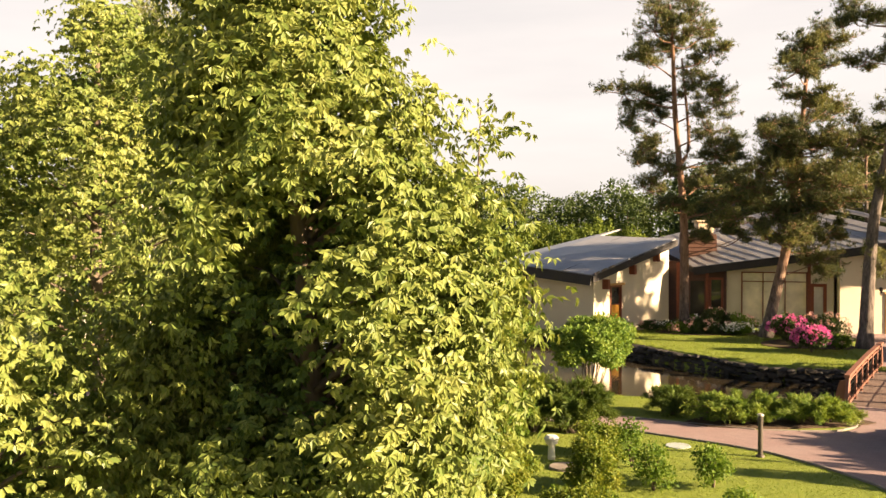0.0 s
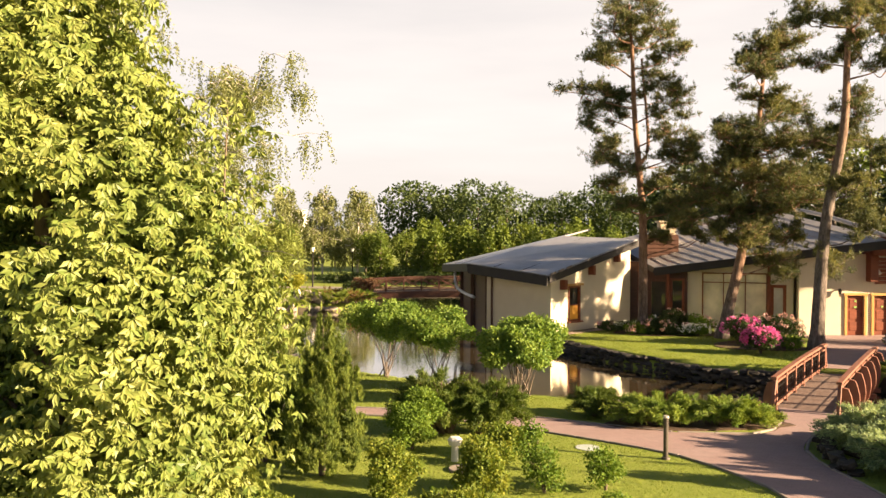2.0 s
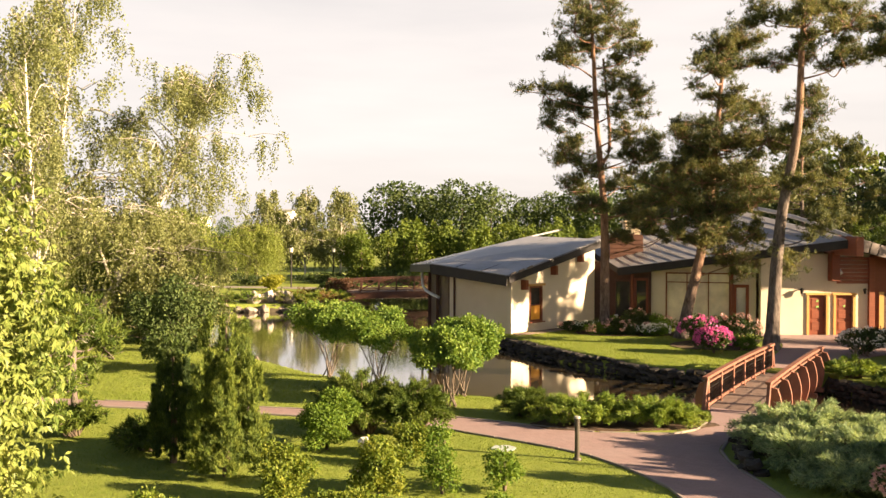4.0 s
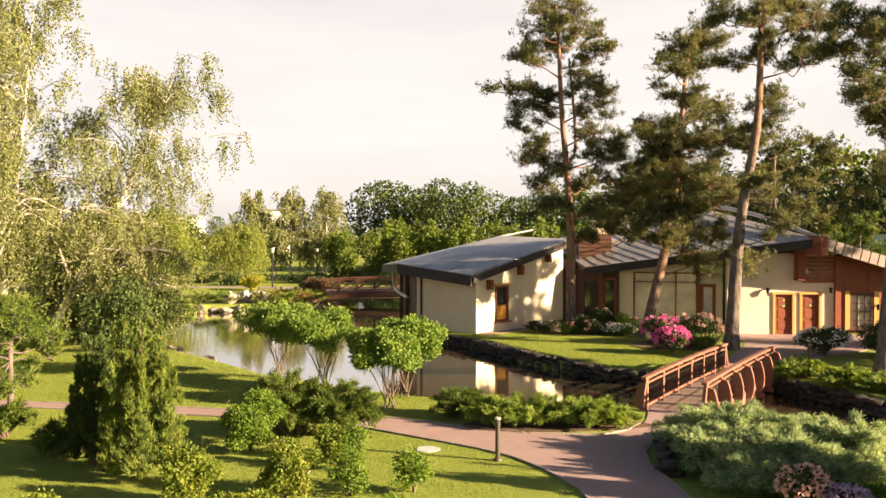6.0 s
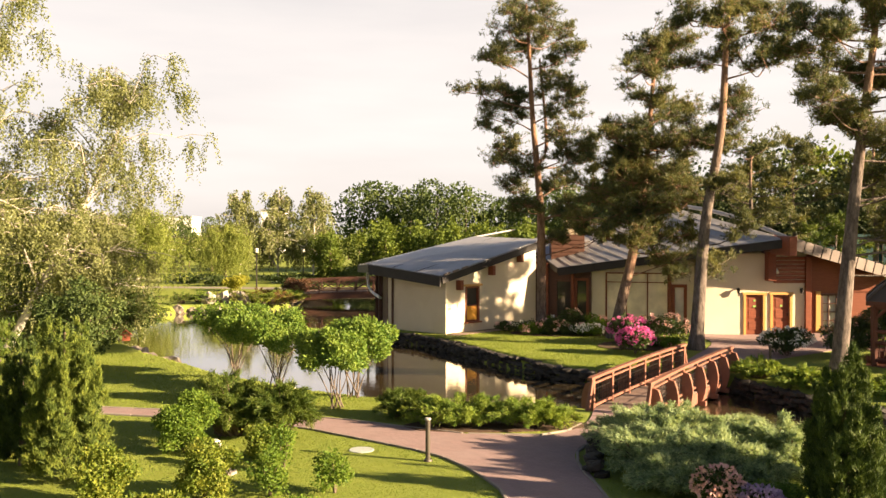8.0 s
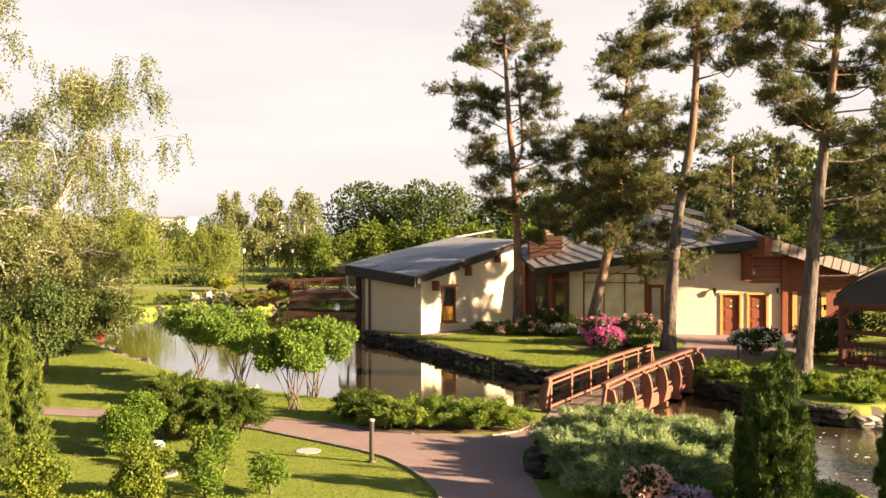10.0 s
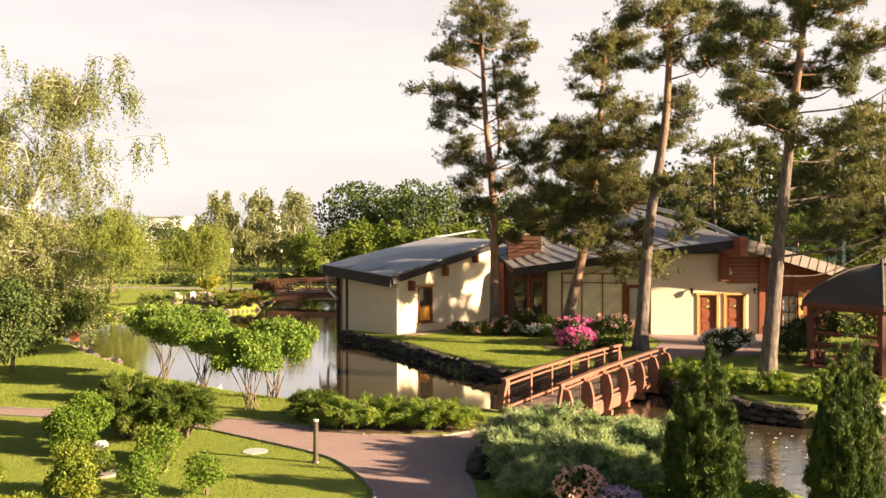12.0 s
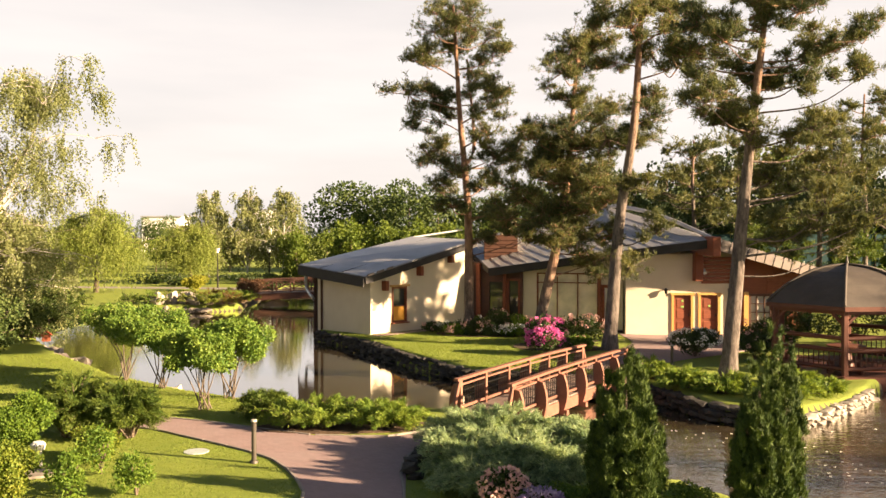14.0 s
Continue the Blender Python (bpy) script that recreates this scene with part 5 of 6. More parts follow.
# ---- birches and willows ----
def weeping_tree(name, label, category, base, h, spread, seed, leaf, bark, n_limb, strands, strand_len, lean=(0, 0), leaf_len=0.07, leaf_w=0.022, r0=0.16, crown_from=0.3, per=15, group="", ball=0.0):
    """A birch or willow: white or brown limbs that arch over, with thin hanging strands of small leaves."""
    rng = np.random.default_rng(seed)
    tree = thing(name, label, category, (*base, -0.05), group=group)
    trunk = smooth_line([(0, 0, 0), (lean[0] * 0.35, lean[1] * 0.35, h * 0.3), (lean[0] * 0.7, lean[1] * 0.7, h * 0.62), (lean[0], lean[1], h * 0.95)], 6)
    limb = Limbs()
    limb.add(trunk, np.linspace(r0, 0.02, len(trunk)), 9)
    limb.make("trunk", bark, tree)
    br = Limbs()
    pts, dirs = [], []
    for i in range(n_limb):
        t = crown_from + (1 - crown_from) * (i + rng.uniform(0, 1)) / n_limb
        j = min(len(trunk) - 1, int(t * (len(trunk) - 1)))
        a = trunk[j]
        az = rng.uniform(0, 2 * np.pi)
        reach = spread * (1 - 0.62 * ((t - crown_from) / (1 - crown_from)) ** (1.4 + ball)) * rng.uniform(0.65, 1.1)
        rise = h * 0.16 * rng.uniform(0.5, 1.3) * (1.1 - t * 0.6)
        o = np.array([math.cos(az), math.sin(az), 0])
        tip = a + o * reach + [0, 0, rise * 0.8]
        path = smooth_line([a, a + o * reach * 0.45 + [0, 0, rise], tip], 5)
        br.add(path, np.linspace(r0 * 0.42 * (1.15 - t), 0.014, len(path)), 5)
        # side branches whose ends carry a curtain of strands each, with gaps between
        nodes = []
        if ball < 1:
            for k in range(5):
                st = path[min(len(path) - 1, 3 + 2 * k)]
                e = st + rng.normal(size=3) * [reach * 0.2, reach * 0.2, 0.25] + o * reach * 0.1
                br.add([st, (st + e) / 2 + [0, 0, 0.12], e], [0.02, 0.014, 0.008], 4)
                nodes.append(e)
        for _ in range(strands):
            if nodes:
                q = nodes[rng.integers(len(nodes))] + rng.normal(size=3) * [0.19, 0.19, 0.16]
            else:
                q = path[rng.integers(3, len(path))] + rng.normal(size=3) * [reach * 0.09, reach * 0.09, 0.15]
            ln = strand_len * rng.uniform(0.4, 1.15)
            m = per
            s = np.linspace(0, 1, m)[:, None]
            sway = rng.normal(size=3) * [0.25, 0.25, 0]
            p = q + sway * s * ln + np.array([0, 0, -1.0]) * s ** 1.2 * ln + rng.normal(size=(m, 3)) * 0.05
            pts.append(p)
            dirs.append(rng.normal(size=(m, 3)) * 0.55 + [0, 0, -0.8])
    tagged(br.make("branchwork", M_TWIG if bark is M_BIRCH else bark, tree), kind="stuff")
    p, d = np.concatenate(pts), np.concatenate(dirs)
    v, f = leaf_arrays(rng, p, d, leaf_len, leaf_w)
    mesh_object("foliage", v, f, leaf, tree)
    return tree


B = "birches on the pond bank"
weeping_tree("birch_tree", "leaning white birch with thin hanging foliage", "tree", (-11.9, 39.0), 13.2, 4.4, 31, L_BIRCH, M_BIRCH, 34, 44, 1.5, (5.9, 0.6), 0.10, 0.042, 0.20, 0.25, 24, B, 0.5)
weeping_tree("birch_tree", "tall white birch with airy light-green foliage", "tree", (-13.4, 38.0), 16.0, 4.0, 32, L_BIRCH, M_BIRCH, 32, 34, 1.3, (1.5, 0.5), 0.105, 0.044, 0.20, 0.2, 22, B)
weeping_tree("birch_tree", "white birch with yellow-green hanging foliage", "tree", (-11.2, 33.5), 14.0, 3.2, 33, L_BIRCH, M_BIRCH, 32, 30, 1.3, (-0.8, 0.4), 0.10, 0.042, 0.18, 0.2, 22, B, 0.8)
weeping_tree("birch_tree", "white birch with yellow-green hanging foliage", "tree", (-17.5, 44), 14.5, 4.0, 34, L_BIRCH, M_BIRCH, 46, 14, 1.4, (0.6, 0.4), 0.14, 0.05, 0.18, 0.15, 13, B)
weeping_tree("birch_tree", "low weeping birch over the pond bank", "tree", (-9.6, 40.5), 6.4, 3.4, 35, L_BIRCH, M_BIRCH, 40, 26, 2.0, (0.8, 0), 0.13, 0.045, 0.14, 0.15, 18, B)
weeping_tree("birch_tree", "low weeping birch over the pond bank", "tree", (-15.0, 36.5), 8.0, 3.4, 36, L_BIRCH, M_BIRCH, 40, 26, 2.2, (0.4, 0), 0.13, 0.045, 0.14, 0.12, 18, B)
W = "weeping willows by the far water"
weeping_tree("willow_tree", "weeping willow with a yellow-green curtain of leaves", "tree", (-19.5, 78), 7.6, 4.6, 41, L_WILLOW, M_BARK, 34, 46, 3.6, (0.3, 0), 0.28, 0.042, 0.24, 0.5, 14, W, 1.5)
weeping_tree("willow_tree", "weeping willow with a yellow-green curtain of leaves", "tree", (-15.7, 94), 6.4, 3.6, 42, L_WILLOW, M_BARK, 34, 36, 3.4, (0.3, 0), 0.28, 0.04, 0.24, 0.5, 16, W, 1.5)
weeping_tree("willow_tree", "weeping willow with a yellow-green curtain of leaves", "tree", (-15.5, 52), 6.2, 4.2, 43, L_WILLOW, M_BARK, 30, 34, 3.2, (0.3, 0), 0.2, 0.045, 0.2, 0.5, 16, W, 1.5)


# ---- columns of thuja ----
def thuja(label, base, h, r, seed, n=9000, mat=None, plumes=46, tops=None):
    """A columnar thuja: upright feathery plumes bundled into a ragged column, each plume a slim flame of scaly fans."""
    rng = np.random.default_rng(seed)
    t = thing("thuja", label, "conifer", (*base, float(land(np.array(base[0]), np.array(base[1])))), group="columnar thujas")
    limb = Limbs()
    limb.add([(0, 0, -0.1), (0.02, 0, h * 0.3), (0, 0, h * 0.8)], [0.08, 0.07, 0.02], 7)
    limb.make("trunk", M_BARK, t)
    pts, dirs, outs = [], [], []
    for i in range(plumes):
        k = math.sqrt((i + 0.5) / plumes)
        a = i * 2.39996 + rng.normal() * 0.2
        tip = h * (1.0 - 0.50 * k ** 2.2) * rng.uniform(0.72, 1.03)
        if tops:
            u = math.cos(a) * k
            tip = min(tip, h * np.interp(u, [q[0] for q in tops], [q[1] for q in tops]) * rng.uniform(0.9, 1.03))
        foot = np.array([math.cos(a), math.sin(a), 0]) * r * 0.70 * k
        head = np.array([math.cos(a), math.sin(a), 0]) * r * 0.82 * k
        low = 0.12 + 0.10 * rng.uniform() + (0.30 * h * (1 - k) if k < 0.6 else 0)
        m = int(n / plumes * (0.55 + 0.6 * k))
        clump = rng.integers(0, max(6, m // 22), m)
        u = np.clip(rng.uniform(0, 1, max(6, m // 22))[clump] ** 0.9 + rng.normal(size=m) * 0.022, 0, 1)
        w = r * 0.21 * np.interp(u, [0, 0.12, 0.4, 0.75, 1.0], [0.55, 0.85, 1.0, 0.55, 0.06]) * rng.uniform(0.75, 1.1)
        b = rng.uniform(0, 2 * np.pi, max(6, m // 22))[clump] + rng.normal(size=m) * 0.42
        lobes = 1 + 0.22 * np.sin(3 * b + 9 * u + i) + 0.18 * np.sin(23 * u + 2 * b + 2 * i)
        o = np.stack([np.cos(b), np.sin(b), np.zeros(m)], -1)
        c = foot + (head - foot) * u[:, None] + np.stack([0 * u, 0 * u, low + (tip - low) * u], -1)
        pts.append(c + o * (w * lobes * rng.uniform(0.35, 1.08, m))[:, None])
        dirs.append(o * 0.38 + rng.normal(size=(m, 3)) * 0.22 + [0, 0, 1.0])
        outs.append(o + [0, 0, 0.2])
    p, d, o = np.concatenate(pts), np.concatenate(dirs), np.concatenate(outs)
    p2, d2 = np.repeat(p, 5, 0) + rng.normal(size=(len(p) * 5, 3)) * 0.022, np.repeat(d, 5, 0) + rng.normal(size=(len(p) * 5, 3)) * 0.3
    v, f = needle_arrays(rng, p2, d2, 0.09, 0.0085, np.repeat(o, 5, 0), 0.9)
    mesh_object("foliage", v, f, mat or L_THUJA, t)
    return t


thuja("columnar thuja on the lawn, its leaves coloured as sunlit", (-0.35, 17.8), 3.8, 0.92, 51, 15000, L_THUJA_LIT, 44, [(-1, 0.86), (-0.6, 0.98), (-0.15, 0.8), (0.25, 0.95), (0.7, 0.82), (1, 0.66)])
thuja("darker columnar thuja standing behind another", (-1.75, 18.9), 3.0, 0.62, 52, 8000)
thuja("dense dark thuja near the pond bank", (14.2, 15.2), 3.15, 0.78, 53, 17000)
thuja("slender thuja with two tops near the pond bank", (16.45, 15.0), 2.85, 0.58, 54, 12000)
thuja("slender thuja near the pond bank", (16.95, 15.5), 3.5, 0.56, 55, 10000)


# ---- shrubs ----
def shrub(name, label, category, base, size, mat, seed, n=3500, leaf=(0.062, 0.024), stems=7, lump=7, out=0.7, up=0.15, group="", cz=0.55, cluster=1, spread=0.04, inner=0.7, bark=None):
    """A rounded leafy shrub on several stems: size is (rx, ry, height)."""
    rng = np.random.default_rng(seed)
    rx, ry, h = size
    s = thing(name, label, category, (*base, float(land(np.array(base[0]), np.array(base[1])))), group=group)
    limb = Limbs()
    for _ in range(stems):
        a = rng.uniform(0, 2 * np.pi)
        e = np.array([math.cos(a) * rx * 0.5, math.sin(a) * ry * 0.5, h * 0.7])
        limb.add([(0, 0, -0.05), e * [0.35, 0.35, 0.5], e], [0.022, 0.016, 0.007], 5)
    tagged(limb.make("branchwork", bark or M_BARK, s), kind="stuff")
    crown_object(rng, "foliage", lumps(rng, rx, ry, h * (1 - cz) + 0.0, h * cz, lump), n, leaf[0], leaf[1], mat, s, "", out, up, False, inner, cluster, spread)
    return s


def spreading_juniper(label, base, size, mat, seed, n_branch=70, group="spreading junipers", fan=0.35, m=34, fine=False):
    """A juniper of low arching branches, each feathered with short side sprays."""
    rng = np.random.default_rng(seed)
    rx, ry, h = size
    s = thing("juniper", label, "shrub", (*base, float(land(np.array(base[0]), np.array(base[1])))), group=group)
    br = Limbs()
    pts, dirs = [], []
    for i in range(n_branch):
        a = rng.uniform(0, 2 * np.pi)
        k = rng.uniform(0.35, 1.0)
        st = np.array([math.cos(a + 1) * rx * 0.25 * k, math.sin(a + 1) * ry * 0.25 * k, 0.02])
        tip = np.array([math.cos(a) * rx * k, math.sin(a) * ry * k, h * (1.0 - 0.55 * k * k) * rng.uniform(0.35, 1.4)])
        mid = (st + tip) / 2 + [0, 0, h * 0.3]
        path = smooth_line([st, mid, tip], 5)
        br.add(path, np.linspace(0.028, 0.006, len(path)), 4)
        t = rng.uniform(0.3, 1.0, m)
        idx = t * (len(path) - 1)
        lo = np.minimum(idx.astype(int), len(path) - 2)
        q = path[lo] + (path[lo + 1] - path[lo]) * (idx - lo)[:, None]
        ax = unit(tip - mid)
        w = fan * (0.72 - 0.62 * t)[:, None]
        q = q + rng.normal(size=(m, 3)) * w * [0.55, 0.55, 0.22]
        pts.append(q)
        dirs.append(ax * 0.8 + rng.normal(size=(m, 3)) * 0.42 + [0, 0, 0.1])
    tagged(br.make("branchwork", M_BARK, s), kind="stuff")
    p, d = np.concatenate(pts), np.concatenate(dirs)
    k = 4 if fine else 3
    p, d = np.repeat(p, k, 0) + rng.normal(size=(len(p) * k, 3)) * 0.035, np.repeat(d, k, 0) + rng.normal(size=(len(p) * k, 3)) * (0.42 if fine else 0.3)
    v, f = needle_arrays(rng, p, d, 0.105 if fine else 0.15, 0.0105 if fine else 0.02, np.array([[0, 0, 1.0]]) + p * [0.4, 0.4, 0], 0.7)
    mesh_object("foliage", v, f, mat, s)
    return s


# juniper beds
spreading_juniper("bright green spreading juniper beside the path", (7.8, 22.75), (1.7, 1.0, 0.62), L_JUNIPER, 81, 90, fan=0.24, m=85, fine=True)
spreading_juniper("bright green spreading juniper beside the path", (9.5, 22.5), (1.45, 0.95, 0.6), L_JUNIPER, 82, 80, fan=0.24, m=85, fine=True)
spreading_juniper("bright green spreading juniper beside the path", (6.2, 23.8), (0.9, 0.7, 0.65), L_SAVIN, 83, 50, m=85, fine=True)
spreading_juniper("feathery grey-green juniper by the footbridge", (12.1, 19.6), (1.75, 1.5, 0.92), L_PFITZER, 84, 150, fan=0.32, m=85, fine=True)
spreading_juniper("feathery grey-green juniper by the footbridge", (13.5, 19.9), (1.5, 1.3, 0.78), L_PFITZER, 85, 130, fan=0.32, m=85, fine=True)
spreading_juniper("feathery grey-green juniper by the footbridge", (11.5, 18.1), (1.1, 1.2, 0.75), L_PFITZER, 86, 80, fan=0.4, m=85, fine=True)
spreading_juniper("dark olive-green juniper with arching branches among the lawn shrubs", (2.0, 21.7), (1.35, 1.0, 1.25), L_SAVIN, 87, 100, m=85, fine=True)
spreading_juniper("dark olive-green juniper with arching branches among the lawn shrubs", (3.2, 21.6), (1.2, 0.9, 1.15), L_SAVIN, 88, 90, m=85, fine=True)
spreading_juniper("low dark juniper on the lawn", (-2.6, 20.0), (1.0, 0.9, 0.6), L_SAVIN, 89, 60)
spreading_juniper("low bright juniper under the pine", (21.9, 27.3), (1.2, 0.8, 0.45), L_JUNIPER, 90, 60)
spreading_juniper("low bright juniper on the island edge", (20.0, 27.6), (1.1, 0.8, 0.5), L_JUNIPER, 91, 60)
spreading_juniper("low bright juniper on the island edge", (23.4, 28.4), (1.0, 0.8, 0.45), L_JUNIPER, 92, 50)
spreading_juniper("low bright juniper on the island edge", (18.9, 28.6), (1.0, 0.9, 0.5), L_JUNIPER, 191, 60)
spreading_juniper("low bright juniper on the island edge", (22.9, 29.3), (1.1, 0.9, 0.45), L_JUNIPER, 192, 60)
spreading_juniper("low bright juniper on the island edge", (21.2, 26.2), (1.0, 0.7, 0.42), L_JUNIPER, 193, 60)
spreading_juniper("low bright juniper by the footbridge's end", (18.3, 30.4), (1.1, 0.9, 0.55), L_JUNIPER, 194, 60)
spreading_juniper("dark spreading pine-like juniper over the water's edge", (-8.9, 43.4), (3.2, 2.2, 2.3), L_SAVIN, 93, 150, fan=0.5, m=48)

spreading_juniper("feathery grey-green juniper by the footbridge", (14.4, 18.5), (1.1, 1.1, 0.9), L_PFITZER, 94, 80, fan=0.4, m=85, fine=True)
spreading_juniper("feathery grey-green juniper by the footbridge", (12.7, 17.7), (1.3, 1.1, 0.8), L_PFITZER, 95, 90, fan=0.4, m=85, fine=True)
spreading_juniper("low feathery grey-green juniper by the path", (11.9, 16.9), (1.25, 0.9, 0.5), L_PFITZER, 98, 90, fan=0.4, m=85, fine=True)
spreading_juniper("low feathery grey-green juniper by the path", (13.3, 17.2), (1.2, 0.9, 0.55), L_PFITZER, 99, 80, fan=0.4, m=85, fine=True)
for i, (x, y, rx, h) in enumerate(((-9.2, 40.8, 1.8, 2.6), (-12.5, 43.5, 2.2, 3.2), (-8.0, 43.5, 1.6, 2.0), (-16.5, 40.5, 2.0, 2.6), (-10.5, 47.0, 2.4, 3.0))):
    shrub("bank_shrub", "large dark green shrub on the pond bank", "shrub", (x, y), (rx, rx * 0.8, h), L_SAVIN if i % 2 else L_WOODS, 440 + i, 6500, (0.13, 0.045), group="shrubs on the pond bank", lump=12)

spreading_juniper("low blue-green juniper on the lawn", (-5.0, 21.4), (0.9, 0.8, 0.7), L_SAVIN, 96, 50)
rng = np.random.default_rng(97)
pine("small dark pine beside the lawn path", (-6.1, 24.3), [(0, 0), (0.03, 1.2), (0, 3.2)], [(x * 0.42, z, r * 0.55) for x, z, r in pads_random(rng, 0.9, 3.2, 1.9, 16)], 98, 0.08, 0.9, group="small pine on the lawn", mat=L_SAVIN)

# rounded shrubs on the near lawn
G = "rounded shrubs on the lawn"
def leafy_tree(label, base, h, r, mat, seed, n, group):
    """A small broadleaf tree on one stem with a spreading, uneven crown."""
    rng = np.random.default_rng(seed)
    t = thing("garden_tree", label, "tree", (*base, 0), group=group)
    limb = Limbs()
    limb.add(smooth_line([(0, 0, -0.1), (0.05, 0, h * 0.25), (-0.05, 0.05, h * 0.6)], 5), np.linspace(0.09, 0.03, 11), 8)
    for _ in range(9):
        a = rng.uniform(0, 2 * np.pi)
        z = h * rng.uniform(0.2, 0.5)
        limb.add([(0, 0, z), (math.cos(a) * r * 0.4, math.sin(a) * r * 0.4, z + h * 0.14), (math.cos(a) * r * 0.85, math.sin(a) * r * 0.85, z + h * 0.2)], [0.035, 0.022, 0.01], 5)
    limb.make("trunk", M_BARK, t)
    crown_object(rng, "foliage", lumps(rng, r, r * 0.9, h * 0.42, h * 0.56, 18, 0.34), n, 0.11, 0.045, mat, t, "", 0.5, -0.15, False, 0.6)
    return t


leafy_tree("small dark green leafy tree at the lawn's edge", (-5.7, 31.6), 3.4, 1.7, L_WOODS, 119, 8000, "small trees on the lawn")
shrub("shrub", "rounded bright green shrub", "shrub", (1.4, 20.0), (0.68, 0.62, 1.25), L_SHRUB, 101, 9000, group=G)
shrub("shrub", "rounded green shrub with golden tips", "shrub", (3.4, 19.4), (0.6, 0.52, 0.75), L_GOLD, 102, 4000, group=G)
shrub("shrub", "clipped round shrub with golden leaves", "shrub", (1.15, 15.9), (0.6, 0.55, 1.05), L_GOLD, 103, 5200, group=G)
shrub("shrub", "round yellow-green leafy garden shrub", "shrub", (2.8, 16.5), (0.55, 0.5, 0.95), L_GOLD, 104, 5600, group=G)
shrub("shrub", "low golden-leaved garden shrub", "shrub", (2.35, 14.8), (0.6, 0.5, 0.6), L_GOLD, 105, 3600, group=G)
shrub("shrub", "small open green shrub", "shrub", (4.0, 16.6), (0.36, 0.34, 0.9), L_SHRUB, 106, 1300, group=G)
shrub("shrub", "small open green shrub", "shrub", (5.2, 16.8), (0.38, 0.36, 0.85), L_SHRUB, 107, 1400, group=G)
shrub("shrub", "small open green shrub", "shrub", (3.95, 18.3), (0.35, 0.3, 0.95), L_SHRUB, 108, 1100, group=G)
shrub("shrub", "small golden-leaved garden shrub", "shrub", (-0.9, 14.6), (0.5, 0.45, 0.6), L_GOLD, 109, 2600, group=G)
shrub("shrub", "small open green shrub", "shrub", (5.0, 14.4), (0.4, 0.4, 0.6), L_SHRUB, 110, 1300, group=G)
shrub("shrub", "low shrub with pale tips", "shrub", (13.6, 14.6), (0.7, 0.5, 0.5), L_GOLD, 111, 2600, group=G)
shrub("shrub", "low lime-green garden shrub", "shrub", (15.4, 15.7), (0.7, 0.5, 0.45), L_LIME, 112, 2600, group=G)
shrub("shrub", "low lime-green garden shrub", "shrub", (13.3, 15.9), (0.55, 0.45, 0.42), L_LIME, 113, 2200, group=G)


def standard_shrub(label, base, rx, h, seed, lean):
    """A shrub of several bare stems with a flat leafy head."""
    rng = np.random.default_rng(seed)
    s = thing("multi_stem_shrub", label, "shrub", (*base, 0), group="bare-stemmed shrubs at the water")
    for i in range(9):
        limb = Limbs()
        a = rng.uniform(0, 2 * np.pi)
        e = np.array([math.cos(a) * rx * 0.75 + lean, math.sin(a) * rx * 0.5, h * rng.uniform(0.62, 0.8)])
        limb.add(smooth_line([(rng.normal() * 0.14 + lean * 0.3, rng.normal() * 0.12, -0.05), e * [0.42, 0.42, 0.5] + rng.normal(size=3) * 0.07, e], 4), np.linspace(0.024, 0.009, 9), 6)
        limb.make("stem", M_STEM, s, "bare pale stem")
    bl = [(lean, 0, h * 0.76, rx * 0.7, rx * 0.6, h * 0.15)]
    for _ in range(26):
        a, k = rng.uniform(0, 2 * np.pi), rng.uniform(0.25, 1.0) ** 0.6
        u, w = math.cos(a) * k, math.sin(a) * k
        bl.append((lean + u * rx * 0.9, w * rx * 0.75, h * (rng.uniform(0.62, 0.95) - 0.10 * k * k), rx * rng.uniform(0.18, 0.36), rx * 0.28, h * rng.uniform(0.07, 0.13)))
    crown_object(rng, "foliage", bl, 13000, 0.085, 0.034, L_LIME, s, "", 0.6, 0.0, False, 0.5)
    return s


standard_shrub("bright green multi-stemmed shrub with bare lower stems", (0.2, 30.4), 1.25, 2.6, 121, 0.0)
standard_shrub("bright green multi-stemmed shrub with bare lower stems", (2.0, 28.6), 1.2, 2.55, 122, 0.0)
standard_shrub("bright green multi-stemmed shrub beside the path", (4.25, 25.1), 0.95, 2.3, 123, -0.1)
standard_shrub("bright green multi-stemmed shrub at the waterline", (4.6, 26.9), 1.1, 2.45, 124, 0.1)


# flowering shrubs at the house
def flowering(label, base, size, petals, seed, n=2600, flowers=90, leafm=None):
    rng = np.random.default_rng(seed)
    s = shrub("rhododendron", label, "shrub", base, size, leafm or L_RHODO, seed, n, (0.1, 0.032), group="flowering shrubs by the house")
    rx, ry, h = size
    d = sphere_dirs(rng, flowers * 2)
    d = d[d[:, 2] > -0.25][:flowers]
    c = d * [rx * 0.98, ry * 0.98, h * 0.47] + [0, 0, h * 0.55]
    p = np.repeat(c, 14, 0)
    q = sphere_dirs(rng, len(p))
    v, f = leaf_arrays(rng, p + q * 0.05, q + np.repeat(d, 14, 0) * 0.6, 0.075, 0.035)
    mesh_object("blossoms", v, f, petals, s, "flower heads")
    return s


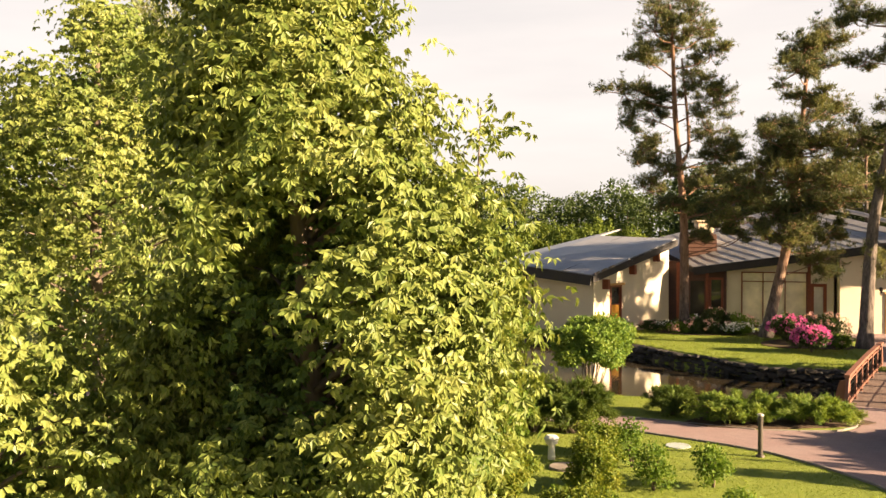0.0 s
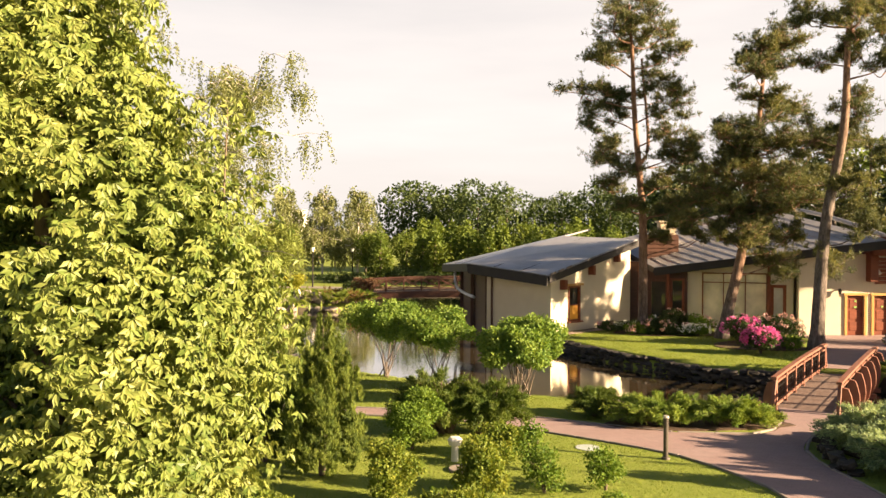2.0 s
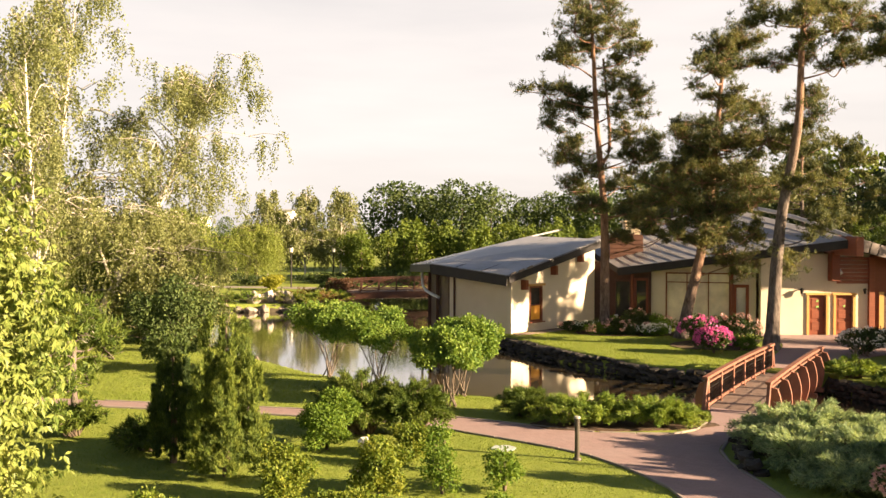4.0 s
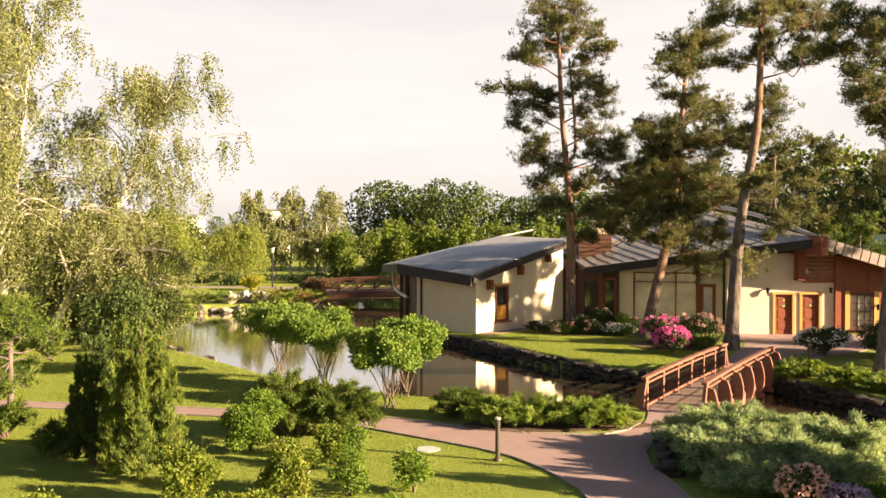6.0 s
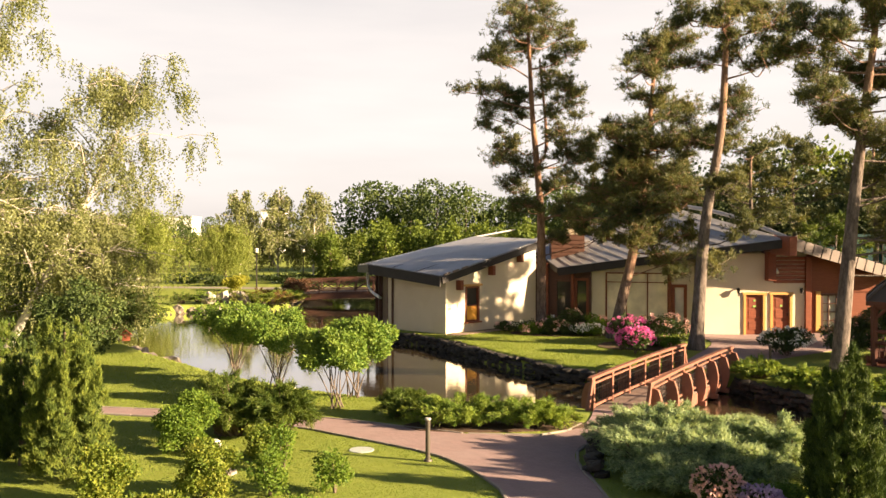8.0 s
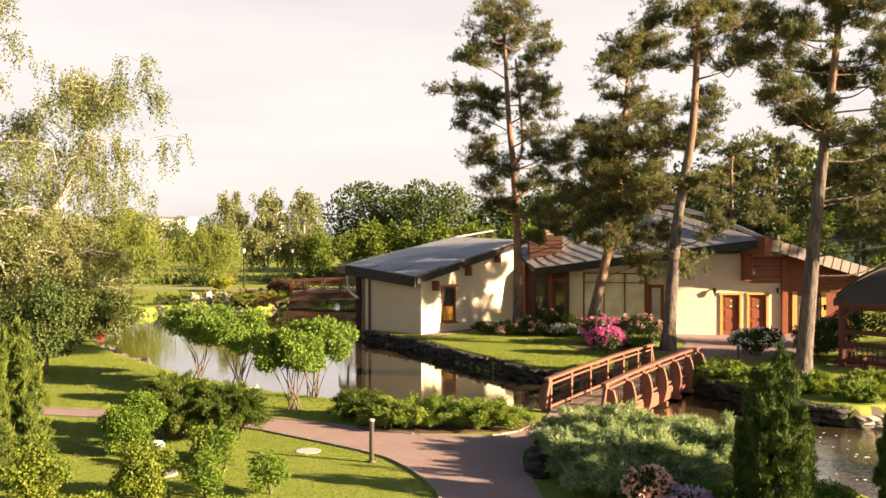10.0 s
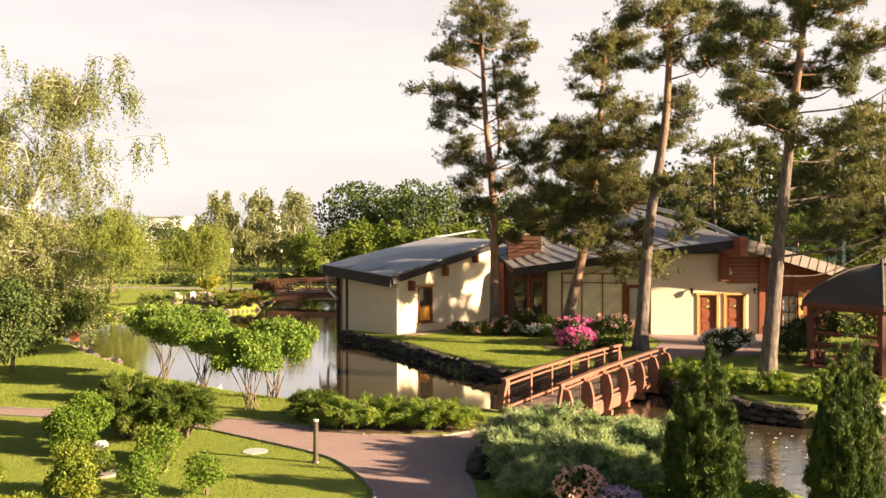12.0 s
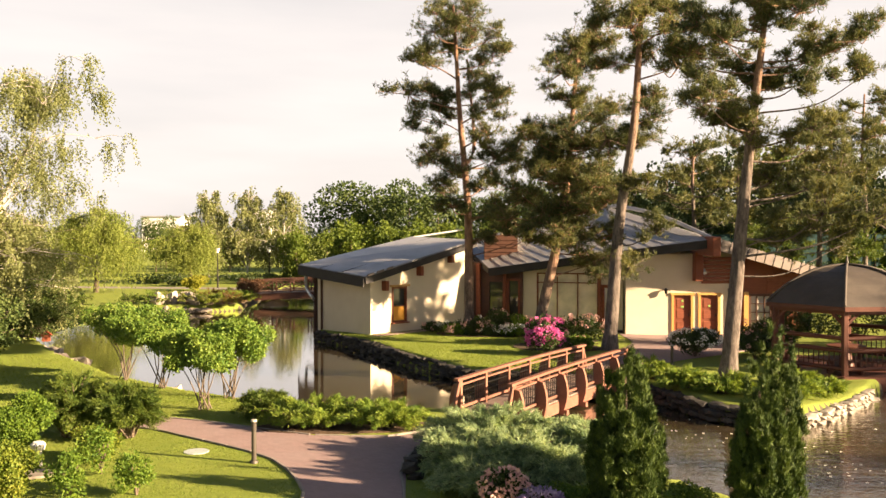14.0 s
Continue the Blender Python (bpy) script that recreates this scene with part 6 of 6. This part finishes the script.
flowering("rhododendron covered with bright pink flowers", (15.4, 36.6), (0.78, 0.7, 1.1), F_PINK, 131, 2600, 130)
flowering("rhododendron with deep pink flowers", (15.9, 40.3), (0.95, 0.8, 1.25), F_PINK, 132, 3000, 50)
flowering("rhododendron with some pink flowers", (17.6, 40.5), (1.2, 0.9, 1.35), F_PALEPINK, 133, 3600, 40)
flowering("dark shrub dotted with white flower heads", (21.5, 36.0), (1.1, 0.9, 1.15), F_WHITE, 134, 3800, 58)
flowering("low dark green shrub by the terrace", (23.6, 35.0), (1.0, 0.9, 1.1), F_PALEPINK, 135, 3000, 12)
flowering("pale flowering shrub under the pine", (12.9, 43.6), (0.9, 0.6, 0.8), F_PALEPINK, 136, 2200, 16)
flowering("green shrub with pale flowers by the house wall", (14.2, 45.4), (1.0, 0.7, 1.15), F_PALEPINK, 137, 3000, 9)
flowering("low shrub with pale flowers by the house wall", (11.6, 44.6), (0.8, 0.5, 0.6), F_WHITE, 138, 2000, 14)
for i, (x, y, rx, h, pm, nf) in enumerate(((10.6, 45.2, 0.55, 0.5, F_PALEPINK, 16), (11.9, 43.8, 0.6, 0.55, F_PALEPINK, 18), (12.9, 45.6, 0.6, 0.9, F_WHITE, 8), (13.7, 43.5, 0.65, 0.5, F_WHITE, 20),
                                          (14.7, 43.4, 0.7, 0.55, F_WHITE, 26), (15.2, 44.6, 0.8, 0.85, F_PALEPINK, 10), (16.4, 43.6, 0.7, 0.6, F_WHITE, 14), (17.4, 42.6, 0.7, 0.7, F_PINK, 14), (18.0, 43.8, 0.7, 0.7, F_PALEPINK, 8), (16.8, 39.0, 0.7, 0.7, F_PALEPINK, 6), (17.3, 38.0, 0.6, 0.6, F_PALEPINK, 5))):
    flowering("low leafy shrub with a few flowers in the bed", (x, y), (rx, rx * 0.8, h), pm, 480 + i, 1300, nf, L_SHRUB if i % 3 else L_RHODO)
flowering("pale pink flowers beside the juniper", (12.15, 15.6), (0.42, 0.36, 0.75), F_PALEPINK, 139, 900, 60)
flowering("lilac flowers beside the juniper", (12.75, 15.2), (0.36, 0.3, 0.5), F_LILAC, 140, 900, 70)
for i, (x, y, rx, h) in enumerate(((29.5, 38.6, 1.9, 2.3), (32.0, 36.8, 1.9, 2.3), (34.5, 35.0, 2.0, 2.3), (27.2, 40.3, 1.3, 1.6), (31.0, 35.0, 1.2, 1.3), (33.0, 33.0, 1.5, 1.8))):
    shrub("shrub", "dark evergreen shrub behind the gazebo", "shrub", (x, y), (rx, rx * 0.7, h), L_RHODO, 460 + i, 4200, (0.11, 0.036), group="evergreen shrubs behind the gazebo", lump=11)
# Pines outside the view, added to cast tree shade on house and lawn.
for i, (x, y, h) in enumerate(((36.5, 37.6, 14.0), (41.0, 37.0, 15.5), (52.0, 27.0, 12.0), (47.0, 33.0, 13.0), (58.0, 20.0, 12.5), (62.0, 14.0, 11.0), (56.0, 8.0, 12.0))):
    rng = np.random.default_rng(470 + i)
    pine("unseen Scots pine beyond the gazebo, added to cast shade", (x, y), [(0, 0), (0.1, h * 0.4), (-0.2, h * 0.7), (0, h)], pads_random(rng, 7.5 if i < 2 else 3.0, h, 2.4, 11 if i < 2 else 20), 474 + i, 0.22, 0.8, group="pines beyond the gazebo", far=True)
flowering("dark shrub beside the gazebo", (24.6, 36.6), (1.2, 1.0, 1.6), F_PALEPINK, 141, 3600, 10)

# ---- small garden things ----
def cone(bm, x, y, z, r1, r2, d, seg=14):
    bmesh.ops.create_cone(bm, cap_ends=True, segments=seg, radius1=r1, radius2=r2, depth=d, matrix=Matrix.Translation((x, y, z + d / 2)))


def bollard(base, h, label="slim grey bollard lamp beside the path"):
    b = thing("bollard_lamp", label, "lamp", (*base, float(land(np.array(base[0]), np.array(base[1])))), group="bollard lamps")
    bm = bmesh.new()
    cone(bm, 0, 0, 0, 0.10, 0.085, 0.05)
    part("foot", bm, M_POLE, b, bevel=0.005)
    bm = bmesh.new()
    cone(bm, 0, 0, 0.05, 0.055, 0.052, h * 0.72)
    part("pole", bm, M_POLE, b, smooth=False)
    bm = bmesh.new()
    for k in range(5):
        cone(bm, 0, 0, 0.05 + h * (0.72 + k * 0.038), 0.062, 0.062, h * 0.018)
    cone(bm, 0, 0, 0.05 + h * 0.72, 0.045, 0.045, h * 0.19)
    part("louvre", bm, M_POLE, b)
    bm = bmesh.new()
    cone(bm, 0, 0, 0.05 + h * 0.91, 0.075, 0.06, h * 0.045)
    part("cap", bm, M_CAP, b, bevel=0.004)
    return b


bollard((6.95, 19.15), 0.94)
bollard((19.9, 33.6), 0.75, "short bollard lamp at the end of the footbridge")


def mushroom_lamp(base):
    b = thing("garden_light", "white plastic garden light on a short stem", "lamp", (*base, 0))
    bm = bmesh.new()
    cone(bm, 0, 0, -0.05, 0.085, 0.07, 0.40)
    part("stem", bm, M_WHITE, b)
    bm = bmesh.new()
    cone(bm, 0, 0, 0.34, 0.13, 0.16, 0.11)
    cone(bm, 0, 0, 0.455, 0.17, 0.10, 0.07)
    part("head", bm, M_WHITE, b, bevel=0.006)


mushroom_lamp((2.35, 18.95))


def disc(name, label, category, base, r, h, material, sy=1.0):
    rng = np.random.default_rng(int(base[0] * 100) % 97)
    bm = bmesh.new()
    bmesh.ops.create_cone(bm, cap_ends=True, segments=18, radius1=r, radius2=r * 0.94, depth=h, matrix=Matrix.Translation((0, 0, h / 2 - 0.02)) @ Matrix.Diagonal((1, sy, 1, 1)))
    for v in bm.verts:
        k = 1 + rng.normal() * 0.02
        v.co.x *= k
        v.co.y *= k
    ob = part(name, bm, material)
    ob.location = (*base, 0)
    return tagged(ob, label, category)


disc("manhole_cover", "pale grey round cover set in the lawn", "cover", (5.42, 20.15), 0.30, 0.035, M_COVER)
disc("stepping_stone", "flat pale stone slab in the lawn", "stone", (2.6, 18.2), 0.42, 0.07, M_STONE_MID, 0.8)


def floodlight(base):
    b = thing("garden_spotlight", "small dark garden spotlight on the lawn", "lamp", (*base, 0))
    part("stake", one_box(0, 0, 0.05, 0.04, 0.04, 0.16), M_IRON, b)
    part("housing", one_box(0, 0, 0.2, 0.2, 0.14, 0.18, pose(0, 0, 0, 18, 0, 20)), M_ROOF_EDGE, b, bevel=0.02)


floodlight((1.95, 15.75))


def boulder(label, base, r, material, seed, group=""):
    rng = np.random.default_rng(seed)
    bm = bmesh.new()
    bmesh.ops.create_icosphere(bm, subdivisions=2, radius=1)
    off = Vector(rng.uniform(-9, 9, 3))
    for v in bm.verts:
        k = 1 + 0.6 * noise.noise(v.co * 1.3 + off) + 0.25 * noise.noise(v.co * 3 + off)
        v.co = Vector((v.co.x * r[0], v.co.y * r[1], v.co.z * r[2])) * k
    ob = part("boulder", bm, material, None)
    ob.matrix_basis = pose(base[0], base[1], base[2], 0, 0, rng.uniform(0, 360))
    return tagged(ob, label, "rock", group)


RG = "rocks along the shore"
brng = np.random.default_rng(8)
for i in range(22):
    u = (i / 21) ** 1.5
    boulder("weathered rough boulder at the far waterline", (-11.2 + 5.4 * u, 63.1 + brng.normal() * 0.6, -0.5 + brng.uniform(0, 0.25)), brng.uniform((0.2, 0.2, 0.15), (0.62, 0.5, 0.36)), M_STONE_MID, 200 + i, RG)
for i in range(4):
    boulder("large pale boulder on the rocky point", (-9.6 + i * 0.9, 64.6 + brng.normal() * 0.5, 0.3), (0.55, 0.5, 0.6), M_STONE_LIGHT, 230 + i, RG)
for i in range(11):
    u = i / 10
    boulder("weathered boulder at the lawn's shore", (-7.4 + 4.0 * u + brng.normal() * 0.25, 41.0 - 5.8 * u + brng.normal() * 0.3, -0.36), brng.uniform((0.2, 0.2, 0.18), (0.5, 0.42, 0.34)), M_STONE_MID, 250 + i, RG)
for i, (x, y) in enumerate(((1.0, 29.9), (1.7, 29.4), (2.2, 29.2), (0.2, 30.3))):
    boulder("pale boulder at the lawn's shore", (x, y, -0.35), (0.34, 0.28, 0.32), M_STONE_LIGHT, 270 + i, RG)


def bird_house(base):
    b = thing("duck_house", "small red wooden duck house at the water", "bird house", (*base, 0), rz=20)
    b.scale = (0.75, 0.75, 0.75)
    part("body", one_box(0, 0, 0.2, 0.5, 0.4, 0.42), M_WOOD, b, bevel=0.01)
    bm = bmesh.new()
    slab(bm, [(-0.34, -0.28, 0.38), (0, -0.28, 0.66), (0, 0.28, 0.66), (-0.34, 0.28, 0.38)], (0, 0, -0.04))
    slab(bm, [(0, -0.28, 0.66), (0.34, -0.28, 0.38), (0.34, 0.28, 0.38), (0, 0.28, 0.66)], (0, 0, -0.04))
    part("roof", bm, M_REDPAINT, b, "red pitched roof")


bird_house((-7.6, 41.6))
shrub("shrub", "dome-shaped copper-leaved shrub by the far footbridge", "shrub", (-4.0, 69.5), (1.05, 0.9, 1.7), L_COPPER, 399, 3000, (0.12, 0.045), group="shrubs by the far bridge")
stone_bank("bed_edging", "dark stone edging of the juniper bed", [(10.42, 17.6), (10.5, 18.9), (10.95, 20.4), (11.6, 21.5)], M_STONE_DARK, 0.28, -0.05, 0.3)


def flower_bed(label, cx, cy, rx, ry):
    rng = np.random.default_rng(int(cx * 10) % 89)
    bm = bmesh.new()
    pts = []
    for k in range(24):
        a = 2 * math.pi * k / 24
        q = 1 + 0.1 * math.sin(3 * a + cx) + rng.normal() * 0.02
        x, y = cx + rx * q * math.cos(a), cy + ry * q * math.sin(a)
        pts.append((x, y, float(land(np.array(x), np.array(y))) + 0.035))
    slab(bm, pts, (0, 0, -0.2))
    return tagged(part("planting_bed", bm, M_MULCH), label, "flower bed", kind="structure")


flower_bed("dark mulch bed under the junipers", 8.6, 22.75, 2.4, 0.85)
flower_bed("dark mulch bed by the house wall", 13.9, 44.3, 3.4, 1.3)
flower_bed("dark mulch bed under the rhododendrons", 16.3, 39.4, 1.9, 1.9)
flower_bed("dark mulch bed under the grey junipers", 12.8, 19.2, 1.7, 1.5)

# ---- distance ----
def woodland_tree_mesh(seed, h, r, mat, n, leaf, conifer=False):
    rng = np.random.default_rng(seed)
    bl = []
    if conifer:
        for k in range(7):
            z = h * (0.12 + 0.86 * k / 7)
            q = r * (1 - 0.9 * k / 7)
            bl.append((rng.normal() * 0.1, rng.normal() * 0.1, z, q, q, h * 0.12))
    else:
        bl.append((0, 0, h * 0.6, r * 0.7, r * 0.7, h * 0.34))
        for _ in range(15):
            d = rng.normal(size=3)
            d /= np.linalg.norm(d)
            k = rng.uniform(0.28, 0.46)
            bl.append((d[0] * r * 0.68, d[1] * r * 0.68, h * 0.6 + d[2] * h * 0.3, r * k, r * k, r * k * 0.85))
    p, nor = blob_points(rng, bl, n, 0.6)
    v, f = leaf_arrays(rng, p, nor * 0.6 + rng.normal(size=p.shape) * 0.6, leaf, leaf * 0.4, 0.25, False, 0.3, nor + [0, 0, 0.3], 0.5)
    tmp = mesh_object("crown", v, f, mat)
    me = tmp.data
    bpy.data.objects.remove(tmp)
    limb = Limbs()
    limb.add([(0, 0, -0.1), (0.1, 0, h * 0.35), (0, 0, h * 0.7)], [0.2, 0.15, 0.05], 6)
    tmp = limb.make("trunk", M_BARK, None)
    tme = tmp.data
    bpy.data.objects.remove(tmp)
    return tme, me


def plant(kind, name, label, x, y, scale, rz, group):
    t = thing(name, label, "tree", (x, y, 0), group=group, rz=rz)
    t.scale = scale
    for nm, me in zip(("trunk", "crown"), kind):
        ob = new(nm, me)
        ob.parent = t
    return t


frng = np.random.default_rng(77)
BROAD = [woodland_tree_mesh(300 + i, 11.5, 4.0, L_WOODS, 2300, 0.38) for i in range(4)]
LIGHT = [woodland_tree_mesh(320 + i, 10.0, 3.2, L_WOODS_LIGHT, 1700, 0.42) for i in range(3)]
# Broadleaf crowns again, in the leaf colour darkened for shade.
BROAD_SHADED = [woodland_tree_mesh(330 + i, 11.5, 3.6, L_WOODS_SHADED, 2200, 0.40) for i in range(3)]
SPIRE = [woodland_tree_mesh(340 + i, 7.0, 1.7, L_WOODS_LIGHT, 1700, 0.34, True) for i in range(2)]


def row(kinds, name, label, xs, y, size, group, jitter=2.0):
    for x in xs:
        k = size * frng.uniform(0.85, 1.12)
        plant(kinds[frng.integers(len(kinds))], name, label, x + frng.normal() * jitter * 0.5, y + frng.normal() * jitter, (k * frng.uniform(0.9, 1.1), k, k), frng.uniform(0, 360), group)


FW = "woodland beyond the pond"
row(BROAD, "woodland_tree", "dark green broadleaf tree of the far woods", np.arange(-6, 40, 4.2), 128, 1.08, FW)
row(BROAD, "woodland_tree", "dark green broadleaf tree of the far woods", np.arange(2, 44, 4.6), 116, 0.98, FW)
row(LIGHT, "woodland_tree", "light green tree at the edge of the woods", np.arange(-8, 26, 3.4), 104, 0.66, FW)
row(SPIRE, "conifer_tree", "young light-green conifer at the wood's edge", np.arange(-3, 20, 1.9), 96, 0.92, "young conifers beyond the pond", 1.2)
row(BROAD_SHADED, "woodland_tree", "woodland tree behind the house, coloured dark for shade", np.arange(24, 78, 4.0), 82, 1.12, "woods behind the house")
row(LIGHT, "woodland_tree", "sunlit yellow-green tree behind the house", np.array([47.0, 64.0]), 90, 1.5, "woods behind the house")
row(BROAD_SHADED, "woodland_tree", "woodland tree behind the house, coloured dark for shade", np.arange(32, 70, 3.6), 71, 0.9, "woods behind the house")
row(BROAD, "woodland_tree", "tree of the distant woods", np.arange(-120, -8, 6.0), 190, 0.8, FW)
row(LIGHT, "woodland_tree", "tree of the distant park", np.arange(-62, -16, 3.6), 122, 0.56, FW)
row(BROAD, "woodland_tree", "tree of the distant park", np.arange(-80, -8, 4.0), 142, 0.56, FW)
row(BROAD, "woodland_tree", "dark shade tree on the far bank", np.array([-26.0, -31, -24, -36]), 62, 0.8, FW)
for i, x in enumerate((-16.8, -12.4, -8.2)):
    weeping_tree("birch_tree", "slender birch beyond the pond", "tree", (x, 106 + i), 10.4 + 0.3 * i, 3.1, 350 + i, L_BIRCH, M_BIRCH, 40, 16, 1.5, (0.2, 0), 0.28, 0.1, 0.14, 0.12, 10, "birches beyond the pond")
HG = "clipped shrubs beyond the pond"
for i, (x, y, rx, h, m) in enumerate(((-11.3, 80, 1.25, 1.25, L_GOLDBALL), (-14.5, 88, 2.5, 1.0, L_RHODO), (-8, 92, 3.2, 1.2, L_RHODO), (-2.5, 94, 3.0, 1.3, L_WOODS), (-1.2, 98, 3.0, 2.7, L_WOODS_LIGHT),
                                      (4.5, 99, 2.6, 1.9, L_WOODS_LIGHT), (-19, 92, 3.0, 1.2, L_RHODO), (9.5, 95, 3.0, 1.6, L_WOODS), (-4.6, 76, 2.0, 1.4, L_RHODO), (1.5, 88, 2.2, 1.3, L_WOODS))):
    shrub("hedge_shrub", "clipped golden round shrub" if m is L_GOLDBALL else "clipped dark green shrub beyond the pond", "shrub", (x, y), (rx, 1.2, h), m, 360 + i, 2600, (0.16, 0.06), group=HG)
for i, (x, y, m) in enumerate(((-9.0, 65.6, L_YELLOW), (-7.4, 65.9, L_JUNIPER), (-6.0, 65.2, L_YELLOW), (-4.6, 65.6, L_JUNIPER), (-4.6, 67.4, F_RED), (-10.6, 65.5, L_JUNIPER), (-6.6, 68, F_RED), (-8.4, 68.4, L_YELLOW), (-5.2, 69, L_GOLD), (-4.4, 66.4, L_JUNIPER), (-5.8, 64.2, L_JUNIPER), (-4.8, 65.0, L_GOLD), (-11.6, 64.2, L_SAVIN), (-7.2, 63.8, L_YELLOW), (-9.6, 64.0, L_JUNIPER), (-6.6, 64.6, F_RED), (-3.6, 64.9, L_GOLD), (-4.9, 63.7, L_GOLD), (-3.5, 66.2, L_JUNIPER), (-4.2, 64.0, F_RED), (-3.9, 67.6, L_GOLD), (-5.6, 63.3, L_GOLD))):
    spreading_juniper("low yellow-green groundcover on the rocky point", (x, y), (1.2, 0.8, 0.75), m, 380 + i, 24, "groundcover on the rocky point", m=22)


def street_lamp(x, y, h):
    s = thing("street_lamp", "dark park lamp post with a pale lantern", "lamp", (x, y, 0), group="park lamps")
    bm = bmesh.new()
    cone(bm, 0, 0, 0, 0.08, 0.045, h)
    part("pole", bm, M_IRON, s)
    bm = bmesh.new()
    cone(bm, 0, 0, h, 0.12, 0.2, 0.4, 8)
    part("lantern", bm, M_WHITE, s)


street_lamp(-10.2, 84, 3.4)
street_lamp(-7.6, 96, 3.2)


def far_building(x, y, w, h, n):
    b = thing("far_building", "long white low building beyond the trees", "building", (x, y, 0), group="distant buildings")
    part("body", one_box(0, 0, h / 2, w, 12, h), M_WHITEWALL, b)
    part("roof", one_box(0, 0, h + 0.2, w + 0.8, 12.8, 0.4), M_ROOF, b)
    for k in range(n):
        part("window", one_box(-w / 2 + (k + 0.5) * w / n, -6.02, h * 0.55, w / n * 0.5, 0.08, h * 0.22), M_GLASS, b)


far_building(-82, 300, 13, 11.5, 5)
far_building(-43, 270, 6, 12.8, 3)

# fence and clipped hedge behind the house
fence = thing("fence", "tall fence with dark teal windbreak cloth behind the house", "fence")
for k in range(12):
    x = 31 + k * 3.2
    part("cloth_panel", one_box(x + 1.6, 66, 2.55, 3.16, 0.04, 5.0), M_TEAL, fence)
    part("fence_post", one_box(x, 65.93, 2.6, 0.09, 0.09, 5.2), M_IRON, fence)
for k in range(7):
    shrub("hedge", "clipped dark green hedge along the fence", "hedge", (33 + k * 4.4, 64), (2.5, 0.8, 3.1), L_RHODO, 400 + k, 2600, (0.15, 0.05), group="hedge along the fence", lump=10)
for k, (x, y, h) in enumerate(((32.4, 55.5, 5.6), (36.5, 54.5, 5.2), (40.5, 56, 5.4))):
    rng = np.random.default_rng(420 + k)
    pine("young bushy pine behind the house", (x, y), [(0, 0), (0.05, h * 0.5), (0, h)], pads_random(rng, 0.8, h, 1.5, 16), 430 + k, 0.1, 0.9, group="young pines behind the house", mat=L_SAVIN, far=True)
paving("park_path", [(-60, 88), (-20, 84), (-8, 81), (-4, 75)], [(-60, 90.5), (-20, 86.5), (-6, 83.5), (-2.0, 76)], "pale park path beyond the pond", M_KERB)


# ---- floating petals ----
def petals(label, n, seed):
    rng = np.random.default_rng(seed)
    x, y = rng.uniform(17.5, 30, n), rng.uniform(14, 27, n)
    keep = (shore_distance(x, y) > 0.5) & (rng.uniform(0, 1, n) < 0.5 + 0.5 * np.sin(x * 1.3 + y * 0.9))
    c = np.column_stack([x, y, np.full(n, WATER_Z + 0.006)])[keep]
    k = 6
    a = np.linspace(0, 2 * np.pi, k, endpoint=False)
    r = rng.uniform(0.015, 0.05, len(c))
    ring = np.stack([np.cos(a), np.sin(a) * 0.7, np.zeros(k)], -1)
    v = (c[:, None, :] + ring[None] * r[:, None, None]).reshape(-1, 3)
    f = np.arange(len(v)).reshape(-1, k)
    return tagged(mesh_object("floating_petals", v, f, F_WHITE), label, "petals", kind="stuff")


petals("pale fallen petals floating on the pond", 700, 601)

# ---- grass ----
def grass(name, label, x0, x1, y0, y1, n, h, seed):
    """Short blades over a stretch of lawn, none on paving or in the pond."""
    rng = np.random.default_rng(seed)
    x, y = rng.uniform(x0, x1, n), rng.uniform(y0, y1, n)
    nr, fr = smooth_line(PATH_NEAR, 10), smooth_line(PATH_FAR, 10)
    keep = shore_distance(x, y) < -0.05
    on_path = (y < np.interp(x, fr[:60, 0], fr[:60, 1])) & (y > np.interp(x, nr[:60, 0], nr[:60, 1])) & (x < 5)
    px0, px1 = np.interp(y, nr[::-1, 1][:110], nr[::-1, 0][:110]), np.interp(y, fr[::-1, 1][:110], fr[::-1, 0][:110])
    on_path |= (y < 23.2) & (x > px0 - 0.05) & (x < np.maximum(px1, 10.4) + 0.05)
    on_path |= (x > 8) & (x < 13.2) & (y > 18) & (y < 25)
    on_path |= (x > 16) & (y > 31) & (x - 16 > (y - 31) * 0.2)
    keep &= ~on_path
    p = np.column_stack([x, y, land(x, y) - 0.005])[keep]
    d = rng.normal(size=p.shape) * [0.5, 0.5, 0.1] + [0, 0, 1]
    side = unit(np.cross(d, rng.normal(size=p.shape))) * 0.011
    ln = h * rng.uniform(0.5, 1.2, (len(p), 1))
    v = np.stack([p - side, p + side, p + unit(d) * ln], 1).reshape(-1, 3)
    f = np.arange(len(v)).reshape(-1, 3)
    return tagged(mesh_object(name, v, f, L_GRASS), label, "grass", kind="stuff")


grass("grass", "short mown grass blades on the near lawn", -9, 13, 12.5, 27.5, 130000, 0.034, 501)
grass("grass", "short mown grass blades by the pond", -12, 6, 26, 37, 45000, 0.06, 502)
grass("grass", "short mown grass blades on the house lawn", 6, 19, 32, 46, 40000, 0.07, 503)
